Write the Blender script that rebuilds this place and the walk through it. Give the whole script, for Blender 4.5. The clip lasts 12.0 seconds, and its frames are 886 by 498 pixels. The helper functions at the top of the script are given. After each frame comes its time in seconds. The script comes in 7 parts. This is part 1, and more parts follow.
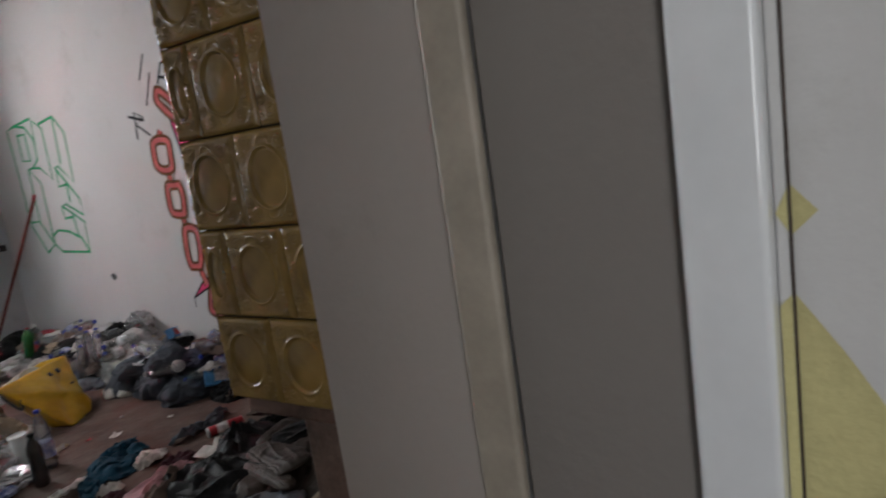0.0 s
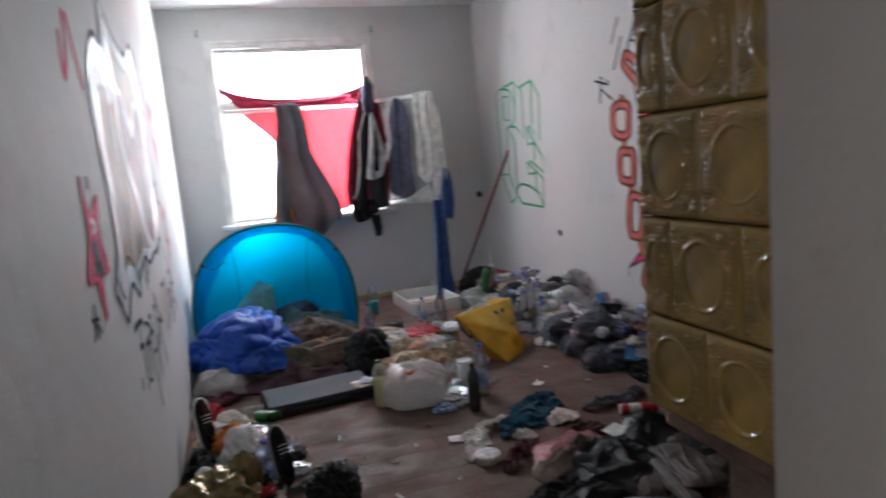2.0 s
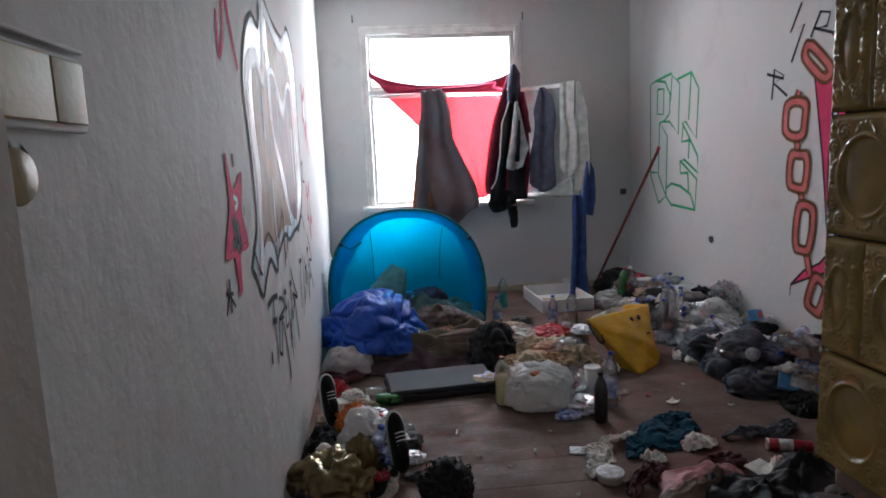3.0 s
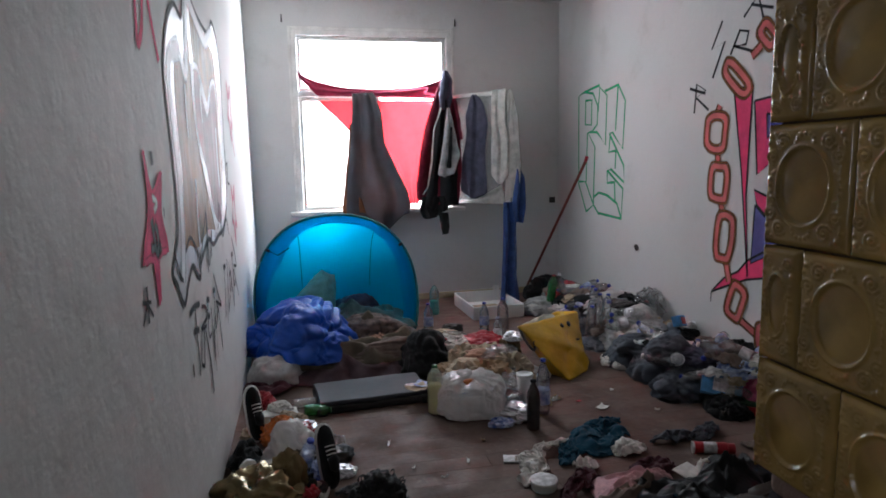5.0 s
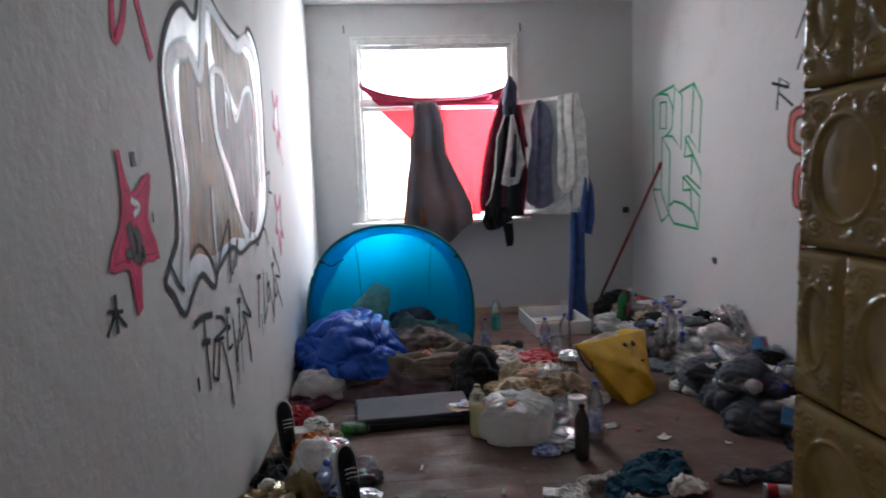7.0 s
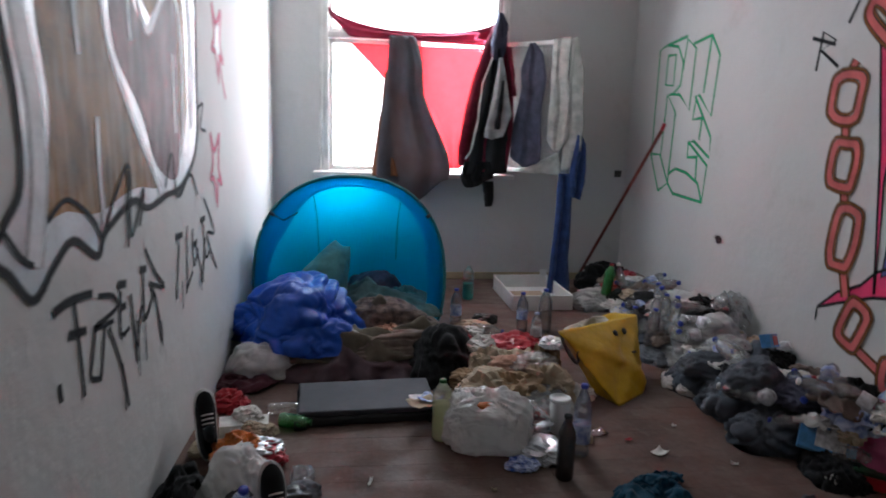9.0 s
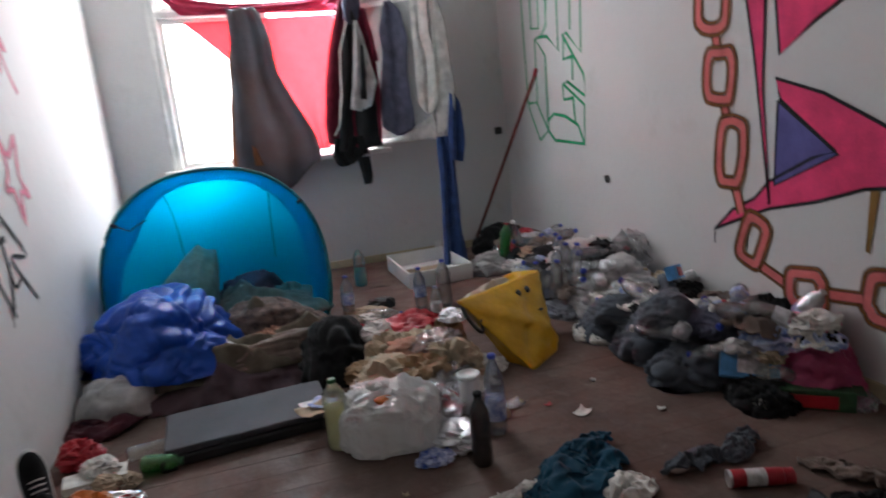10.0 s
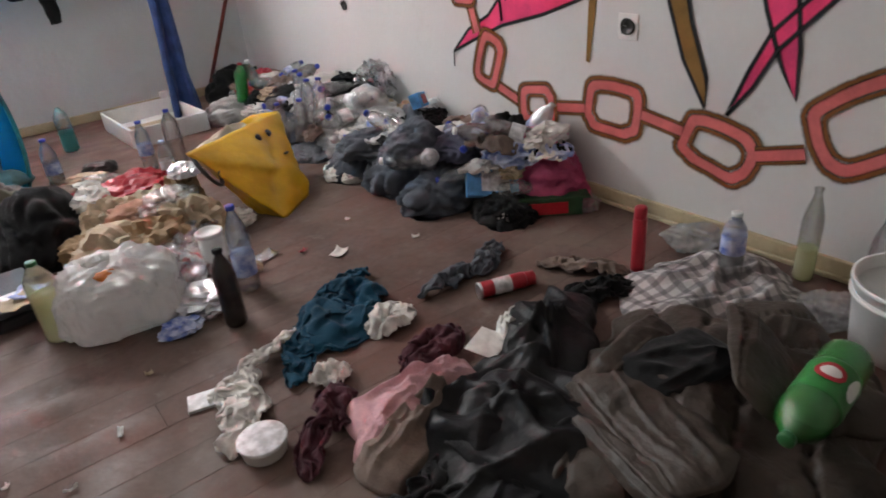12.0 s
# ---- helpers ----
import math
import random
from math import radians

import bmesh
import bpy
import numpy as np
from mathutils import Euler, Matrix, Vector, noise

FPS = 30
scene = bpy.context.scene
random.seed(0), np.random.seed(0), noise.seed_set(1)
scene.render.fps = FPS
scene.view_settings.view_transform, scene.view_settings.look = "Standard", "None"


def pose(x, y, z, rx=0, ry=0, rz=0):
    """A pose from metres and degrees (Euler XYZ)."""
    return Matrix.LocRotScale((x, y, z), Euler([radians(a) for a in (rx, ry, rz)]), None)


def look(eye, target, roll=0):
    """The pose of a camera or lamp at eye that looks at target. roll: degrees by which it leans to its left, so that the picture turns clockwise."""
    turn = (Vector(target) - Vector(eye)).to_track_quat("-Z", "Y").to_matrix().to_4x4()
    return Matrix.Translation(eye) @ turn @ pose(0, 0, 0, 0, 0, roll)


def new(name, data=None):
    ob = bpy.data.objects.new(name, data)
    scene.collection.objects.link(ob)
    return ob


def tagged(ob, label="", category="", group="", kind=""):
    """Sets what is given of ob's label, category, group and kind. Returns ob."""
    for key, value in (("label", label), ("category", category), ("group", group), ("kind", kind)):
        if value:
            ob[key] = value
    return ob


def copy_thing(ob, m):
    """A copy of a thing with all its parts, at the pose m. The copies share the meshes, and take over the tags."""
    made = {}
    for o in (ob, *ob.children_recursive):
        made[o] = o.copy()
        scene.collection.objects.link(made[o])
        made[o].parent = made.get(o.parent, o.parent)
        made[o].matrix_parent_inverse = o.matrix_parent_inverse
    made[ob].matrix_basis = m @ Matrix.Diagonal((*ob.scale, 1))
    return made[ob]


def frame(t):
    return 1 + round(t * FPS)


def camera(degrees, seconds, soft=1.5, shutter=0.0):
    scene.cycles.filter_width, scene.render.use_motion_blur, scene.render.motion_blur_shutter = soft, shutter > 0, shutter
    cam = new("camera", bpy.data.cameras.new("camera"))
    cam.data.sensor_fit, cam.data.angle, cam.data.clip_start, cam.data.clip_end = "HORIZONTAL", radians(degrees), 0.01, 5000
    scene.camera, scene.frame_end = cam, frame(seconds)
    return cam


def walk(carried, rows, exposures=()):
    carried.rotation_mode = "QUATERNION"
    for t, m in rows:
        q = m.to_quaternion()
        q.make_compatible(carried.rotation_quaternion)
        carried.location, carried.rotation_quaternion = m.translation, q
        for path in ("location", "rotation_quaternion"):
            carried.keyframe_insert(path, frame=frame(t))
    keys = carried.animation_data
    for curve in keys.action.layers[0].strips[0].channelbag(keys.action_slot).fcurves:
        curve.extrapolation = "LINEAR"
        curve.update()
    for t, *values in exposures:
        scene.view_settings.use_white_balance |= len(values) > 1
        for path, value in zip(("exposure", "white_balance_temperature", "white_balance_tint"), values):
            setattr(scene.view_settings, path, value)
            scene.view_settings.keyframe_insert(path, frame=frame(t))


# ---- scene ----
cam = camera(69.3, 12.0, soft=1.7, shutter=0.5)

PATH = [
    (0, (0.264, 0.275, 1.39), (1.9, 1.375, 1.05), -8.4),
    (0.5, (0.306, 0.3, 1.382), (1.796, 1.587, 1.029), -8.0),
    (1, (0.375, 0.344, 1.402), (1.639, 1.849, 1.034), -7.7),
    (1.5, (0.374, 0.383, 1.44), (1.348, 2.093, 1.085), -6.4),
    (2, (0.406, 0.461, 1.424), (1.01, 2.346, 1.136), -5.3),
    (2.5, (0.423, 0.536, 1.417), (0.758, 2.488, 1.145), -4.0),
    (3, (0.442, 0.578, 1.43), (0.636, 2.548, 1.138), -2.5),
    (3.2, (0.43, 0.592, 1.419), (0.649, 2.558, 1.124), -1.6),
    (4.8, (0.41, 0.637, 1.406), (0.823, 2.575, 1.137), -1.0),
    (5, (0.424, 0.646, 1.421), (0.84, 2.583, 1.142), -1.2),
    (5.5, (0.446, 0.692, 1.404), (0.918, 2.614, 1.119), -0.4),
    (6, (0.502, 0.721, 1.389), (0.926, 2.656, 1.109), 0.4),
    (6.5, (0.616, 0.761, 1.368), (0.904, 2.725, 1.12), -1.2),
    (7, (0.709, 0.821, 1.366), (0.851, 2.803, 1.139), -2.0),
    (7.2, (0.719, 0.864, 1.367), (0.806, 2.848, 1.13), -1.9),
    (8.8, (0.761, 1.365, 1.401), (0.954, 3.317, 1.009), 3.0),
    (9, (0.77, 1.438, 1.373), (0.997, 3.386, 0.986), 1.8),
    (9.5, (0.87, 1.618, 1.273), (1.212, 3.552, 0.892), -3.2),
    (10, (0.954, 1.766, 1.226), (1.466, 3.649, 0.791), -5.8),
    (10.5, (1.03, 1.845, 1.138), (1.758, 3.611, 0.546), -7.1),
    (11, (1.08, 1.862, 1.088), (2.113, 3.384, 0.302), -7.1),
    (11.5, (1.092, 1.856, 1.083), (2.192, 3.268, 0.188), -4.7),
    (12, (1.082, 1.882, 1.112), (2.114, 3.318, 0.18), -5.6),
]
walk(cam, [(t, look(eye, target, roll)) for t, eye, target, roll in PATH],
     [(0, 0.45, 6500, 11), (0.5, 0.65, 6450, 11), (1.0, 0.75, 6350, 11), (1.5, 0.75, 6250, 10.5), (2.0, 0.6, 6150, 10), (3, 0.3, 6100, 10), (9, 0.3, 6100, 10), (10, 0.5, 6300, 11), (10.7, 1.05, 6550, 12), (11.4, 1.42, 6700, 12), (12, 1.45, 6700, 12)])

# ---- world and light ----
world = bpy.data.worlds.new("world")
scene.world = world
world.use_nodes = True
wn = world.node_tree
sky = wn.nodes.new("ShaderNodeTexSky")
sky.sky_type, sky.sun_disc = 'NISHITA', False
sky.sun_elevation, sky.sun_rotation = radians(38), radians(200)
wn.nodes["Background"].inputs[1].default_value = 0.10
wn.links.new(sky.outputs[0], wn.nodes["Background"].inputs[0])
sun_data = bpy.data.lights.new("sun", 'SUN')
sun_data.energy, sun_data.angle, sun_data.color = 0.8, radians(12), (1, .97, .92)
sun = new("sun", sun_data)
sun.matrix_world = look((-3, 14, 9), (0.5, 7, 1.2))


def daylight(name, eye, target, sx, sy, watts, color=(1, 1, 1)):
    d = bpy.data.lights.new(name, 'AREA')
    d.shape, d.size, d.size_y, d.energy, d.color = 'RECTANGLE', sx, sy, watts, color
    o = new(name, d)
    o.matrix_world = look(eye, target)
    return o


daylight("window_daylight", (1.15, 7.14, 1.80), (0.1, 3.6, 0.6), 1.42, 1.58, 150, (0.93, 0.97, 1))
daylight("hall_daylight", (-1.9, -1.35, 1.55), (0.6, 1.2, 1.2), 0.9, 1.3, 30, (0.96, 0.98, 1))


# ---- materials ----
def mat(name, color, rough=0.6, metal=0.0, var=0.15, scale=6.0, bump=0.15, bscale=60.0, dark=None, spec=0.4, obj=False):
    """Two scales of colour variation and a fine relief."""
    m = bpy.data.materials.new(name)
    m.use_nodes = True
    nt = m.node_tree
    b = nt.nodes["Principled BSDF"]
    b.inputs["Roughness"].default_value, b.inputs["Metallic"].default_value = rough, metal
    b.inputs["Specular IOR Level"].default_value = spec
    tc = nt.nodes.new("ShaderNodeTexCoord")
    n1, n2 = nt.nodes.new("ShaderNodeTexNoise"), nt.nodes.new("ShaderNodeTexNoise")
    n1.inputs["Scale"].default_value, n1.inputs["Detail"].default_value = scale, 6
    n2.inputs["Scale"].default_value, n2.inputs["Detail"].default_value = bscale, 4
    for n in (n1, n2):
        nt.links.new(tc.outputs["Object"], n.inputs["Vector"])
    ramp = nt.nodes.new("ShaderNodeValToRGB")
    c = Vector(color)
    d = Vector(dark) if dark else c * (1 - 2 * var)
    ramp.color_ramp.elements[0].position, ramp.color_ramp.elements[1].position = 0.32, 0.66
    ramp.color_ramp.elements[0].color = (*d, 1)
    ramp.color_ramp.elements[1].color = (*(c * (1 + var * 0.5)), 1)
    mix = nt.nodes.new("ShaderNodeMath")
    mix.operation = 'MULTIPLY_ADD'
    mix.inputs[1].default_value, mix.inputs[2].default_value = 0.25, -0.125
    add = nt.nodes.new("ShaderNodeMath")
    add.operation = 'ADD'
    nt.links.new(n2.outputs["Fac"], mix.inputs[0])
    nt.links.new(n1.outputs["Fac"], add.inputs[0])
    nt.links.new(mix.outputs[0], add.inputs[1])
    nt.links.new(add.outputs[0], ramp.inputs[0])
    out = ramp.outputs[0]
    if obj:
        info, hsv = nt.nodes.new("ShaderNodeObjectInfo"), nt.nodes.new("ShaderNodeHueSaturation")
        mr = nt.nodes.new("ShaderNodeMapRange")
        mr.inputs["To Min"].default_value, mr.inputs["To Max"].default_value = 0.9, 1.08
        nt.links.new(info.outputs["Random"], mr.inputs["Value"])
        nt.links.new(mr.outputs[0], hsv.inputs["Value"])
        nt.links.new(out, hsv.inputs["Color"])
        out = hsv.outputs[0]
    nt.links.new(out, b.inputs["Base Color"])
    bp = nt.nodes.new("ShaderNodeBump")
    bp.inputs["Strength"].default_value, bp.inputs["Distance"].default_value = bump, 0.01
    nt.links.new(n2.outputs["Fac"], bp.inputs["Height"])
    nt.links.new(bp.outputs[0], b.inputs["Normal"])
    return m


def translucent(m, share, color):
    """Let some daylight through a fabric or plastic film."""
    nt = m.node_tree
    b, o = nt.nodes["Principled BSDF"], nt.nodes["Material Output"]
    t, mx = nt.nodes.new("ShaderNodeBsdfTranslucent"), nt.nodes.new("ShaderNodeMixShader")
    t.inputs[0].default_value = (*color, 1)
    mx.inputs[0].default_value = share
    nt.links.new(b.outputs[0], mx.inputs[1])
    nt.links.new(t.outputs[0], mx.inputs[2])
    nt.links.new(mx.outputs[0], o.inputs[0])
    return m


def clear(name, tint=(0.93, 0.95, 0.96), rough=0.06, gloss=1.1, haze=0.06):
    """Thin clear plastic or glass: see-through with a Fresnel gloss."""
    m = bpy.data.materials.new(name)
    m.use_nodes = True
    nt = m.node_tree
    nt.nodes.remove(nt.nodes["Principled BSDF"])
    t, g = nt.nodes.new("ShaderNodeBsdfTransparent"), nt.nodes.new("ShaderNodeBsdfGlossy")
    f, mx, k = nt.nodes.new("ShaderNodeFresnel"), nt.nodes.new("ShaderNodeMixShader"), nt.nodes.new("ShaderNodeMath")
    n, bp = nt.nodes.new("ShaderNodeTexNoise"), nt.nodes.new("ShaderNodeBump")
    n.inputs["Scale"].default_value = 28
    bp.inputs["Strength"].default_value, bp.inputs["Distance"].default_value = 0.35, 0.01
    nt.links.new(n.outputs["Fac"], bp.inputs["Height"])
    nt.links.new(bp.outputs[0], g.inputs["Normal"])
    nt.links.new(bp.outputs[0], f.inputs["Normal"])
    t.inputs[0].default_value = (*tint, 1)
    g.inputs[1].default_value = rough
    f.inputs[0].default_value = 1.5
    k.operation, k.inputs[1].default_value, k.use_clamp = 'MULTIPLY_ADD', 1.2 * gloss, True
    k.inputs[2].default_value = 0.05 * gloss
    nt.links.new(f.outputs[0], k.inputs[0])
    nt.links.new(k.outputs[0], mx.inputs[0])
    d, hz = nt.nodes.new("ShaderNodeBsdfDiffuse"), nt.nodes.new("ShaderNodeMixShader")
    d.inputs[0].default_value = (*[min(0.85, 0.25 + 0.65 * c) for c in tint], 1)
    hz.inputs[0].default_value = haze
    nt.links.new(t.outputs[0], hz.inputs[1])
    nt.links.new(d.outputs[0], hz.inputs[2])
    nt.links.new(hz.outputs[0], mx.inputs[1])
    nt.links.new(g.outputs[0], mx.inputs[2])
    nt.links.new(mx.outputs[0], nt.nodes["Material Output"].inputs[0])
    return m


def spray(name, color, soft=0.3, speckle=0.5, var=0.12, scale=9):
    """Spray paint on plaster; a stroke's edge fades by its cross coordinate."""
    m = mat(name, color, 0.8, var=var, scale=scale, bump=0.08, bscale=90, spec=0.12)
    nt = m.node_tree
    b = nt.nodes["Principled BSDF"]
    uv, sep = nt.nodes.new("ShaderNodeUVMap"), nt.nodes.new("ShaderNodeSeparateXYZ")
    uv.uv_map = "UVMap"
    nt.links.new(uv.outputs[0], sep.inputs[0])
    a, n, s, r = (nt.nodes.new(k) for k in ("ShaderNodeMath", "ShaderNodeTexNoise", "ShaderNodeMath", "ShaderNodeMapRange"))
    a.operation = 'PINGPONG'
    a.inputs[1].default_value = 0.5
    nt.links.new(sep.outputs[0], a.inputs[0])
    tc = nt.nodes["Texture Coordinate"]
    n.inputs["Scale"].default_value, n.inputs["Detail"].default_value = 130, 3
    nt.links.new(tc.outputs["Object"], n.inputs["Vector"])
    s.operation = 'MULTIPLY_ADD'
    s.inputs[1].default_value, s.inputs[2].default_value = speckle * soft, -0.5 * speckle * soft
    nt.links.new(n.outputs["Fac"], s.inputs[0])
    t = nt.nodes.new("ShaderNodeMath")
    t.operation = 'ADD'
    nt.links.new(a.outputs[0], t.inputs[0])
    nt.links.new(s.outputs[0], t.inputs[1])
    r.inputs["From Min"].default_value, r.inputs["From Max"].default_value = 0.02, max(soft, 0.03)
    nt.links.new(t.outputs[0], r.inputs["Value"])
    nt.links.new(r.outputs[0], b.inputs["Alpha"])
    return m


def plaster(name, color, stain):
    m = mat(name, color, 0.75, var=0.03, scale=1.1, bump=0.10, bscale=45, spec=0.25)
    nt = m.node_tree
    b, tc = nt.nodes["Principled BSDF"], nt.nodes["Texture Coordinate"]
    old = b.inputs["Base Color"].links[0].from_socket
    n, r, mx = nt.nodes.new("ShaderNodeTexNoise"), nt.nodes.new("ShaderNodeValToRGB"), nt.nodes.new("ShaderNodeMixRGB")
    n.inputs["Scale"].default_value, n.inputs["Detail"].default_value, n.inputs["Roughness"].default_value = 2.3, 9, 0.7
    nt.links.new(tc.outputs["Object"], n.inputs["Vector"])
    r.color_ramp.elements[0].position, r.color_ramp.elements[1].position = 0.56, 0.80
    r.color_ramp.elements[0].color, r.color_ramp.elements[1].color = (0, 0, 0, 1), (0.7, 0.7, 0.7, 1)
    nt.links.new(n.outputs["Fac"], r.inputs[0])
    nt.links.new(r.outputs[0], mx.inputs[0])
    nt.links.new(old, mx.inputs[1])
    mx.inputs[2].default_value = (*stain, 1)
    nt.links.new(mx.outputs[0], b.inputs["Base Color"])
    # broad trowel waves under the fine grain
    n3, bp = nt.nodes.new("ShaderNodeTexNoise"), nt.nodes.new("ShaderNodeBump")
    n3.inputs["Scale"].default_value, n3.inputs["Detail"].default_value = 9, 7
    nt.links.new(tc.outputs["Object"], n3.inputs["Vector"])
    bp.inputs["Strength"].default_value, bp.inputs["Distance"].default_value = 0.45, 0.012
    nt.links.new(n3.outputs["Fac"], bp.inputs["Height"])
    nt.links.new(b.inputs["Normal"].links[0].from_socket, bp.inputs["Normal"])
    nt.links.new(bp.outputs[0], b.inputs["Normal"])
    return m


def plaid(name, base, line, scale):
    m = mat(name, base, 0.85, var=0.15, bump=0.25, bscale=120)
    nt = m.node_tree
    b, tc = nt.nodes["Principled BSDF"], nt.nodes["Texture Coordinate"]
    out = b.inputs["Base Color"].links[0].from_socket
    for d in ('X', 'Y'):
        w, r, mx = nt.nodes.new("ShaderNodeTexWave"), nt.nodes.new("ShaderNodeValToRGB"), nt.nodes.new("ShaderNodeMixRGB")
        w.bands_direction = d
        w.inputs["Scale"].default_value, w.inputs["Distortion"].default_value = scale, 1.5
        w.inputs["Detail Scale"].default_value = 0.4
        nt.links.new(tc.outputs["Object"], w.inputs["Vector"])
        r.color_ramp.elements[0].position, r.color_ramp.elements[1].position = 0.55, 0.75
        nt.links.new(w.outputs["Fac"], r.inputs[0])
        mx.inputs[2].default_value = (*line, 1)
        k = nt.nodes.new("ShaderNodeMath")
        k.operation, k.inputs[1].default_value = 'MULTIPLY', 0.55
        nt.links.new(r.outputs[0], k.inputs[0])
        nt.links.new(k.outputs[0], mx.inputs[0])
        nt.links.new(out, mx.inputs[1])
        out = mx.outputs[0]
    nt.links.new(out, b.inputs["Base Color"])
    return m


def cloth(name, color, dark=None, scale=14):
    m = mat(name, color, 0.9, var=0.18, scale=scale, bump=0.3, bscale=220, dark=dark, spec=0.15)
    m.node_tree.nodes["Principled BSDF"].inputs["Sheen Weight"].default_value = 0.08
    return m


M = {}
M["wall"] = plaster("wall_plaster", (0.62, 0.615, 0.605), (0.46, 0.45, 0.425))
# Darker and browner than the other walls.
M["reveal"] = plaster("reveal_plaster", (0.43, 0.388, 0.352), (0.28, 0.25, 0.22))
# The reveal's hue at about half its value.
M["panel_grey"] = plaster("grey_panel_plaster", (0.225, 0.205, 0.187), (0.19, 0.17, 0.15))
M["ceiling"] = plaster("ceiling_plaster", (0.72, 0.71, 0.69), (0.55, 0.53, 0.49))
M["gloss_white"] = mat("gloss_white_paint", (0.72, 0.74, 0.75), 0.16, var=0.04, scale=4, bump=0.05, bscale=30)
M["tan_paint"] = mat("tan_paint", (0.40, 0.355, 0.29), 0.5, var=0.10, scale=7)
M["cream"] = mat("cream_paint", (0.50, 0.42, 0.27), 0.5, var=0.15, scale=5, bump=0.1)
M["khaki"] = mat("khaki_enamel", (0.33, 0.28, 0.13), 0.55, var=0.10, scale=5, bump=0.08)
M["frame_white"] = mat("window_paint", (0.74, 0.73, 0.70), 0.45, var=0.10, scale=9, bump=0.1)
M["plank"] = mat("floor_paint", (0.150, 0.101, 0.086), 0.5, var=0.22, scale=3.2, bump=0.22, bscale=38, dark=(0.092, 0.059, 0.050), spec=0.18, obj=True)
def worn(m, tints):
    """Broad patches of dust, wear and old red paint that run on across the boards."""
    nt = m.node_tree
    b, geo = nt.nodes["Principled BSDF"], nt.nodes.new("ShaderNodeNewGeometry")
    out = b.inputs["Base Color"].links[0].from_socket
    for k, (sc, lo, hi, share, col) in enumerate(tints):
        n, r, mx, mp = (nt.nodes.new(t) for t in ("ShaderNodeTexNoise", "ShaderNodeMapRange", "ShaderNodeMixRGB", "ShaderNodeMapping"))
        mp.inputs["Location"].default_value = (7.0 * k, 3.0 * k, 0)
        nt.links.new(geo.outputs["Position"], mp.inputs["Vector"])
        nt.links.new(mp.outputs[0], n.inputs["Vector"])
        n.inputs["Scale"].default_value, n.inputs["Detail"].default_value, n.inputs["Roughness"].default_value = sc, 8, 0.68
        r.inputs["From Min"].default_value, r.inputs["From Max"].default_value, r.inputs["To Max"].default_value = lo, hi, share
        nt.links.new(n.outputs["Fac"], r.inputs["Value"])
        nt.links.new(r.outputs[0], mx.inputs[0])
        nt.links.new(out, mx.inputs[1])
        mx.inputs[2].default_value = (*col, 1)
        out = mx.outputs[0]
    nt.links.new(out, b.inputs["Base Color"])


worn(M["plank"], ((1.7, 0.50, 0.70, 0.50, (0.19, 0.15, 0.122)), (2.3, 0.50, 0.70, 0.65, (0.165, 0.066, 0.050)), (9.0, 0.58, 0.74, 0.5, (0.25, 0.21, 0.18)), (5.0, 0.58, 0.75, 0.6, (0.05, 0.038, 0.034))))
nt = M["plank"].node_tree
rn_, rm_, rg_ = nt.nodes.new("ShaderNodeTexNoise"), nt.nodes.new("ShaderNodeMapRange"), nt.nodes.new("ShaderNodeNewGeometry")
rn_.inputs["Scale"].default_value, rn_.inputs["Detail"].default_value = 6, 7
rm_.inputs["From Min"].default_value, rm_.inputs["From Max"].default_value, rm_.inputs["To Min"].default_value, rm_.inputs["To Max"].default_value = 0.35, 0.65, 0.50, 0.85
nt.links.new(rg_.outputs["Position"], rn_.inputs["Vector"])
nt.links.new(rn_.outputs["Fac"], rm_.inputs["Value"])
nt.links.new(rm_.outputs[0], nt.nodes["Principled BSDF"].inputs["Roughness"])
M["joint"] = mat("floor_gap", (0.075, 0.055, 0.047), 0.9)
M["glaze"] = mat("ochre_glaze", (0.36, 0.235, 0.07), 0.09, var=0.16, scale=8, bump=0.05, bscale=25, spec=0.6, obj=True)
M["grout"] = mat("stove_joint", (0.10, 0.07, 0.035), 0.8)
# Dark brown brick for the stove's set-back base and slab.
M["brick"] = mat("dark_brick", (0.16, 0.10, 0.075), 0.9, var=0.3, bump=0.5)
M["glass"] = clear("window_glass", (0.96, 0.97, 0.97), 0.02, 0.6, 0.0)
M["pet"] = clear("clear_plastic", (0.97, 0.98, 0.98), 0.05, 1.2, 0.12)
M["pet_blue"] = clear("bluish_plastic", (0.93, 0.96, 0.97), 0.05, 1.2, 0.13)
M["pet_green"] = clear("green_plastic", (0.16, 0.66, 0.22), 0.06, 1.0, 0.42)
M["pet_green"].node_tree.nodes["Diffuse BSDF"].inputs[0].default_value = (0.025, 0.33, 0.06, 1)
M["darkglass"] = clear("brown_glass", (0.09, 0.03, 0.02), 0.04, 1.0, 0.0)
M["film"] = clear("clear_film", (0.90, 0.91, 0.93), 0.12, 1.9, 0.16)
M["yellow_drink"] = translucent(mat("yellow_drink", (0.88, 0.88, 0.52), 0.2, var=0.04), 0.7, (0.92, 0.92, 0.60))
M["teal_drink"] = translucent(mat("teal_drink", (0.12, 0.80, 0.74), 0.2, var=0.03), 0.7, (0.12, 0.85, 0.78))
M["milk_bag"] = translucent(mat("white_bag_film", (0.74, 0.73, 0.71), 0.16, var=0.06, bump=0.8, bscale=26, spec=0.7), 0.45, (0.82, 0.81, 0.80))
M["white"] = mat("white_plastic", (0.74, 0.74, 0.72), 0.4, var=0.06)
M["paper"] = mat("soft_paper", (0.68, 0.66, 0.62), 0.85, var=0.14, scale=18, bump=0.3)
M["kraft"] = mat("kraft_paper", (0.34, 0.22, 0.12), 0.8, var=0.2, bump=0.4, bscale=40)
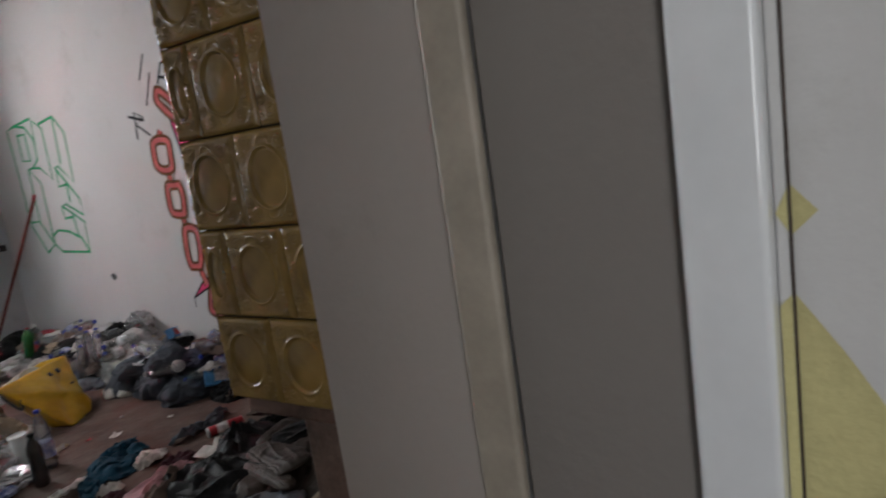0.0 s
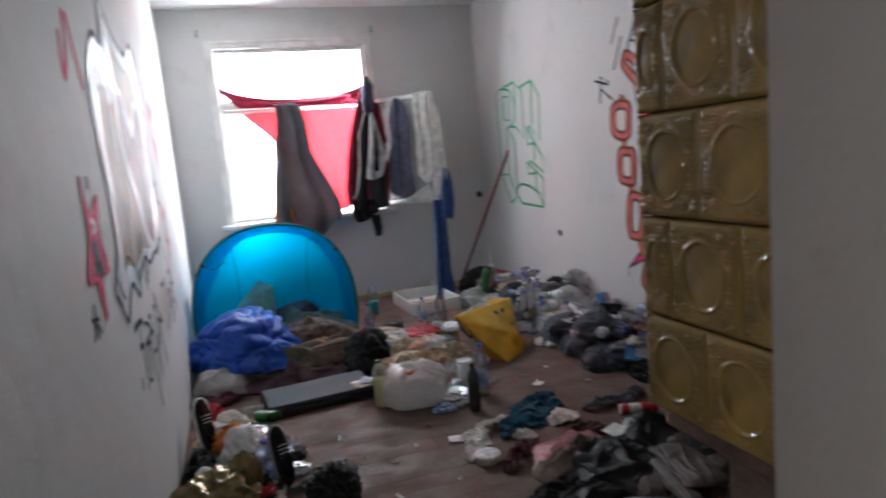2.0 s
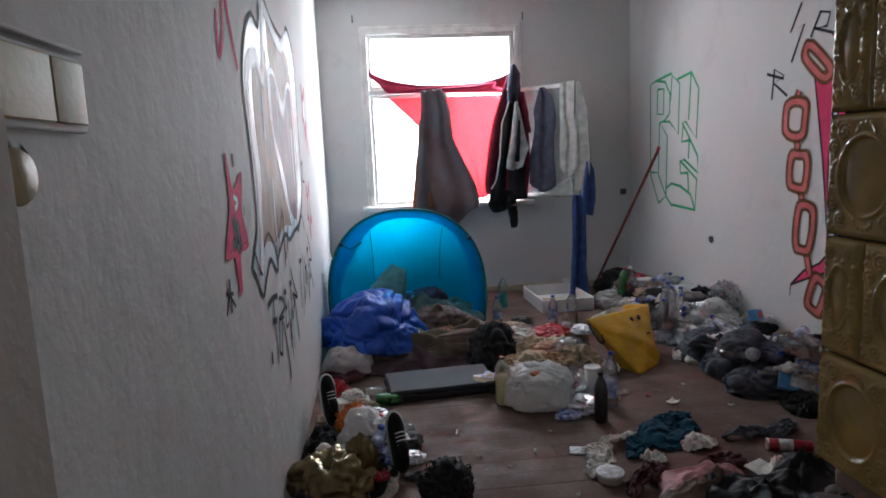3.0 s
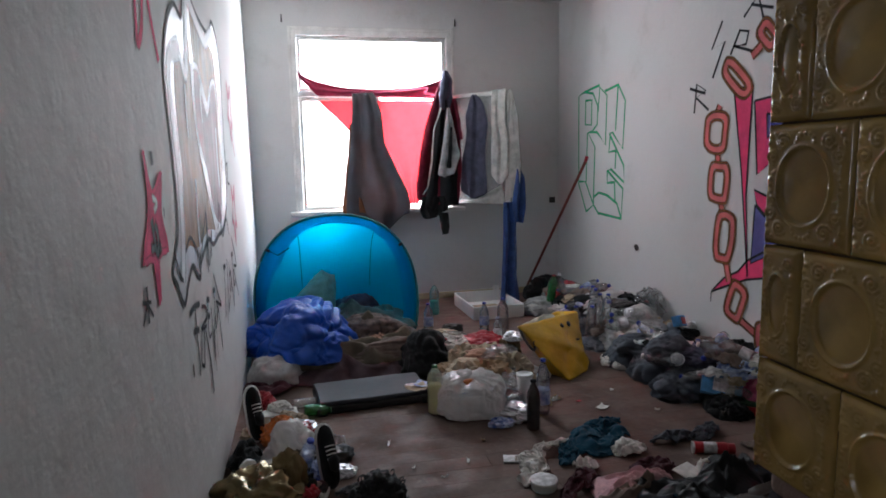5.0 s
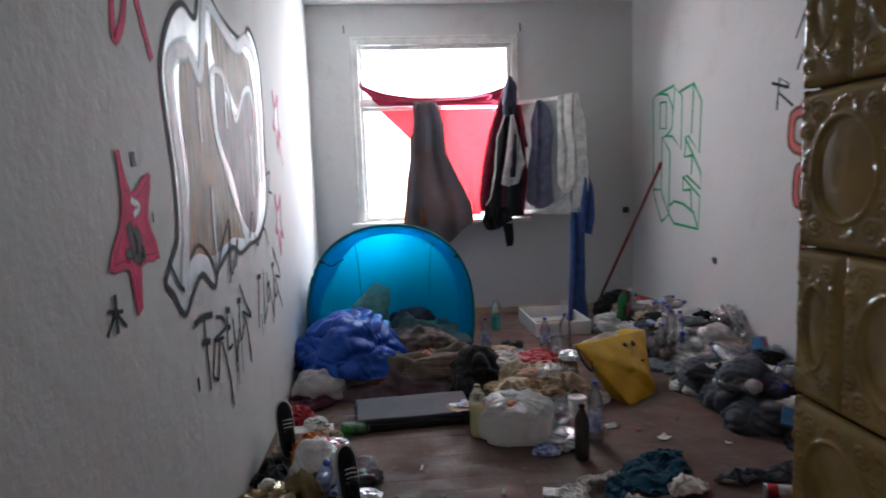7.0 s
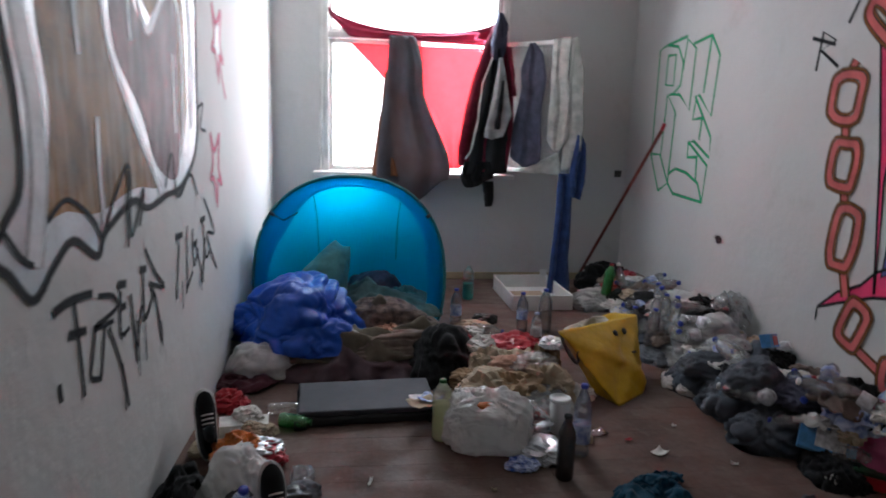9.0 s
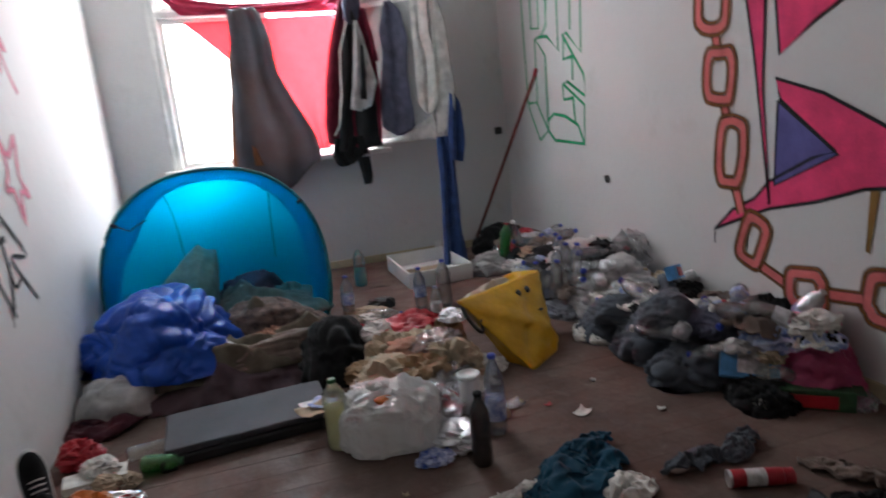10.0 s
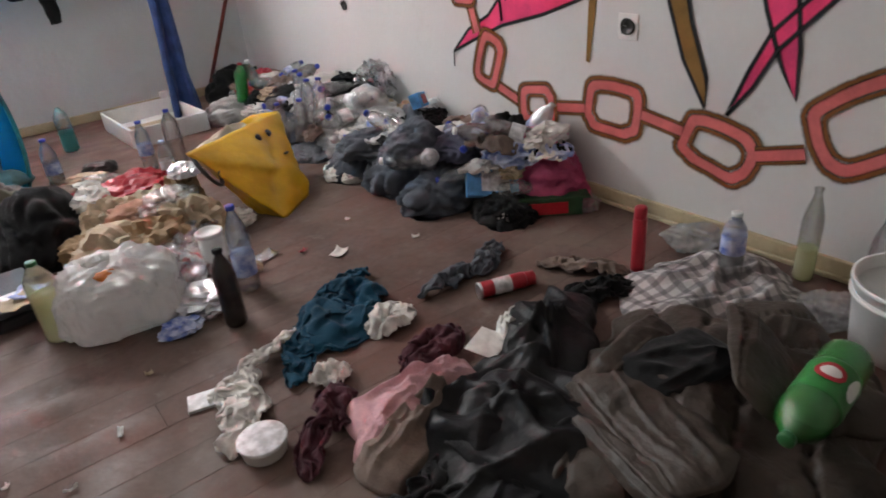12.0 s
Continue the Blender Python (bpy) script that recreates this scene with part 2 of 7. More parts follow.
M["tan_paper"] = mat("tan_paper", (0.46, 0.36, 0.25), 0.8, var=0.18, bump=0.4, bscale=40)
M["foil"] = mat("silver_foil", (0.66, 0.67, 0.69), 0.34, 1.0, var=0.1, bump=0.8, bscale=35)
M["gold_foil"] = mat("gold_foil_film", (0.30, 0.23, 0.11), 0.24, 0.55, var=0.25, bump=0.7, bscale=22)
M["blue"] = mat("blue_plastic", (0.03, 0.06, 0.42), 0.4, var=0.1)
M["label_blue"] = mat("blue_label", (0.50, 0.56, 0.68), 0.45, var=0.2, scale=26, dark=(0.04, 0.10, 0.42))
M["label_white"] = mat("white_label", (0.72, 0.72, 0.74), 0.5, var=0.2, scale=30)
M["red"] = mat("red_plastic", (0.42, 0.02, 0.035), 0.35, var=0.12)
M["green"] = mat("green_cap", (0.03, 0.16, 0.05), 0.4)
M["orange_cloth"] = translucent(cloth("rusty_orange_cloth", (0.26, 0.10, 0.045)), 0.12, (0.6, 0.25, 0.12))
M["orange"] = mat("orange_wrapper", (0.70, 0.20, 0.04), 0.3, var=0.25, scale=20, bump=0.5)
M["black"] = cloth("black_cloth", (0.011, 0.011, 0.012))
M["black_nylon"] = mat("black_nylon", (0.011, 0.011, 0.013), 0.5, var=0.2, bump=0.3, bscale=60, spec=0.22)
M["brown_nylon"] = mat("brown_nylon", (0.052, 0.039, 0.031), 0.55, var=0.15, bump=0.5, bscale=45, spec=0.3)
M["teal"] = cloth("teal_cloth", (0.010, 0.060, 0.105))
M["teal_pillow"] = cloth("grey_teal_cloth", (0.10, 0.27, 0.28))
M["sea_green"] = cloth("sea_green_cloth", (0.11, 0.19, 0.19))
M["pink"] = cloth("pink_cloth", (0.68, 0.40, 0.43))
M["maroon"] = cloth("maroon_cloth", (0.075, 0.022, 0.032))
M["mauve"] = cloth("mauve_cloth", (0.10, 0.065, 0.075))
M["taupe"] = cloth("taupe_cloth", (0.22, 0.165, 0.14))
M["olive"] = cloth("olive_cloth", (0.17, 0.145, 0.11))
M["camo"] = cloth("dark_patterned_cloth", (0.22, 0.16, 0.14), (0.06, 0.05, 0.05), 26)
M["greywhite"] = cloth("pale_grey_cloth", (0.48, 0.47, 0.46))
M["grey"] = cloth("grey_cloth", (0.17, 0.18, 0.20))
M["denim_grey"] = cloth("grey_denim", (0.062, 0.072, 0.090), (0.11, 0.12, 0.14), 6)
M["white_cloth"] = cloth("white_cloth", (0.74, 0.71, 0.67))
M["peach"] = cloth("peach_cloth", (0.50, 0.28, 0.20))
M["lilac"] = cloth("lilac_cloth", (0.30, 0.22, 0.28))
M["hotpink"] = translucent(mat("pink_film", (0.62, 0.10, 0.24), 0.3, var=0.2, bump=0.5), 0.3, (0.7, 0.15, 0.3))
M["sleeping"] = mat("blue_nylon", (0.006, 0.075, 0.46), 0.42, var=0.12, scale=9, bump=0.2, bscale=50, spec=0.4)
M["tent"] = translucent(mat("tent_fabric", (0.012, 0.30, 0.48), 0.45, var=0.08, scale=6, bump=0.12, bscale=120), 0.68, (0.03, 0.66, 0.92))
nt = M["tent"].node_tree
rf, mx = nt.nodes.new("ShaderNodeBsdfRefraction"), nt.nodes.new("ShaderNodeMixShader")
rf.inputs["Color"].default_value, rf.inputs["Roughness"].default_value, rf.inputs["IOR"].default_value = (0.10, 0.80, 0.97, 1), 0.62, 1.4
mx.inputs[0].default_value = 0.42
nt.links.new(nt.nodes["Material Output"].inputs[0].links[0].from_socket, mx.inputs[1])
nt.links.new(rf.outputs[0], mx.inputs[2])
nt.links.new(mx.outputs[0], nt.nodes["Material Output"].inputs[0])
M["tent_trim"] = mat("tent_binding", (0.01, 0.17, 0.18), 0.7)
M["red_sheet"] = translucent(cloth("red_sheet", (0.62, 0.06, 0.085)), 0.6, (0.95, 0.17, 0.19))
M["towel"] = translucent(cloth("dark_towel", (0.115, 0.122, 0.14), (0.085, 0.07, 0.075), 4), 0.10, (0.55, 0.36, 0.30))
# Darker red than the sheet: weaker backlight through the layers, put into colour.
M["swag"] = translucent(cloth("dimmed_double_sheet", (0.30, 0.035, 0.075)), 0.24, (0.52, 0.10, 0.17))
# A pale haze mixed into the glass stands in for the pane's reflection.
M["hazy_glass"] = clear("hazy_glass", (0.90, 0.91, 0.91), 0.10, 0.7, 0.22)
M["sport"] = cloth("dark_red_sport_cloth", (0.16, 0.016, 0.035))
M["slate"] = cloth("slate_cloth", (0.085, 0.085, 0.125))
M["pale_cloth"] = translucent(cloth("pale_cloth", (0.52, 0.52, 0.48)), 0.08, (0.6, 0.6, 0.55))
M["jeans"] = cloth("blue_denim", (0.045, 0.085, 0.24))
M["mat_top"] = mat("grey_foam", (0.058, 0.060, 0.072), 0.7, var=0.12, bump=0.25, bscale=130)
M["mat_side"] = mat("black_foam", (0.018, 0.018, 0.020), 0.75)
M["yellow_bag"] = mat("yellow_woven_plastic", (0.62, 0.36, 0.010), 0.38, var=0.10, scale=9, bump=0.3, bscale=30)
M["bag_inside"] = mat("bag_inside", (0.66, 0.62, 0.52), 0.5, var=0.1)
M["wood_red"] = mat("red_stained_handle", (0.20, 0.035, 0.025), 0.45, var=0.2)
M["pale_wood"] = mat("pale_chipboard", (0.36, 0.28, 0.20), 0.7, var=0.2, bump=0.3)
M["dark_wood"] = mat("dark_wood", (0.06, 0.04, 0.03), 0.7, var=0.2)
M["plaid"] = plaid("plaid_cloth", (0.50, 0.47, 0.46), (0.06, 0.055, 0.06), 7.0)
M["hair"] = mat("black_fleece", (0.012, 0.012, 0.013), 0.8, bump=0.8, bscale=50)
M["bakelite"] = mat("bakelite", (0.035, 0.032, 0.030), 0.4)
M["yellow_paper"] = mat("old_yellow_wallpaper", (0.55, 0.50, 0.24), 0.75, var=0.12, scale=7, bump=0.35)
M["carton_blue"] = mat("blue_white_carton", (0.10, 0.35, 0.72), 0.5, var=0.2, scale=12)
M["label_green"] = mat("green_label", (0.03, 0.22, 0.05), 0.35, var=0.15)
M["carton_dark"] = mat("dark_green_carton", (0.03, 0.09, 0.04), 0.45, var=0.3, scale=14)
# paint
P_GREEN, P_BLACK, P_PINK = spray("green_spray", (0.03, 0.40, 0.17), 0.30, 0.9), spray("black_spray", (0.03, 0.03, 0.034), 0.30), spray("pink_spray", (0.80, 0.07, 0.19), 0.25)
P_SALMON, P_RUST, P_BROWN = spray("salmon_spray", (0.64, 0.165, 0.165), 0.2), spray("rust_spray", (0.20, 0.085, 0.030), 0.38, 0.9), spray("brown_spray", (0.25, 0.14, 0.045), 0.15)
P_SILVER, P_WHITE, P_PURPLE = spray("silver_spray", (0.68, 0.69, 0.71), 0.2), spray("white_spray", (0.80, 0.81, 0.84), 0.3), spray("purple_spray", (0.13, 0.12, 0.33), 0.1)
P_FADE, P_FAINT = spray("brown_fade_spray", (0.29, 0.14, 0.048), 0.15, 0.5, 0.35, 6), spray("faint_pink_spray", (0.78, 0.22, 0.32), 0.5, 1.2)
P_GREY = spray("grey_spray", (0.16, 0.16, 0.18), 0.4)
P_SILVER.node_tree.nodes["Principled BSDF"].inputs["Metallic"].default_value = 0.35
P_MAUVE = spray("mauve_spray", (0.21, 0.085, 0.105), 0.2, 0.5, 0.35, 6)


def streaked(m, pale, amount):
    """White paint dragged down thinly over the colour."""
    nt = m.node_tree
    b, tc = nt.nodes["Principled BSDF"], nt.nodes["Texture Coordinate"]
    mp, n, r, mx = (nt.nodes.new(k) for k in ("ShaderNodeMapping", "ShaderNodeTexNoise", "ShaderNodeMapRange", "ShaderNodeMix"))
    mp.inputs["Scale"].default_value = (16, 16, 2.6)
    n.inputs["Scale"].default_value, n.inputs["Detail"].default_value = 1.3, 7
    r.inputs["From Min"].default_value, r.inputs["From Max"].default_value, r.inputs["To Max"].default_value = 0.46, 0.70, amount
    mx.data_type = 'RGBA'
    nt.links.new(tc.outputs["Object"], mp.inputs["Vector"])
    nt.links.new(mp.outputs[0], n.inputs["Vector"])
    nt.links.new(n.outputs["Fac"], r.inputs["Value"])
    nt.links.new(r.outputs[0], mx.inputs["Factor"])
    nt.links.new(b.inputs["Base Color"].links[0].from_socket, mx.inputs["A"])
    mx.inputs["B"].default_value = (*pale, 1)
    nt.links.new(mx.outputs["Result"], b.inputs["Base Color"])


streaked(P_FADE, (0.58, 0.49, 0.38), 0.45)
streaked(P_MAUVE, (0.50, 0.38, 0.41), 0.32)
for p_, gloss in ((P_FADE, 0.62), (P_MAUVE, 0.62), (P_SILVER, 0.50), (P_WHITE, 0.58)):
    p_.node_tree.nodes["Principled BSDF"].inputs["Roughness"].default_value = gloss
    p_.node_tree.nodes["Principled BSDF"].inputs["Specular IOR Level"].default_value = 0.18



# ---- helpers ----
def finish(bm, smooth=True, recalc=True):
    if recalc:
        bmesh.ops.recalc_face_normals(bm, faces=bm.faces)
    for f in bm.faces:
        f.smooth = smooth


def part(name, bm, material, parent=None, label="", smooth=True, recalc=True):
    finish(bm, smooth, recalc)
    me = bpy.data.meshes.new(name)
    bm.to_mesh(me)
    bm.free()
    me.materials.append(material)
    ob = new(name, me)
    if parent:
        ob.parent = parent
    if label:
        ob["label"] = label
    return ob


def thing(name, m, label, category, group="", kind=""):
    e = new(name)
    e.empty_display_size = 0.1
    e.matrix_basis = m
    return tagged(e, label, category, group, kind)


def solo(name, bm, material, m, label, category, group="", smooth=True, kind=""):
    ob = part(name, bm, material, None, "", smooth)
    ob.matrix_basis = m
    return tagged(ob, label, category, group, kind)


def box(x0, x1, y0, y1, z0, z1, bevel=0.0, seg=2, bm=None):
    own = bm is None
    b = bmesh.new()
    g = bmesh.ops.create_cube(b, size=1)
    for v in g["verts"]:
        v.co = Vector((x0 + (v.co.x + .5) * (x1 - x0), y0 + (v.co.y + .5) * (y1 - y0), z0 + (v.co.z + .5) * (z1 - z0)))
    if bevel:
        bmesh.ops.bevel(b, geom=b.edges[:], offset=bevel, segments=seg, affect='EDGES', profile=0.7)
    if own:
        return b
    me = bpy.data.meshes.new("tmp")
    b.to_mesh(me)
    b.free()
    bm.from_mesh(me)
    bpy.data.meshes.remove(me)
    return bm


def lathe(profile, seg=20, dent=0.0, seed=0):
    """Turn (radius, height) pairs round z; dent crumples the wall."""
    bm = bmesh.new()
    rings = []
    for r, z in profile:
        ring = []
        for i in range(seg):
            a = 2 * math.pi * i / seg
            k = 1.0
            if dent:
                k += dent * (noise.noise(Vector((math.cos(a) * 1.7 + seed, math.sin(a) * 1.7, z * 16))))
            ring.append(bm.verts.new((r * k * math.cos(a), r * k * math.sin(a), z)))
        rings.append(ring)
    for a, b in zip(rings, rings[1:]):
        for i in range(seg):
            bm.faces.new((a[i], a[(i + 1) % seg], b[(i + 1) % seg], b[i]))
    if profile[0][0] > 1e-4:
        bm.faces.new(rings[0][::-1])
    if profile[-1][0] > 1e-4:
        bm.faces.new(rings[-1])
    bmesh.ops.remove_doubles(bm, verts=bm.verts, dist=1e-5)
    return bm


def lay(rx, ry, h, seed, creases=9, sharp=0.03, n=60, seams=()):
    """A nylon garment piece lying over soft filling: tented creases run across it, seams are drawn in."""
    rng = random.Random(int(seed * 31))
    lines = []
    for _ in range(creases):
        a = rng.uniform(0, math.pi)
        lines.append((math.cos(a), math.sin(a), rng.uniform(-0.7, 0.7), rng.uniform(0.10, 0.30), rng.uniform(0.4, 1.0), rng.uniform(-0.6, 0.6), rng.uniform(0.35, 0.8)))
    bm = bmesh.new()
    top = []
    for i in range(n + 1):
        row = []
        for j in range(n + 1):
            u, v = 2 * i / n - 1, 2 * j / n - 1
            x, y = u * math.sqrt(1 - 0.30 * v * v), v * math.sqrt(1 - 0.30 * u * u)
            rim = min(1.0, (1 - max(abs(u), abs(v))) * 6.0) ** 0.6
            wob = noise.noise(Vector((x * 5 * rx + seed, y * 5 * ry, seed * 0.37)))
            w2 = noise.noise(Vector((x * 13 * rx + seed, y * 13 * ry, 3.1)))
            z = h * (0.55 + 0.45 * (1 - x * x - y * y) + 0.55 * wob)
            for c, s_, o, wd, amp, mid, length in lines:
                d = c * x + s_ * y - o + 0.16 * wob
                al = -s_ * x + c * y - mid
                z += sharp * amp * max(0.0, 1 - abs(d) / wd) ** 1.6 * math.exp(-(al / length) ** 2)
            for at, depth in seams:
                d = (y - at + 0.05 * wob) / 0.035
                z -= depth * math.exp(-d * d) * (1 + 0.6 * math.sin(x * 40 + 4 * w2))
            z += 0.006 * ridge(Vector((x * 11 * rx + seed, y * 11 * ry, 2.2)), 4)
            row.append(bm.verts.new((x * rx * (1 + 0.16 * wob + 0.06 * w2), y * ry * (1 + 0.14 * w2 + 0.07 * wob), max(z * rim, 0.003) + 0.002)))
        top.append(row)
    for i in range(n):
        for j in range(n):
            bm.faces.new((top[i][j], top[i + 1][j], top[i + 1][j + 1], top[i][j + 1]))
    ring = [(i, 0) for i in range(n)] + [(n, j) for j in range(n)] + [(i, n) for i in range(n, 0, -1)] + [(0, j) for j in range(n, 0, -1)]
    low = [bm.verts.new((top[i][j].co.x * 0.985, top[i][j].co.y * 0.985, 0.0)) for i, j in ring]
    for k, (p, q) in enumerate(zip(ring, ring[1:] + ring[:1])):
        bm.faces.new((low[k], low[(k + 1) % len(ring)], top[q[0]][q[1]], top[p[0]][p[1]]))
    return bm


def bundle(rx, ry, h, seed, folds=3.0, depth=0.15, sub=5):
    """Cloth bunched up on the floor: rounded folds with narrow valleys wrap an uneven mound."""
    bm = bmesh.new()
    bmesh.ops.create_icosphere(bm, subdivisions=sub, radius=1)
    o = Vector((seed * 3.1, seed * 1.7, seed * 0.9))
    for v in bm.verts:
        d = v.co.normalized()
        w = Vector((noise.noise(d * 1.6 + o), noise.noise(d * 1.6 - o), noise.noise(d * 1.6 + o * 2)))
        q = d + 0.55 * w
        c1, s1, c2, s2 = math.cos(seed), math.sin(seed), math.cos(seed * 1.3 + 0.8), math.sin(seed * 1.3 + 0.8)
        f1 = 0.8 * noise.noise(Vector(((q.x * c1 + q.y * s1) * 0.35, (q.y * c1 - q.x * s1) * 1.1, q.z * 0.8)) + o) + 0.42 * (q.y * c1 - q.x * s1) + 0.2 * q.z
        f2 = 0.8 * noise.noise(Vector(((q.x * c2 + q.y * s2) * 0.5, (q.y * c2 - q.x * s2) * 1.6, q.z)) - o) + 0.40 * (q.y * c2 - q.x * s2) + 0.3 * q.z
        r = 1 + 0.30 * noise.noise(d * 1.1 + o)
        r += depth * (abs(math.sin(math.pi * folds * f1)) ** 0.6 - 0.6) + 0.5 * depth * (abs(math.sin(math.pi * 1.6 * folds * f2)) ** 0.6 - 0.6)
        r += 0.055 * ridge(d * 2.7 + o, 4)
        z = d.z * r
        flare = 1 + 0.22 * max(0.0, 0.45 - d.z) * (1 + noise.noise(d * 2.3 + o))
        v.co = Vector((d.x * r * rx * flare, d.y * r * ry * flare, max(0.0, (z + 0.25) / 1.25) * h))
    return bm


def full_bag(rx, ry, h, seed):
    """A stuffed film bag: plump and flat below, pulled into creases towards its knot."""
    bm = bmesh.new()
    bmesh.ops.create_icosphere(bm, subdivisions=6, radius=1)
    for v in bm.verts:
        d = v.co.normalized()
        e = [math.copysign(abs(c) ** 0.72, c) for c in d]
        az = math.atan2(d.y, d.x)
        up = max(0.0, d.z)
        pull_ = ridge(Vector((math.cos(az) * 2.6 + seed, math.sin(az) * 2.6, d.z * 0.9)), 4) * (0.05 + 0.20 * up)
        lump = 0.15 * noise.noise(d * 1.9 + Vector((seed, 0, 0))) + 0.10 * ridge(d * 2.6 + Vector((0, seed, 0)), 5)
        r = 1 + lump + pull_
        v.co = Vector((e[0] * rx * r, e[1] * ry * r, max(0.0, h * 0.45 + e[2] * h * 0.55 * r)))
    return bm


def ridge(p, octaves=4):
    s, k, q = 0.0, 1.0, Vector(p)
    for _ in range(octaves):
        s += k * (1 - 2 * abs(noise.noise(q)))
        q, k = q * 2.03 + Vector((3.1, 1.7, 0.4)), k * 0.5
    return s / 1.9


def smooth_field(shape, cells, rng):
    """Smooth random values on a grid."""
    g = rng.standard_normal((cells + 2, cells + 2))
    a = np.linspace(0, cells, shape[0])
    b = np.linspace(0, cells, shape[1])
    ia, ib = np.minimum(a.astype(int), cells), np.minimum(b.astype(int), cells)
    fa, fb = a - ia, b - ib
    fa, fb = fa * fa * (3 - 2 * fa), fb * fb * (3 - 2 * fb)
    fa, fb = fa[:, None], fb[None, :]
    return (g[np.ix_(ia, ib)] * (1 - fa) * (1 - fb) + g[np.ix_(ia + 1, ib)] * fa * (1 - fb) + g[np.ix_(ia, ib + 1)] * (1 - fa) * fb + g[np.ix_(ia + 1, ib + 1)] * fa * fb)


def pull(A, B, rest, k):
    d = B - A
    l = np.sqrt((d * d).sum(-1, keepdims=True)) + 1e-9
    c = d * (0.5 * k * (l - rest) / l)
    A += c
    B -= c


def heap(rx, ry, h, seed, n=44, fold=1.0, freq=5.5, ragged=0.25, stiff=0.10, slack=1.38):
    """A cloth let fall in a heap: a sheet larger than its footprint buckles, sinks and comes to rest over a low mound."""
    rng = np.random.default_rng(int(seed * 13 + 7))
    N = 40 if n >= 56 else (30 if n > 30 else 22)
    u, v = np.meshgrid(np.linspace(-1, 1, N + 1), np.linspace(-1, 1, N + 1), indexing='ij')
    X, Y = u * np.sqrt(1 - v * v / 2) * rx, v * np.sqrt(1 - u * u / 2) * ry
    c = 1 + (slack - 1) * (0.6 + 0.4 * fold)
    flat = np.stack([X, Y, 0 * X], -1) * c
    P = np.stack([X, Y, 0 * X], -1)
    size = max(rx, ry)
    for k in range(2):
        P[..., k] += ragged * 0.30 * size * smooth_field(u.shape, 4, rng) + 0.05 * size * smooth_field(u.shape, 9, rng)
    low = smooth_field(u.shape, 5, rng)
    layer = 0.003 + 0.007 * (smooth_field(u.shape, 12, rng) + 1.2).clip(0, 3)
    bump = lambda p: h * 0.80 * np.maximum(0, 1 - (p[..., 0] / rx) ** 2 - (p[..., 1] / ry) ** 2) ** 0.6 * (0.75 + 0.35 * low).clip(0.2, 1.2)
    P[..., 2] = bump(P) + 0.02 + 0.05 * np.abs(smooth_field(u.shape, 7, rng)) * min(1, size / 0.15)
    V = np.zeros_like(P)

    def rest(a, b):
        return np.sqrt(((flat[a] - flat[b]) ** 2).sum(-1, keepdims=True))
    S = lambda a, b: (slice(a, b), slice(None))
    sets = []
    for ax in (0, 1):
        for step, k in ((1, 0.95), (2, stiff)):
            for o in range(2 * step):
                idx = np.arange(o, N + 1 - step, 2 * step)
                if len(idx):
                    a = (idx, slice(None)) if ax == 0 else (slice(None), idx)
                    b = (idx + step, slice(None)) if ax == 0 else (slice(None), idx + step)
                    sets.append((a, b, rest(a, b), k))
    for o in (0, 1):
        for (ra, rb) in ((slice(0, N), slice(1, N + 1)),):
            idx = np.arange(o, N, 2)
            sets.append(((idx, slice(0, N)), (idx + 1, slice(1, N + 1)), rest((idx, slice(0, N)), (idx + 1, slice(1, N + 1))), 0.25))
            sets.append(((idx, slice(1, N + 1)), (idx + 1, slice(0, N)), rest((idx, slice(1, N + 1)), (idx + 1, slice(0, N))), 0.25))
    for it in range(70):
        V[..., 2] -= 0.14
        V *= 0.93
        Q = P + V * 0.016
        for _ in range(2):
            for a, b, r, k in sets:
                A, B = Q[a], Q[b]
                pull(A, B, r, k)
                Q[a], Q[b] = A, B
        ground = bump(Q) + layer
        hit = Q[..., 2] < ground
        Q[..., 2] = np.maximum(Q[..., 2], ground)
        Q[hit, :2] = P[hit, :2] + 0.25 * (Q[hit, :2] - P[hit, :2])
        V = (Q - P) / 0.016
        sp = np.sqrt((V * V).sum(-1, keepdims=True))
        V *= np.minimum(1, 2.0 / (sp + 1e-9))
        P = Q

    def finer(G):
        E = np.concatenate([2 * G[:1] - G[1:2], G, 2 * G[-1:] - G[-2:-1]])
        mid = (9 * (E[1:-2] + E[2:-1]) - E[:-3] - E[3:]) / 16
        out = np.empty((2 * len(G) - 1,) + G.shape[1:])
        out[0::2], out[1::2] = G, mid
        return out
    G = finer(finer(P).swapaxes(0, 1)).swapaxes(0, 1)
    G[..., 2] = np.maximum(G[..., 2], 0.003)
    du, dv = np.gradient(G, axis=0), np.gradient(G, axis=1)
    nn = np.cross(du, dv)
    nn /= np.sqrt((nn * nn).sum(-1, keepdims=True)) + 1e-9
    L = G - nn * 0.0035
    L[..., 2] = np.maximum(L[..., 2], 0.0005)
    m = len(G)
    bm = bmesh.new()
    top = [[bm.verts.new(G[i, k]) for k in range(m)] for i in range(m)]
    low_ = [[bm.verts.new(L[i, k]) for k in range(m)] for i in range(m)]
    for i in range(m - 1):
        for k in range(m - 1):
            bm.faces.new((top[i][k], top[i + 1][k], top[i + 1][k + 1], top[i][k + 1]))
            bm.faces.new((low_[i][k], low_[i][k + 1], low_[i + 1][k + 1], low_[i + 1][k]))
    ring = [(i, 0) for i in range(m)] + [(m - 1, k) for k in range(1, m)] + [(i, m - 1) for i in range(m - 2, -1, -1)] + [(0, k) for k in range(m - 2, 0, -1)]
    for (a, b), (c2, d) in zip(ring, ring[1:] + ring[:1]):
        bm.faces.new((top[a][b], low_[a][b], low_[c2][d], top[c2][d]))
    return bm


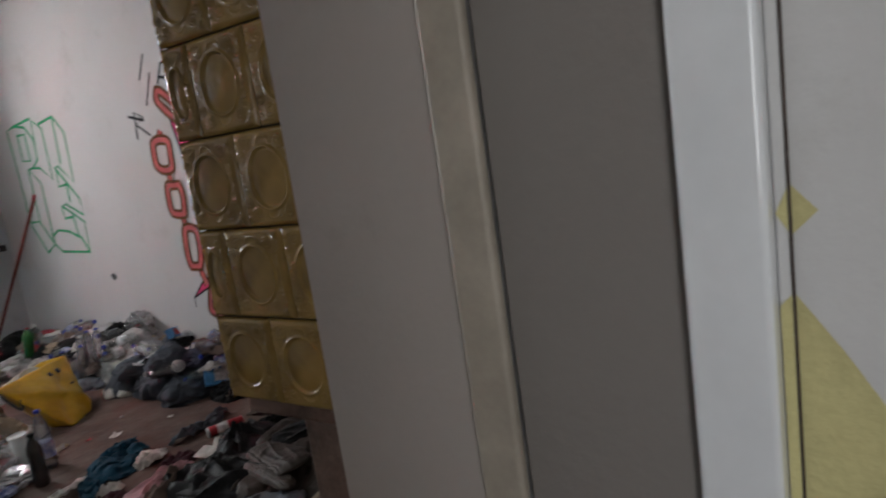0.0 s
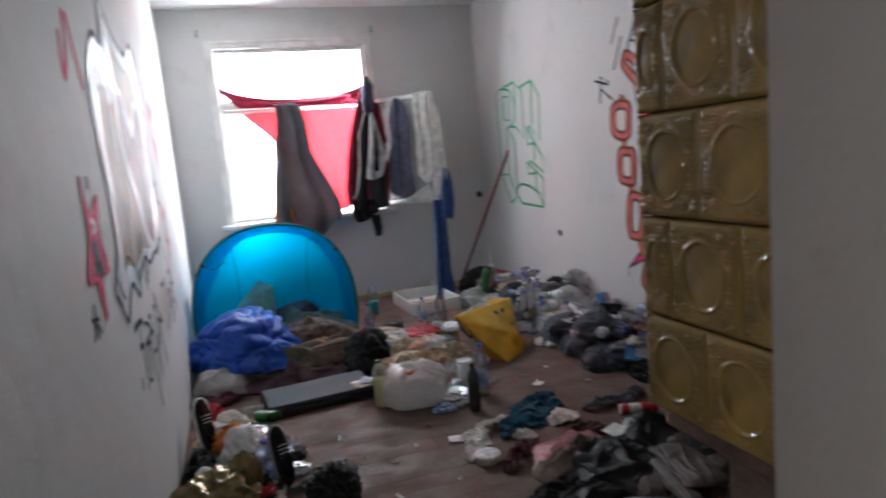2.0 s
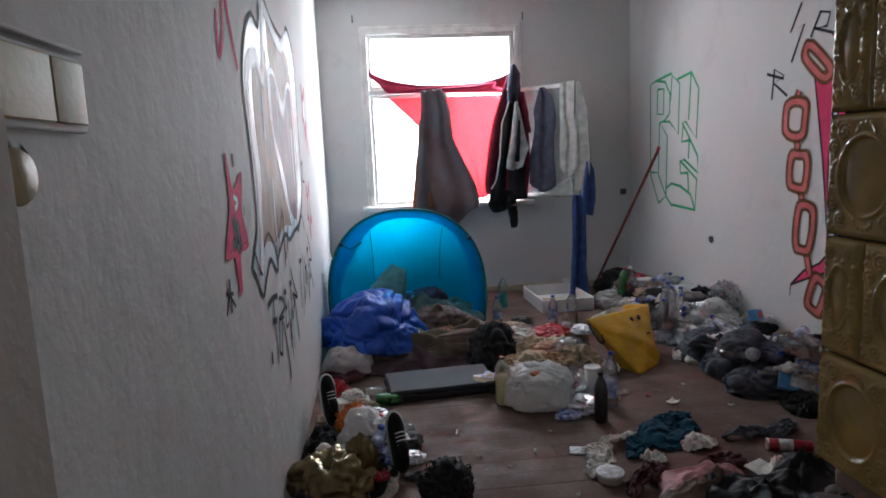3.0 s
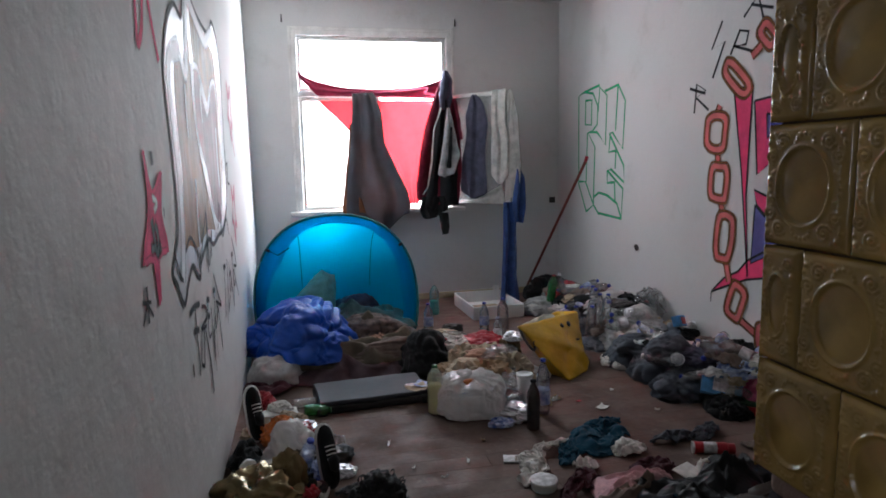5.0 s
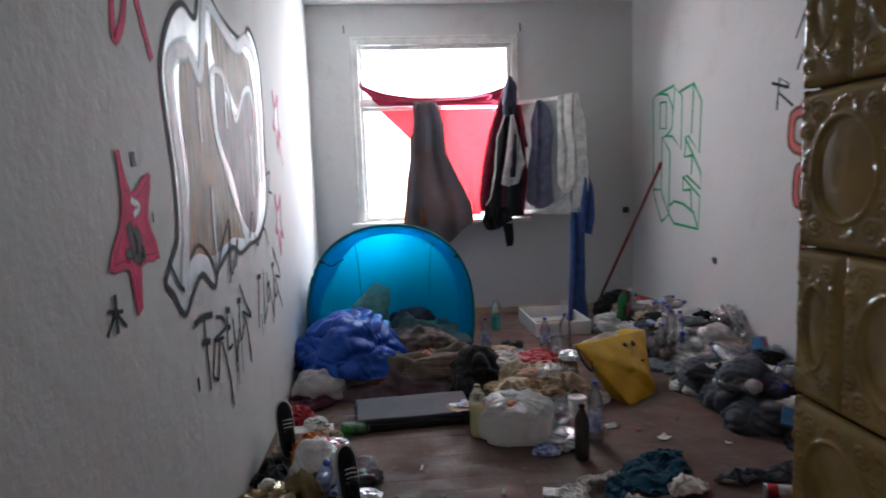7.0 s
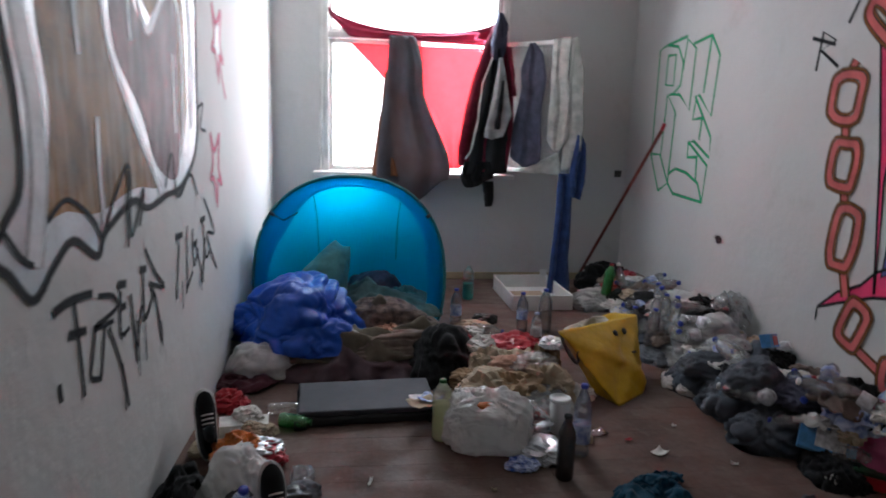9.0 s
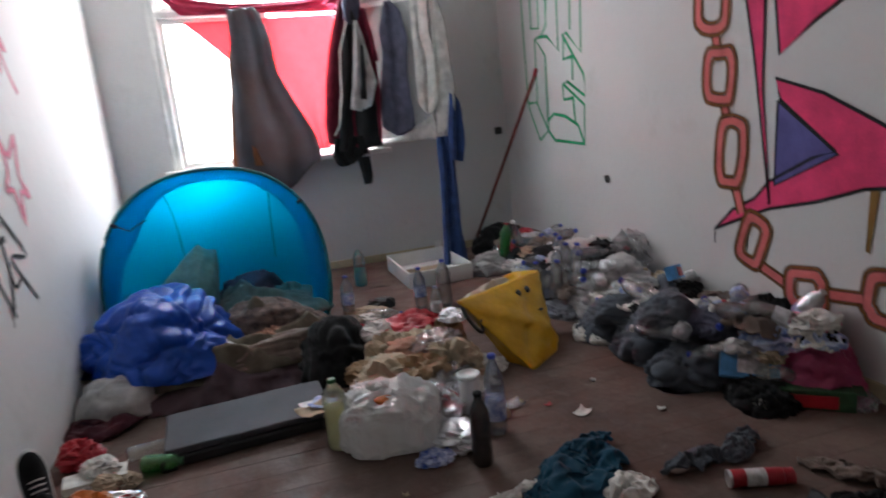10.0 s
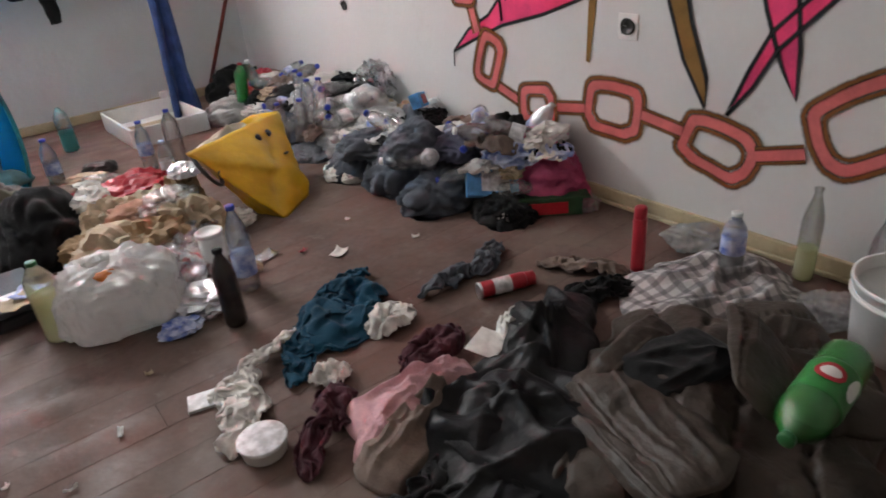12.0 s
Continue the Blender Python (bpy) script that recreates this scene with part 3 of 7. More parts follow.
def blob(rx, ry, rz, seed, sub=4, crumple=0.18, freq=2.2):
    """A crumpled bag or wad standing on its flattened base (z = 0): dented cells with sharp ridges between."""
    bm = bmesh.new()
    bmesh.ops.create_icosphere(bm, subdivisions=sub, radius=1)
    off = Vector((seed * 5.7, seed * 2.9, seed * 1.3))
    for v in bm.verts:
        p = v.co.copy()
        w = Vector((noise.noise(p * 1.5 + off), noise.noise(p * 1.5 - off), noise.noise(p * 1.5 + off * 2))) * 0.5
        d1, _ = noise.voronoi((p + w * 0.6) * freq * 0.75 + off)
        d2, _ = noise.voronoi((p + w) * freq * 1.7 + off)
        k = 1 + crumple * (1.5 * (d1[1] - d1[0]) * -1 + 0.45) + crumple * 0.55 * (d2[0] - 0.4) + 0.28 * noise.noise(p * 1.2 + off)
        p = p * k
        v.co = Vector((p.x * rx, p.y * ry, max(p.z, -0.62) * rz))
    lo = min(v.co.z for v in bm.verts)
    for v in bm.verts:
        v.co.z -= lo
    return bm


def cushion(w, d, t, seed=1):
    """A stuffed pillow with pinched corners, lying flat on z = 0."""
    bm = bmesh.new()
    n = 26
    top, bot = [], []
    for i in range(n + 1):
        ra, rb = [], []
        for j in range(n + 1):
            u, v = 2 * i / n - 1, 2 * j / n - 1
            k = max(0, 1 - abs(u) ** 2.6) ** 0.55 * max(0, 1 - abs(v) ** 2.6) ** 0.55
            pin = 1 - 0.10 * (1 - abs(u)) * abs(v) ** 3 - 0.10 * (1 - abs(v)) * abs(u) ** 3
            wr = 0.16 * ridge(Vector((u * 1.6 + seed, v * 1.6, seed)), 4) * k
            p = (w / 2 * u * pin, d / 2 * v * pin)
            ra.append(bm.verts.new((*p, t * (0.35 + k * 0.65 + wr * 0.5))))
            rb.append(bm.verts.new((*p, t * 0.35 * (1 - k))))
        top.append(ra)
        bot.append(rb)
    for i in range(n):
        for j in range(n):
            bm.faces.new((top[i][j], top[i + 1][j], top[i + 1][j + 1], top[i][j + 1]))
            bm.faces.new((bot[i][j], bot[i][j + 1], bot[i + 1][j + 1], bot[i + 1][j]))
    bmesh.ops.remove_doubles(bm, verts=bm.verts, dist=1e-4)
    return bm


def thick(ob, t=0.006):
    s = ob.modifiers.new("thickness", 'SOLIDIFY')
    s.thickness, s.offset = t, 0
    return ob


def tube(points, r, seg=8):
    """A round bar along a smooth line of points."""
    bm = bmesh.new()
    pts = [Vector(p) for p in points]
    rings = []
    for k, p in enumerate(pts):
        d = (pts[min(k + 1, len(pts) - 1)] - pts[max(k - 1, 0)]).normalized()
        a = d.cross(Vector((0, 0, 1)) if abs(d.z) < 0.9 else Vector((1, 0, 0))).normalized()
        b = d.cross(a)
        rings.append([bm.verts.new(p + r * (math.cos(2 * math.pi * i / seg) * a + math.sin(2 * math.pi * i / seg) * b)) for i in range(seg)])
    for a, b in zip(rings, rings[1:]):
        for i in range(seg):
            bm.faces.new((a[i], a[(i + 1) % seg], b[(i + 1) % seg], b[i]))
    bm.faces.new(rings[0][::-1])
    bm.faces.new(rings[-1])
    return bm


def smooth_line(pts, closed=False, n=6):
    out, k = [], len(pts)
    P = [Vector(p) for p in pts]
    for i in range(k if closed else k - 1):
        g = (lambda j: P[j % k]) if closed else (lambda j: P[max(0, min(k - 1, j))])
        a, b, c, d = g(i - 1), g(i), g(i + 1), g(i + 2)
        for s in range(n):
            t = s / n
            out.append(0.5 * (2 * b + (c - a) * t + (2 * a - 5 * b + 4 * c - d) * t * t + (3 * b - a - 3 * c + d) * t ** 3))
    if not closed:
        out.append(P[-1])
    return out


class Wall:
    """Paint on a wall: u runs along it, v is the height; layers lie millimetres proud of the plaster."""

    def __init__(self, axis, at, side):
        self.axis, self.pos, self.side, self.count = axis, at, side, 0

    def put(self, u, v, lift):
        d = self.pos + self.side * lift + (bow(u) if self.axis == 'x' and self.pos == 0 else 0)
        return (d, u, v) if self.axis == 'x' else (u, d, v)

    def stroke(self, name, pts, width, paint, parent, lift=0.004, closed=False, n=6, smooth=True, taper=False):
        line = smooth_line([(p[0], p[1], 0) for p in pts], closed, n) if smooth else [Vector((p[0], p[1], 0)) for p in pts]
        self.count += 1
        lift = 0.5 * lift + 0.00003 * (self.count % 60)
        bm = bmesh.new()
        uv = bm.loops.layers.uv.new("UVMap")
        k = len(line)
        rails = []
        for i, p in enumerate(line):
            a = line[(i - 1) % k] if closed else line[max(i - 1, 0)]
            b = line[(i + 1) % k] if closed else line[min(i + 1, k - 1)]
            d = (b - a).normalized()
            w = width / 2 * (1 + 0.12 * noise.noise(p * 9))
            if taper:
                w *= max(0.12, 1 - 0.88 * i / k)
            q = Vector((-d.y, d.x, 0)) * w
            rails.append([bm.verts.new(self.put(*(p + s * q).xy, lift)) for s in (1, 0, -1)])
        for i in range(k if closed else k - 1):
            a, b = rails[i], rails[(i + 1) % k]
            for j in (0, 1):
                f = bm.faces.new((a[j], a[j + 1], b[j + 1], b[j]))
                for lp, u in zip(f.loops, (j / 2, (j + 1) / 2, (j + 1) / 2, j / 2)):
                    lp[uv].uv = (u, i / k)
        return part(name, bm, paint, parent, "", False)

    def fill(self, name, pts, paint, parent, lift=0.0025, smooth=False):
        line = smooth_line([(p[0], p[1], 0) for p in pts], True, 5) if smooth else [Vector((p[0], p[1], 0)) for p in pts]
        self.count += 1
        lift = 0.5 * lift + 0.00003 * (self.count % 60)
        bm = bmesh.new()
        uv = bm.loops.layers.uv.new("UVMap")
        f = bm.faces.new([bm.verts.new(self.put(*p.xy, lift)) for p in line])
        f.normal_update()
        bmesh.ops.triangulate(bm, faces=[f])
        for f in bm.faces:
            for lp in f.loops:
                lp[uv].uv = (0.5, 0.5)
        return part(name, bm, paint, parent, "", False)


# ---- the room ----
W, Y0, Y1, H = 3.044, 1.25, 7.0, 2.96       # right wall, door wall, window wall, ceiling
structure = lambda ob, label="", cat="wall": tagged(ob, label, cat, "", "structure")

def bow(y):
    """How far the left wall gives way towards the window."""
    return -0.045 * (max(0.0, y - 4.2) / 2.8) ** 1.5


bm = bmesh.new()
ys = [0.2, 4.2] + [4.2 + 0.4 * i for i in range(1, 9)]
sect = [[bm.verts.new((x, y, z)) for x, z in ((-0.25, -0.05), (bow(y), -0.05), (bow(y), H), (-0.25, H))] for y in ys]
for a, b in zip(sect, sect[1:]):
    for i in range(4):
        bm.faces.new((a[i], a[(i + 1) % 4], b[(i + 1) % 4], b[i]))
bm.faces.new(sect[0][::-1])
bm.faces.new(sect[-1])
wall_left = structure(part("wall_west", bm, M["wall"], smooth=False), "white plastered wall with grey stains and spray paint", "wall")
wall_right = structure(part("wall_east", box(W, W + 0.2, 0.88, 7.4, -0.05, H), M["wall"], smooth=False), "white plastered wall with a sprayed mural", "wall")

# window wall with its opening
WX0, WX1, WZ0, WZ1 = 0.375, 1.90, 0.93, 2.64
bm = bmesh.new()
for a in ((-0.2, WX0, 0, H), (WX1, W + 0.2, 0, H), (WX0, WX1, 0, WZ0), (WX0, WX1, WZ1, H)):
    box(a[0], a[1], Y1, Y1 + 0.4, a[2] - (0.05 if a[2] == 0 else 0), a[3], bm=bm)
structure(part("wall_north", bm, M["wall"], smooth=False), "white plastered outer wall around the window", "wall")

# door wall: a deep opening without a door
DX0, DX1, DZ = 0.088, 1.20, 2.10
bm = bmesh.new()
for a in ((0.0, DX0, 0, H), (DX1, W, 0, H), (DX0, DX1, DZ, H)):
    box(a[0], a[1], 0.88, Y0, a[2] - (0.05 if a[2] == 0 else 0), a[3], bm=bm)
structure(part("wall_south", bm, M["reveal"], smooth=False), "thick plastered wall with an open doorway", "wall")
structure(part("ceiling", box(-0.2, W + 0.2, -2.4, 7.4, H, H + 0.15), M["ceiling"], smooth=False), "white plastered ceiling", "ceiling")

# hall behind the doorway
structure(part("hall_wall_east", box(1.25, 1.40, -2.4, 0.88, -0.05, H), M["wall"], smooth=False), "white hall wall beside the doorway", "wall")
bm = bmesh.new()
for a in ((-2.4, -2.2, -2.4, 0.2, 0, 0.85), (-2.4, -2.2, -2.4, 0.2, 2.3, H), (-2.4, -2.2, -2.4, -1.9, 0.85, 2.3), (-2.4, -2.2, -0.8, 0.2, 0.85, 2.3),
          (-2.2, -0.2, 0.0, 0.2, 0, H), (-2.4, 1.4, -2.6, -2.4, 0, H)):
    box(*a[:4], a[4], a[5], bm=bm)
structure(part("hall_wall_west", bm, M["wall"], smooth=False), "plain white walls closing the hall", "wall")
structure(part("hall_ceiling", box(-2.4, -0.2, -2.4, 0.2, H, H + 0.15), M["ceiling"], smooth=False), "plain hall ceiling", "ceiling")

door_frame = structure(thing("door_frame", pose(0, 0, 0), "tan and white painted door frame in a deep reveal", "door frame"))
part("stop_strip", box(1.172, 1.2, 0.79, 0.875, 0, 2.14, 0.013, 4), M["tan_paint"], door_frame, "tan painted strip")
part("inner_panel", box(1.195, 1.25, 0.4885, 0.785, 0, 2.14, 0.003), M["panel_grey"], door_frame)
part("casing", box(1.165, 1.25, 0.378, 0.488, 0, 2.18, 0.012, 3), M["gloss_white"], door_frame, "glossy white casing")
part("casing_edge", box(1.238, 1.2505, 0.3605, 0.3775, 0, 2.16, 0.002), M["wall"], door_frame, "bare plaster strip")
part("lintel_strip", box(0.0, 1.2, 0.79, 0.875, 2.14, 2.2, 0.006), M["tan_paint"], door_frame)

wallpaper = tagged(thing("torn_wallpaper", pose(0, 0, 0), "scraps of old yellow wallpaper left on the hall wall", "wallpaper"), kind="structure")
hallw = Wall('x', 1.25, -1)
hallw.fill("scrap", [(0.395, 1.218), (0.36, 1.262), (0.326, 1.222), (0.358, 1.19)], M["yellow_paper"], wallpaper, 0.004)
hallw.fill("scrap", [(0.39, 1.085), (0.36, 1.108), (0.30, 1.02), (0.24, 0.92), (0.16, 0.80), (0.10, 0.5), (0.12, 0.3), (0.39, 0.3)], M["yellow_paper"], wallpaper, 0.004)
stripw = Wall('x', 1.238, -1)
stripw.fill("scrap", [(0.3765, 1.222), (0.3615, 1.256), (0.3615, 1.196)], M["yellow_paper"], wallpaper, 0.004)
stripw.fill("scrap", [(0.3765, 1.09), (0.3615, 1.107), (0.3615, 0.3), (0.3765, 0.3)], M["yellow_paper"], wallpaper, 0.004)
part("seam", box(1.2345, 1.2497, 0.3575, 0.3605, 0.1, 2.5), M["dark_wood"], wallpaper, "dark open seam", smooth=False)

# ---- floor boards, running across the room ----
floor = structure(thing("floor", pose(0, 0, 0), "worn brown-painted floorboards littered with rubbish", "floor"))
part("subfloor", box(-0.2, W + 0.2, -2.6, 7.4, -0.08, -0.022), M["joint"], floor, smooth=False)
part("hall_boards", box(-2.4, 1.4, -2.6, 0.878, -0.022, 0.0), M["plank"], floor, smooth=False)

# ---- baseboards and cornice ----
base = structure(thing("baseboard", pose(0, 0, 0), "cream painted wooden baseboard, scuffed", "baseboard"))
for b in ((-0.04, W, Y1 - 0.018, Y1), (W - 0.018, W, Y0, Y1 - 0.019)):
    bb = box(*b, 0.0, 0.062, 0.004)
    part("board", bb, M["cream"], base)
    if b[1] == W and b[0] > 1:
        part("quarter_round", box(W - 0.032, W - 0.0185, Y0, Y1 - 0.03, 0, 0.014, 0.004), M["cream"], base)

# ---- window ----
window = structure(thing("window_1", pose(0, 0, 0), "old white wooden window with one inner sash standing open", "window"))
bm = bmesh.new()
yf0, yf1 = 6.965, 7.06
for a in ((WX0, WX0 + .045, WZ0, WZ1), (WX1 - .045, WX1, WZ0, WZ1), (WX0 + .045, WX1 - .045, WZ1 - .05, WZ1), (WX0 + .045, WX1 - .045, WZ0, WZ0 + .022)):
    box(a[0], a[1], yf0, yf1, a[2], a[3], 0.005, bm=bm)
part("window_frame", bm, M["frame_white"], window)
part("transom", box(WX0 + .045, WX1 - .045, yf0 - .012, yf1, 2.025, 2.075, 0.008), M["frame_white"], window)
part("mullion", box(1.13, 1.19, yf0 + .01, yf1, WZ0 + .022, 2.025, 0.006), M["frame_white"], window)
part("window_sill", box(WX0 - .08, WX1 + .10, 6.86, 7.0, 0.905, 0.945, 0.01, 3), M["frame_white"], window)
for a in ((WX0 - .03, WX0 - .002, 0.946, WZ1 + .03), (WX1 + .002, WX1 + .03, 0.946, WZ1 + .03), (WX0 - .002, WX1 + .002, WZ1 + .002, WZ1 + .03)):
    part("casing", box(a[0], a[1], 6.972, 6.999, a[2], a[3], 0.006), M["frame_white"], window)


def sash(parent, m, w, h, label="", pane_label="", r=.034, pane="glass"):
    s = thing("sash", m, label, "")
    s.parent = parent
    bm = bmesh.new()
    for a in ((0, r, 0, h), (w - r, w, 0, h), (r, w - r, 0, r), (r, w - r, h - r, h)):
        box(a[0], a[1], -0.02, 0.02, a[2], a[3], 0.005, bm=bm)
    part("rail", bm, M["frame_white"], s)
    p = part("pane", box(r, w - r, -0.002, 0.002, r, h - r), M[pane], s, pane_label, smooth=False)
    p.visible_shadow = False
    return s


sash(window, pose(WX0 + .047, 7.03, 2.077), WX1 - WX0 - .094, 0.511)
sash(window, pose(WX0 + .047, 7.03, WZ0 + .024), 0.706, 1.069)
open_sash = sash(window, pose(1.855, 6.95, WZ0 + .05, 0, 0, -43), 0.68, 1.06, "sash swung open into the room", "pane with a pale haze for its reflection", pane="hazy_glass")
for zz in (0.25, 0.85):
    part("hinge", lathe([(0.007, 0), (0.007, 0.07)], 10), M["frame_white"], open_sash).location = (0, -0.018, zz)
part("handle", box(0.10, 0.13, -0.05, -0.02, 0.50, 0.60, 0.008), M["frame_white"], open_sash)

for xx, nm in ((0.30, 2.74), (1.95, 2.735)):
    hook = solo("curtain_hook", tube([(xx, 6.999, nm + .03), (xx, 6.985, nm + .03), (xx, 6.978, nm), (xx, 6.985, nm - .035)], 0.006), M["bakelite"], pose(0, 0, 0), "small rusty curtain hook in the wall", "hook", "curtain hooks")

# distance beyond the glass
backdrop = tagged(part("backdrop", box(-14, 16, 60, 60.1, -12, 30), M["white"], smooth=False), "bright hazy sky", "sky", kind="structure")
bd = bpy.data.materials.new("sky_glow")
bd.use_nodes = True
bd.node_tree.nodes["Principled BSDF"].inputs["Emission Color"].default_value = (0.95, 0.98, 1, 1)
bd.node_tree.nodes["Principled BSDF"].inputs["Emission Strength"].default_value = 6.0
backdrop.data.materials[0] = bd

# ---- tiled stove ----
SX, SY0, SY1, SZ, T, TW = 1.33, 1.252, 1.78, 0.76, 0.2385, 0.212
stove = thing("tiled_stove", pose(0, 0, 0), "old ochre glazed tiled stove with relief medallions on its tiles", "stove")
part("core", box(SX + .022, 1.96, SY0, SY1 - .022, SZ, SZ + 7 * T), M["grout"], stove, smooth=False)
part("cornice", box(SX - .03, 2.0, SY0, SY1 + .03, SZ + 7 * T, SZ + 7 * T + .08, 0.02, 3), M["glaze"], stove)
part("plinth", box(SX + .16, 1.92, SY0, SY1 - .10, 0, SZ, 0.01), M["brick"], stove, "dark brick base with tiles missing")
part("bottom_slab", box(SX + .03, 1.94, SY0, SY1 - .03, SZ - .05, SZ - .001, 0.012), M["brick"], stove)


def tile_mesh(w, h, seed):
    """A stove tile in the yz plane facing -x: bevelled edge, round medallion and scrolls in relief."""
    bm = bmesh.new()
    nu, nv = int(w / 0.0028), int(h / 0.0028)
    U, V = np.meshgrid((np.arange(nu + 1) / nu - .5) * w, (np.arange(nv + 1) / nv - .5) * h)
    half = w < 0.15
    rx, ry = (0.026, 0.062) if half else (0.064, 0.073)
    e = np.minimum(w / 2 - np.abs(U), h / 2 - np.abs(V))
    Z = 0.012 * np.sqrt(np.clip(e / 0.011, 0, 1))
    d = np.hypot(U / rx, V / ry)
    # a dished medallion inside a raised lip, pinched at its sides
    Z += 0.0055 * np.exp(-((d - 1.03) / 0.055) ** 2) - np.where(d < 1, 0.0045 - 0.005 * (1 - d ** 2), 0)
    lump = lambda x, y, r, a: a * np.exp(-((U - x) ** 2 + (V - y) ** 2) / r ** 2)

    def scroll(x, y, r, hand, turn):
        """A spiral of raised slip with a boss in its eye."""
        q, a = np.hypot(U - x, V - y), np.arctan2((V - y) * hand, U - x) + turn
        k = (q / (0.5 * r) - a / (2 * math.pi)) % 1.0
        return 0.0048 * np.exp(-((k - 0.5) / 0.17) ** 2) * (q < r) + lump(x, y, 0.0032, 0.0035)
    for sx in (-1, 1):
        for sy in (-1, 1):
            if half:
                Z += scroll(sx * 0.026, sy * 0.086, 0.014, sx * sy, 0.6) + lump(sx * 0.038, sy * 0.064, 0.004, 0.004) + lump(sx * 0.010, sy * 0.072, 0.0035, 0.004)
            else:
                Z += scroll(sx * 0.056, sy * 0.083, 0.0165, sx * sy, 0.6) + scroll(sx * 0.080, sy * 0.055, 0.0145, -sx * sy, 2.2)
                Z += lump(sx * 0.086, sy * 0.094, 0.0045, 0.005) + lump(sx * 0.075, sy * 0.100, 0.003, 0.004) + lump(sx * 0.092, sy * 0.080, 0.003, 0.004)
        # beads in a bow over the middle of each side
        for k in range(7):
            a = math.pi * k / 6
            if half:
                Z += lump(sx * (0.030 + 0.008 * math.sin(a)), 0.030 * math.cos(a), 0.0028, 0.0036)
            else:
                Z += lump(0.022 * math.cos(a), sx * (0.082 + 0.016 * math.sin(a)), 0.0028, 0.004) + lump(sx * (0.074 + 0.013 * math.sin(a)), 0.026 * math.cos(a), 0.0028, 0.004)
    # a raised bar along one long edge
    Z += 0.003 * np.exp(-((U + w / 2 - 0.017) / 0.0028) ** 2) * (np.abs(V) < 0.045)
    g = [[bm.verts.new((-Z[j, i] - 0.0010 * noise.noise(Vector((U[j, i] * 22, V[j, i] * 22, seed))), U[j, i], V[j, i])) for i in range(nu + 1)] for j in range(nv + 1)]
    for j in range(nv):
        for i in range(nu):
            bm.faces.new((g[j][i], g[j + 1][i], g[j + 1][i + 1], g[j][i + 1]))
    finish(bm, True, False)
    me = bpy.data.meshes.new("tile")
    bm.to_mesh(me)
    bm.free()
    me.materials.append(M["glaze"])
    return me


full, halft = tile_mesh(TW - .004, T - .004, 1), tile_mesh(TW / 2 - .004, T - .004, 2)


def tile(me, m):
    o = new("tile", me)
    o.parent = stove
    o.matrix_basis = m


for r in range(7):
    zc = SZ + (r + .5) * T
    y = SY1
    for w in ([TW / 2, TW, TW] if r % 2 else [TW, TW, TW / 2]):
        tile(full if w == TW else halft, pose(SX + .014, y - w / 2, zc))
        y -= w
    x = SX
    for w in ([TW, TW, TW / 2] if r % 2 else [TW / 2, TW, TW]):
        tile(full if w == TW else halft, pose(x + w / 2, SY1 - .014, zc, 0, 0, -90))
        x += w

crate = thing("broken_crate", pose(1.36, 1.86, 0, 0, 0, 12), "broken pale chipboard crate beside the stove", "crate")
part("side_panel", box(-0.02, 0.0, -0.22, 0.10, 0.0, 0.34, 0.003), M["pale_wood"], crate)
part("rail", box(0.0, 0.30, -0.10, -0.08, 0.24, 0.29, 0.003), M["pale_wood"], crate)
part("back_panel", box(0.0, 0.30, -0.22, -0.205, 0.0, 0.30, 0.003), M["dark_wood"], crate)
part("bottom", box(0.0, 0.30, -0.20, 0.10, 0.0, 0.015, 0.003), M["dark_wood"], crate)

# ---- pop-up tent ----
tent = thing("pop_up_tent", pose(0, 0, 0), "blue pop-up beach tent standing open by the wall", "tent")
TC, TR, TZ, TH, EXP = 0.645, 0.628, 0.355, 0.645, 2.3


def arch(a, k=1.0):
    """The hoop at angle a, shrunk by k; its plane leans towards the window."""
    c, s = math.cos(a), math.sin(a)
    x = TC + k * TR * math.copysign(abs(c) ** (2 / EXP), c)
    z = TZ + k * TH * math.copysign(abs(s) ** (2 / EXP), s)
    return Vector((x, 5.52 + 0.26 * z, max(z, 0.0)))


def canopy(a, th, slack=0.0):
    """A point of the canopy: the hoop laid back by the angle th until it meets the floor."""
    p = arch(a)
    h = p.z * (1 + slack)
    back = 0.26 * math.cos(th) + 1.02 * math.sin(th)
    return Vector((max(TC + (p.x - TC) * (1 - 0.10 * math.sin(th)), 0.012), 5.52 + h * back, h * math.cos(th)))


A0, A1 = -0.62, math.pi + 0.62
bm = bmesh.new()
NA, NS = 56, 22
rows = []
for j in range(NS + 1):
    th = math.pi / 2 * j / NS
    row = []
    for i in range(NA + 1):
        row.append(bm.verts.new(canopy(A0 + (A1 - A0) * i / NA, th, 0.010 * noise.noise(Vector((i * 0.22, j * 0.30, 2))) * (j > 0))))
    rows.append(row)
for a, b in zip(rows, rows[1:]):
    for i in range(NA):
        bm.faces.new((a[i], a[i + 1], b[i + 1], b[i]))
shell = thick(part("shell", bm, M["tent"], tent), 0.002)
bm = bmesh.new()
rows = []
for k, dy in ((1.0, 0.0), (0.955, 0.03), (0.91, 0.05), (0.865, 0.06)):
    row = []
    for i in range(NA + 1):
        a = A0 + (A1 - A0) * i / NA
        wide = 0.85 + 0.75 * math.exp(-((a - 2.55) / 0.5) ** 2) + 0.55 * math.exp(-((a - 0.2) / 0.6) ** 2) + 0.10 * noise.noise(Vector((a * 4, k * 3, 1)))
        p = arch(a, 1 - (1 - k) * wide)
        row.append(bm.verts.new((max(p.x, 0.012), p.y + dy, p.z)))
    rows.append(row)
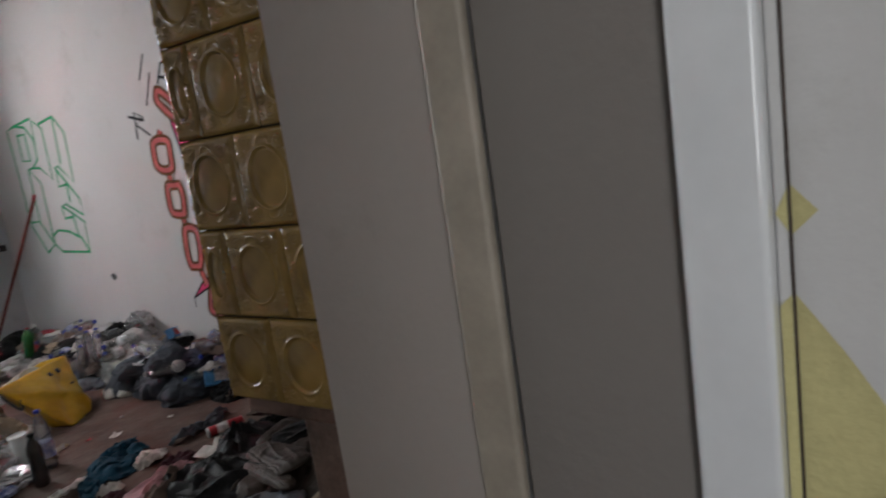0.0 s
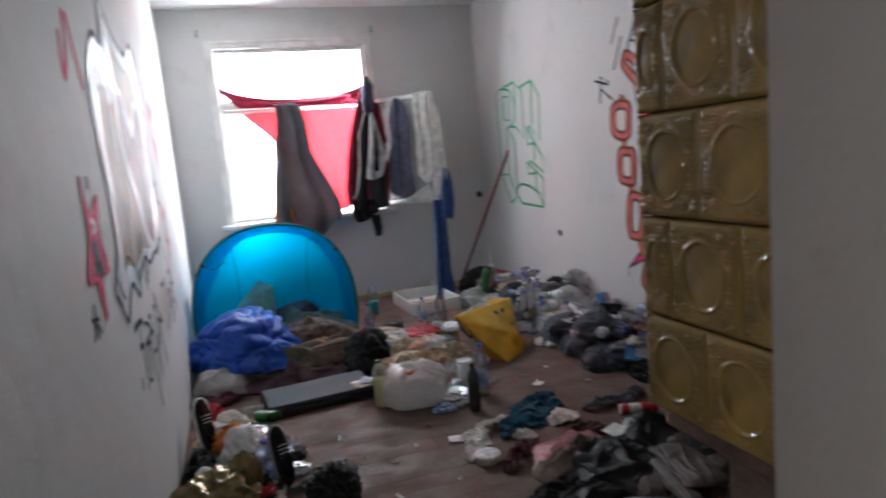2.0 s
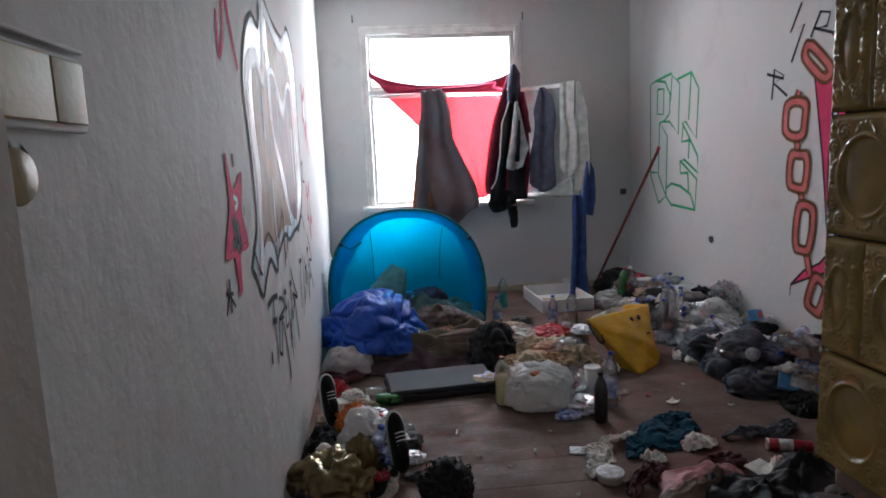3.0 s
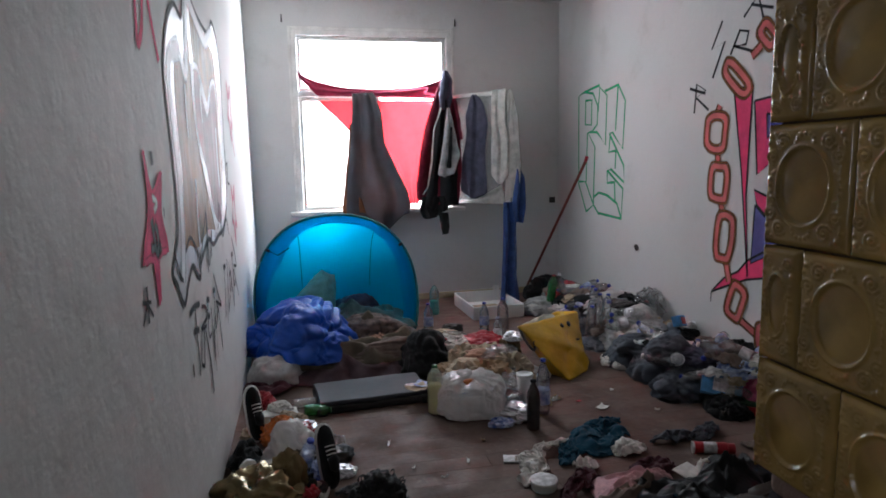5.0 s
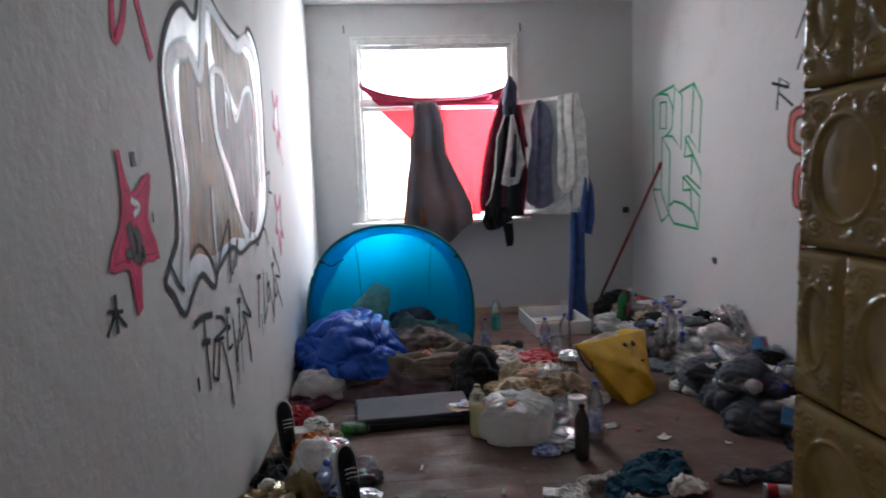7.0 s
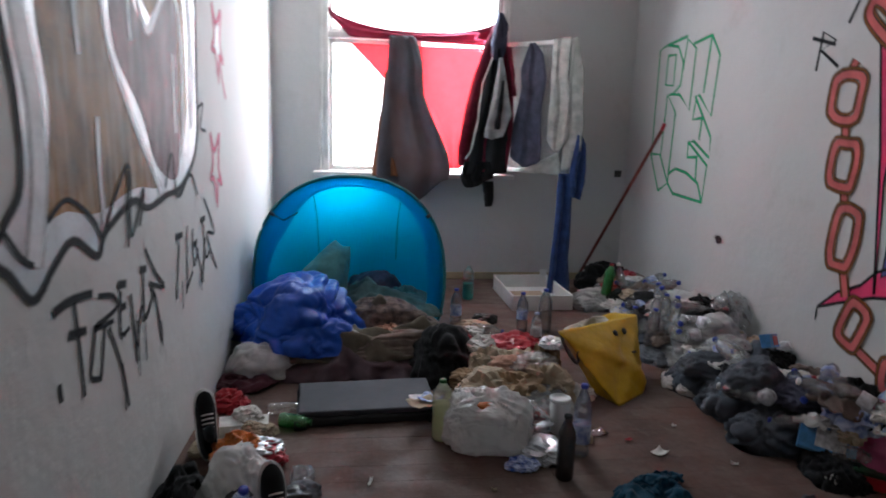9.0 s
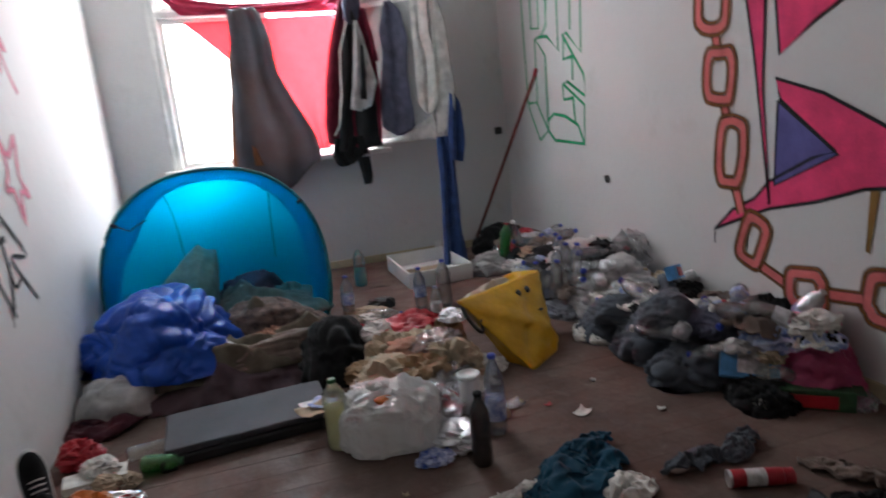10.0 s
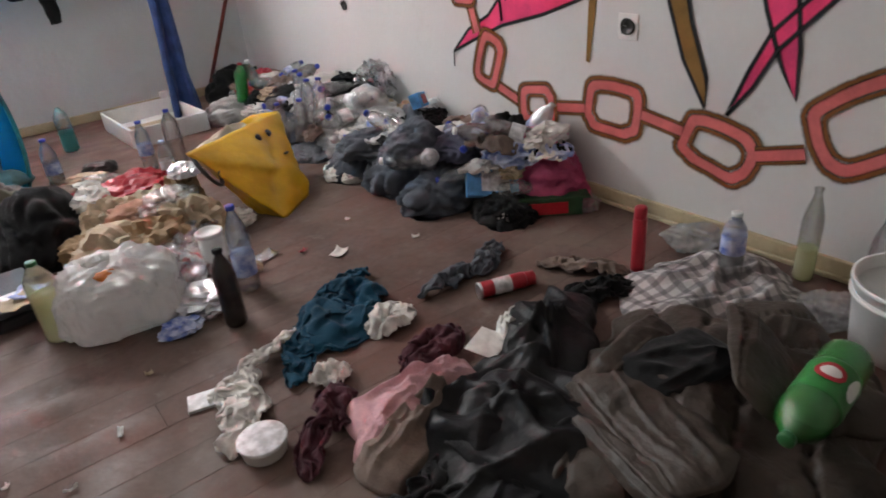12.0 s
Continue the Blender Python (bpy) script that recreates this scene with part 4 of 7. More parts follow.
for a, b in zip(rows, rows[1:]):
    for i in range(NA):
        bm.faces.new((a[i], a[i + 1], b[i + 1], b[i]))
band = thick(part("front_band", bm, M["tent"], tent), 0.002)
part("hoop", tube([arch(A0 + (A1 - A0) * i / 48) for i in range(49)], 0.010), M["tent_trim"], tent, "dark green bound edge over the hoop")
for a in (0.62, 2.52):
    p = arch(a, 0.985)
    tog = part("toggle", box(-0.018, 0.018, -0.014, 0.014, -0.01, 0.01, 0.004), M["bakelite"], band)
    tog.matrix_basis = Matrix.Translation(p + Vector((0, -0.012, 0))) @ Matrix.Rotation(-a, 4, 'Y')
for a, s0, s1 in ((2.02, 0.42, 1.25), (1.0, 0.42, 1.25)):
    part("seam", tube([canopy(a, s0 + (s1 - s0) * i / 12) - Vector((0, 0.004, 0.004)) for i in range(13)], 0.003, 6), M["tent_trim"], shell)
part("tie_cord", tube([arch(2.52, 0.97) + Vector((0, -.01, 0)), arch(2.45, 0.88) + Vector((0, -.01, -.03)), arch(2.3, 0.80) + Vector((0, .03, .0))], 0.004, 6), M["bakelite"], tent)
part("groundsheet", box(0.10, 1.16, 5.53, 6.3, 0.001, 0.004), M["tent_trim"], tent, smooth=False)

# ---- bedding ----
solo("blanket", lay(0.62, 0.46, 0.065, 3.3, 22, 0.048, 72), M["mauve"], pose(0.66, 5.12, 0), "dark mauve blanket spread under the bedding", "blanket", "bedding heap")
solo("blanket", lay(0.52, 0.30, 0.045, 7.1, 24, 0.055, 80), M["olive"], pose(0.78, 5.08, 0.075, 0, 0, 8), "olive brown blanket rumpled over the bedding", "blanket", "bedding heap")
solo("blanket", bundle(0.28, 0.16, 0.17, 1.7, 3.2, 0.14), M["camo"], pose(0.86, 5.24, 0.11, 0, 0, -4), "dark patterned fleece blanket, rumpled", "blanket", "bedding heap")
solo("blanket", lay(0.38, 0.24, 0.08, 5.2, 12, 0.05, 56), M["sea_green"], pose(0.88, 5.66, 0.10), "grey-green blanket inside the tent", "blanket", "bedding heap")
solo("blanket", bundle(0.26, 0.08, 0.11, 6.6, 2.6, 0.16), M["taupe"], pose(0.98, 4.90, 0.10, 0, 0, 14), "taupe blanket roll along the front of the bedding", "blanket", "bedding heap")
bag_ = thing("sleeping_bag", pose(0.345, 5.14, 0.13, 0, 0, -15), "bright blue nylon sleeping bag in a heap", "sleeping bag")
part("body", bundle(0.33, 0.30, 0.33, 2.3, 2.6, 0.13, 6), M["sleeping"], bag_)
part("hood", bundle(0.19, 0.13, 0.16, 4.7, 2.4, 0.16), M["sleeping"], bag_).matrix_basis = pose(0.19, -0.18, -0.02, 0, 0, 30)
solo("blanket", heap(0.20, 0.12, 0.20, 5, fold=1.2), M["greywhite"], pose(0.30, 5.40, 0.20), "pale fleece blanket behind the sleeping bag", "blanket", "bedding heap")
solo("pillow", bundle(0.17, 0.14, 0.17, 9.4, 1.6, 0.12), M["greywhite"], pose(0.21, 4.83, 0.02, 0, 0, 20), "pale grey pillow, crushed and dirty", "pillow")
bm = cushion(0.34, 0.38, 0.26, 4)
for v in bm.verts:
    v.co.x *= 1.08 - 0.75 * (v.co.y / 0.38 + 0.5) ** 1.6
    v.co.z *= 1.1 - 0.45 * (v.co.y / 0.38 + 0.5)
solo("pillow", bm, M["teal_pillow"], pose(0.50, 5.80, 0.36) @ pose(0, 0, 0, 68, 0, 10) @ pose(0, 0, 0, 0, 0, -28), "grey-teal pillow propped up in the tent", "pillow")
# Dark heap added where the tent's inside lies in deep shadow.
solo("hoodie", bundle(0.21, 0.15, 0.24, 1.4, 2.4, 0.14), M["slate"], pose(0.82, 5.94, 0.06), "dark bundle standing in for the shadow inside the tent", "clothes")
solo("scarf", heap(0.12, 0.09, 0.12, 16), M["teal_pillow"], pose(1.02, 5.84, 0.12), "light blue cloth crumpled in the tent", "cloth")
solo("rag", heap(0.15, 0.13, 0.10, 18, freq=7), M["maroon"], pose(0.14, 4.66, 0), "dark red patterned rag by the wall", "rag")
solo("rag", heap(0.11, 0.06, 0.05, 19, freq=7), M["peach"], pose(0.55, 4.98, 0.155), "peach cloth scrap on the blankets", "rag")
solo("rag", heap(0.10, 0.05, 0.04, 20, freq=7), M["peach"], pose(0.86, 5.02, 0.165, 0, 0, 20), "peach cloth scrap on the blankets", "rag")
solo("tissue", heap(0.07, 0.05, 0.05, 24, freq=8), M["paper"], pose(0.66, 4.95, 0.155), "crumpled white tissue on the blankets", "tissue")

mat_ = thing("sleeping_mat", pose(0.76, 4.37, 0, 0, 0, 5), "folded grey foam sleeping mat with black edges", "mat")
bm = box(-0.33, 0.33, -0.18, 0.17, 0.003, 0.042, 0.014, 3)
bmesh.ops.subdivide_edges(bm, edges=bm.edges[:], cuts=3, use_grid_fill=True)
for v in bm.verts:
    v.co += 0.006 * Vector((noise.noise(v.co * 6), noise.noise(v.co * 6 + Vector((5, 0, 0))), noise.noise(v.co * 5)))
    v.co.z = max(v.co.z, 0.001)
part("lower_layer", bm, M["mat_side"], mat_, "black foam underside")
bm = box(-0.32, 0.32, -0.165, 0.175, 0.043, 0.070, 0.012, 3)
bmesh.ops.subdivide_edges(bm, edges=bm.edges[:], cuts=4, use_grid_fill=True)
for v in bm.verts:
    v.co += 0.006 * Vector((noise.noise(v.co * 6), noise.noise(v.co * 6 + Vector((5, 0, 0))), noise.noise(v.co * 4)))
part("upper_layer", bm, M["mat_top"], mat_)
part("sticker", box(0.20, 0.27, -0.12, -0.05, 0.0755, 0.0775), M["label_white"], mat_, "pale printed sticker", smooth=False)
for cx in (-0.31, 0.30):
    part("strap", box(cx - .03, cx + .03, -0.20, -0.16, 0.0, 0.045, 0.012), M["mat_side"], mat_)

# ---- cloths on the window ----
def panel(left, right, y, seed, folds=3.0, depth=0.025, foot=None, nx=36, nz=40, crumple=0.4):
    """A hanging cloth between two edges given as (height, x) from the top down; y is its depth in the room, or a function of x."""
    bm = bmesh.new()
    zl, xl = [-p[0] for p in left], [p[1] for p in left]
    zr, xr = [-p[0] for p in right], [p[1] for p in right]
    g = []
    for j in range(nz + 1):
        t = j / nz
        row = []
        for i in range(nx + 1):
            u = i / nx
            top = left[0][0] * (1 - u) + right[0][0] * u
            low = left[-1][0] * (1 - u) + right[-1][0] * u + (foot(u) if foot else 0) + 0.012 * noise.noise(Vector((u * 6, seed, 2)))
            z = top + (low - top) * t
            a, b = np.interp(-z, zl, xl), np.interp(-z, zr, xr)
            x = a + (b - a) * u + 0.008 * noise.noise(Vector((t * 5, seed, u * 2)))
            ph = folds * 2 * math.pi * (u + 0.10 * noise.noise(Vector((u * 2, t * 2.2, seed)))) + 1.2 * noise.noise(Vector((u, t * 1.7, seed + 5)))
            w = depth * (0.45 + 0.55 * min(1, t * 2)) * math.sin(ph)
            w += crumple * depth * ridge(Vector((u * 3.2 + seed, t * 4.2, seed)), 4)
            row.append(bm.verts.new((x, (y(x) if callable(y) else y) - w, z)))
        g.append(row)
    for a, b in zip(g, g[1:]):
        for i in range(nx):
            bm.faces.new((a[i], a[i + 1], b[i + 1], b[i]))
    return bm


def on_sash(gap):
    """Depth of a cloth hung on the room side of the open sash."""
    return lambda x: 6.95 - 0.9325 * (x - 1.855) - gap


curtain = thing("red_sheet", pose(0, 0, 0), "thin red sheet tied across the window as a curtain", "curtain")
bm = bmesh.new()
g = []
for j in range(17):
    t = j / 16
    row = []
    for i in range(61):
        u = i / 60
        x = 0.425 + 1.40 * u
        top = 2.255 - 0.03 * u - 0.155 * (1 - (2 * u - 1) ** 2) ** 0.62
        bot = 2.035 - 0.03 * u + 0.17 * max(0, 0.12 - u) / 0.12
        z = top + (bot - top) * t
        slack = 0.012 * math.sin(t * 13 + u * 5 + 2 * noise.noise(Vector((u * 4, t, 3)))) + 0.012 * ridge(Vector((u * 7, t * 2.5, 1)), 3)
        row.append(bm.verts.new((x, 6.925 - 0.02 * math.sin(math.pi * t) - slack, z)))
    g.append(row)
for a, b in zip(g, g[1:]):
    for i in range(60):
        bm.faces.new((a[i], a[i + 1], b[i + 1], b[i]))
thick(part("swag", bm, M["swag"], curtain, "doubled fold, its weaker backlight put into a darker red"), 0.004)
thick(part("hanging_sheet", panel([(1.985, 0.60), (1.70, 0.89), (1.40, 1.17), (1.05, 1.38), (0.985, 1.44)], [(1.985, 1.80), (1.5, 1.74), (1.1, 1.60), (0.985, 1.53)], 6.935, 4.0, 3.5, 0.010, nx=44), M["red_sheet"], curtain), 0.003)


def hang(name, bm, material, label, cat, t=0.008):
    return thick(solo(name, bm, material, pose(0, 0, 0), label, cat, "clothes drying at the window"), t)


hang("dark_towel", panel([(2.045, 0.912), (1.90, 0.905), (1.59, 0.885), (1.27, 0.84), (0.955, 0.815), (0.80, 0.82)], [(2.05, 1.10), (2.01, 1.135), (1.84, 1.183), (1.58, 1.20), (1.315, 1.315), (1.10, 1.417), (0.98, 1.44), (0.90, 1.42)], 6.835, 3.0, 2.4, 0.022,
                         lambda u: -0.16 * math.sin(math.pi * min(1, u * 1.05)) ** 1.4, 44, 54), M["towel"], "dark grey towel with rusty stains hung over the transom", "towel")
hang("towel_edge", panel([(1.76, 0.885), (1.45, 0.85), (1.1, 0.80), (0.92, 0.785)], [(1.76, 0.90), (1.45, 0.93), (1.1, 0.95), (0.92, 1.0)], 6.848, 45.0, 1.4, 0.016, nx=16), M["orange_cloth"], "rusty orange cloth hanging beside the dark towel", "towel")
jacket = thing("sports_jacket", pose(0, 0, 0), "dark red, black and grey sports jacket hung on the sash", "jacket", "clothes drying at the window")
JY = 6.83
thick(part("body", panel([(2.16, 1.755), (1.94, 1.672), (1.78, 1.615), (1.52, 1.555), (1.20, 1.505), (1.03, 1.505)], [(2.16, 1.85), (2.0, 1.875), (1.8, 1.915), (1.62, 1.94), (1.35, 1.95), (1.0, 1.915)], JY, 31.0, 2.2, 0.030, lambda u: -0.04 * math.sin(math.pi * u)), M["sport"], jacket), 0.01)
thick(part("front_panel", panel([(1.98, 1.765), (1.75, 1.70), (1.4, 1.65), (1.15, 1.60), (0.95, 1.57)], [(1.98, 1.80), (1.75, 1.87), (1.4, 1.925), (1.15, 1.93), (0.97, 1.915)], JY - 0.05, 33.0, 1.8, 0.022), M["black_nylon"], jacket, "black front panel"), 0.01)
thick(part("sleeve", panel([(1.90, 1.80), (1.70, 1.775), (1.45, 1.73), (1.27, 1.70)], [(1.90, 1.825), (1.70, 1.865), (1.45, 1.915), (1.29, 1.86)], JY - 0.09, 35.0, 1.2, 0.020, lambda u: -0.03 * math.sin(math.pi * u), 20, 26), M["greywhite"], jacket, "pale grey sleeve"), 0.012)
thick(part("sleeve_fold", panel([(1.72, 1.825), (1.50, 1.80), (1.33, 1.78)], [(1.72, 1.84), (1.50, 1.835), (1.33, 1.82)], JY - 0.115, 36.0, 0.6, 0.01, None, 8, 16), M["black_nylon"], jacket, "black inset of the sleeve"), 0.008)
thick(part("hem", panel([(1.06, 1.545), (0.93, 1.52), (0.86, 1.55)], [(1.06, 1.80), (0.93, 1.80), (0.89, 1.79)], JY - 0.05, 37.0, 2.6, 0.022, lambda u: -0.03 * math.sin(5 * u), 24, 14), M["black"], jacket, "black hem"), 0.012)
thick(part("hood", panel([(2.25, 1.79), (2.15, 1.755), (2.0, 1.73), (1.88, 1.75)], [(2.25, 1.81), (2.17, 1.86), (2.0, 1.86), (1.90, 1.83)], JY - 0.05, 39.0, 1.0, 0.030, None, 18, 20), M["slate"], jacket, "dark hood"), 0.014)
thick(part("strap", panel([(0.90, 1.70), (0.76, 1.725), (0.685, 1.735)], [(0.90, 1.80), (0.76, 1.81), (0.69, 1.80)], JY - 0.07, 41.0, 0.8, 0.014, None, 8, 12), M["black"], jacket, "black strap"), 0.008)
thick(part("piping", panel([(1.92, 1.745), (1.70, 1.665), (1.4, 1.64), (1.15, 1.59), (1.08, 1.545)], [(1.92, 1.755), (1.70, 1.676), (1.4, 1.651), (1.15, 1.60), (1.08, 1.556)], JY - 0.075, 43.0, 0.3, 0.006, None, 3, 26), M["white_cloth"], jacket, "white piping"), 0.006)
thick(part("side_panel", panel([(1.99, 1.855), (1.8, 1.885), (1.6, 1.915)], [(1.99, 1.895), (1.8, 1.93), (1.6, 1.955)], JY - 0.07, 44.0, 0.6, 0.012, None, 6, 16), M["sport"], jacket, "dark red side panel"), 0.008)

hang("dark_shirt", panel([(2.02, 2.035), (1.82, 1.985), (1.67, 1.995), (1.40, 1.955), (1.11, 1.94)], [(2.02, 2.065), (1.93, 2.13), (1.72, 2.155), (1.46, 2.13), (1.09, 2.145)], on_sash(0.07), 51.0, 1.3, 0.018, lambda u: -0.07 * math.sin(math.pi * u), crumple=0.9), M["slate"], "slate blue shirt hung over the open sash", "shirt")
hang("pale_shirt", panel([(2.045, 2.20), (1.80, 2.195), (1.55, 2.195), (1.27, 2.185)], [(2.055, 2.31), (1.75, 2.295), (1.60, 2.32), (1.27, 2.325)], on_sash(0.05), 55.0, 1.4, 0.010, lambda u: -0.10 * math.sin(math.pi * u), crumple=0.7), M["pale_cloth"], "pale cotton shirt hung over the sash corner", "shirt")
hang("pale_shirt", panel([(2.05, 2.335), (1.6, 2.325), (1.0, 2.29)], [(2.05, 2.35), (1.80, 2.40), (1.35, 2.425), (1.08, 2.40)], on_sash(0.03), 57.0, 0.8, 0.008, None, 18, crumple=0.7), M["pale_cloth"], "pale shirt sleeve draped over the sash corner", "shirt")
hang("pale_rag", panel([(1.09, 2.16), (0.99, 1.97)], [(1.17, 2.27), (0.98, 2.30)], on_sash(0.045), 59.0, 1.0, 0.012, None, 18, 10), M["pale_cloth"], "white rag caught along the lower rail of the sash", "rag")
jeans = thing("jeans", pose(0, 0, 0), "blue denim jeans hanging from the open sash to the floor", "jeans", "clothes drying at the window")
thick(part("leg", panel([(1.0, 2.27), (0.625, 2.268), (0.3, 2.25), (0.006, 2.235)], [(1.0, 2.38), (0.85, 2.395), (0.3, 2.405), (0.006, 2.43)], 6.47, 61.0, 1.7, 0.026, None, 26), M["jeans"], jeans), 0.01)
thick(part("leg", panel([(1.31, 2.39), (1.0, 2.345), (0.82, 2.37)], [(1.31, 2.42), (1.24, 2.46), (0.95, 2.47), (0.80, 2.44)], 6.425, 63.0, 1.2, 0.022, None, 16, 22), M["jeans"], jeans), 0.01)

stick = thing("broom_stick", pose(0, 0, 0), "red-stained wooden broom stick leaning into the corner", "broom")
part("handle", tube([(2.65, 6.96, 0.012), (2.747, 6.677, 0.466), (2.843, 6.393, 0.92), (2.94, 6.11, 1.375)], 0.0135, 10), M["wood_red"], stick)
part("tip", tube([(2.937, 6.113, 1.365), (2.948, 6.10, 1.415)], 0.015, 10), M["red"], stick)

# ---- fittings on the walls ----
def dead_socket(name, x, y, z, r, label):
    s = thing(name, pose(x, y, z, 0, -90, 0), label, "socket", "empty wall sockets")
    part("box", lathe([(r * 0.75, 0.0), (r, 0.004), (r, 0.008), (r * 0.8, 0.010), (r * 0.72, 0.006), (0.0, 0.005)], 16, 0.25, 3), M["bakelite"], s)
    part("wire", tube([(0.0, 0.006, 0.004), (0.01, 0.0, 0.03), (0.03, -0.008, 0.026)], 0.0022, 6), M["bakelite"], s)
    return s


dead_socket("wall_socket", W, 5.345, 0.674, 0.030, "open burnt socket hole with bare wires")
so = dead_socket("wall_socket", W, 3.36, 0.69, 0.032, "black socket insert in a torn pale plate")
part("plate", box(-0.045, 0.045, -0.042, 0.042, -0.002, 0.003, 0.002), M["white"], so, "torn white plate")
sw = thing("wall_socket", pose(2.97, Y1, 0.97, 90, 0, 0), "small dark switch box on the window wall", "socket", "empty wall sockets")
part("box", box(-0.03, 0.03, -0.03, 0.03, 0.0, 0.02, 0.006), M["bakelite"], sw)
meter = thing("fuse_cabinet", pose(0, 1.45, 1.54, 0, 0, 0), "khaki fuse cabinet with two doors let into the wall", "fuse box")
part("frame", box(-0.02, 0.012, -0.19, 0.165, -0.056, 0.052, 0.004), M["wall"], meter, "pale painted frame")
part("door", box(0.012, 0.018, -0.18, 0.06, -0.045, 0.045, 0.003), M["khaki"], meter, "khaki enamel door")
part("door", box(0.012, 0.018, 0.064, 0.158, -0.045, 0.045, 0.003), M["khaki"], meter, "khaki enamel door")
part("trim", box(0.0, 0.016, -0.19, 0.17, 0.060, 0.066, 0.002), M["wall"], meter)
lsw = thing("light_switch", pose(0, 1.415, 1.425, 0, 90, 0), "cream rocker switch with scorched plaster around it", "switch")
part("plate", lathe([(0.036, 0), (0.036, 0.008), (0.030, 0.016), (0.0, 0.018)], 20), M["cream"], lsw)

# ---- sprayed paint, left wall (u = distance, v = height) ----
WL, WR = Wall('x', 0.0, 1), Wall('x', W, -1)
piece = thing("graffiti", pose(0, 0, 0), "large silver and brown lettering piece with black outline", "graffiti")
outer = [(3.03, 1.9), (2.92, 1.74), (2.93, 1.57), (2.96, 1.39), (2.95, 1.21), (2.87, 1.13), (2.81, 1.07), (2.87, 1.02), (2.96, 0.94), (3.07, 1.0), (3.18, 1.04), (3.32, 0.97), (3.39, 1.03),
         (3.62, 1.09), (3.76, 1.05), (3.96, 1.07), (4.18, 1.09), (4.42, 1.24), (4.47, 1.56), (4.49, 1.87), (4.42, 2.07), (4.24, 2.14), (4.07, 2.05), (3.70, 2.07), (3.51, 2.14), (3.43, 2.18), (3.33, 1.98), (3.18, 1.99)]
WL.fill("silver_fill", outer, P_SILVER, piece, 0.002, True)
WL.fill("brown_fill", [(3.09, 1.73), (3.16, 1.83), (3.28, 1.78), (3.46, 1.92), (3.46, 1.75), (3.5, 1.57), (3.61, 1.44), (3.76, 1.24), (3.9, 1.11), (3.64, 1.13), (3.35, 1.09), (3.16, 1.12), (3.05, 1.12), (3.08, 1.24), (3.11, 1.39), (3.08, 1.58)], P_FADE, piece, 0.0032, True)
WL.fill("brown_fill", [(3.53, 1.91), (3.54, 2.04), (3.78, 2.04), (4.06, 2.0), (4.22, 1.98), (4.30, 1.80), (4.30, 1.40), (4.2, 1.2), (4.1, 1.84), (3.88, 1.7), (3.71, 1.81), (3.57, 1.83)], P_FADE, piece, 0.0032)
WL.fill("mauve_fill", [(3.53, 1.78), (3.62, 1.83), (3.83, 1.65), (4.04, 1.8), (4.19, 1.78), (4.19, 1.54), (4.17, 1.25), (4.09, 1.12), (3.87, 1.19), (3.75, 1.37), (3.54, 1.56)], P_MAUVE, piece, 0.0040, True)
WL.stroke("outline", outer, 0.035, P_BLACK, piece, 0.0052, True)
WL.stroke("highlight", [(3.9, 1.09), (3.76, 1.24), (3.6, 1.42), (3.48, 1.6), (3.48, 1.79), (3.62, 1.83), (3.75, 1.76), (3.85, 1.65), (4.04, 1.8), (4.2, 1.81), (4.24, 1.57), (4.2, 1.2)], 0.045, P_WHITE, piece, 0.0058)
WL.stroke("highlight", [(3.21, 1.84), (3.06, 1.8), (2.99, 1.72), (3.01, 1.54), (3.04, 1.39), (3.03, 1.2), (2.97, 1.02)], 0.105, P_WHITE, piece, 0.0058)
WL.stroke("highlight", [(3.21, 1.84), (3.26, 1.81), (3.33, 1.77), (3.4, 1.93), (3.47, 2.08), (3.63, 2.05), (3.93, 1.99), (4.17, 2.07), (4.34, 2.01), (4.39, 1.7), (4.36, 1.31)], 0.09, P_WHITE, piece, 0.0060)
for u, v0, v1 in ((3.38, 1.36, 1.04), (3.29, 1.72, 1.52), (4.12, 1.6, 1.3), (4.41, 1.75, 1.45), (3.68, 1.75, 1.6)):
    WL.stroke("drip", [(u, v0), (u - 0.01, (v0 + v1) / 2), (u, v1)], 0.036, P_WHITE, piece, 0.0062)
for pts in ([(3.05, 1.11), (3.16, 1.15), (3.3, 1.08), (3.36, 1.0)], [(3.36, 1.02), (3.50, 1.15), (3.60, 1.20), (3.58, 0.98), (3.72, 1.12), (3.66, 1.0)], [(3.95, 1.1), (4.05, 1.22), (4.1, 1.05), (4.3, 1.12), (4.4, 1.02)], [(4.46, 1.4), (4.56, 1.42), (4.5, 1.32), (4.6, 1.3)], [(3.58, 1.19), (3.55, 0.95)], [(2.86, 1.12), (2.92, 1.05), (2.97, 1.02)]):
    WL.stroke("line", pts, 0.022, P_BLACK, piece, 0.0064)

tag = thing("graffiti", pose(0, 0, 0), "dripping black spray tag reading forever clever", "graffiti")


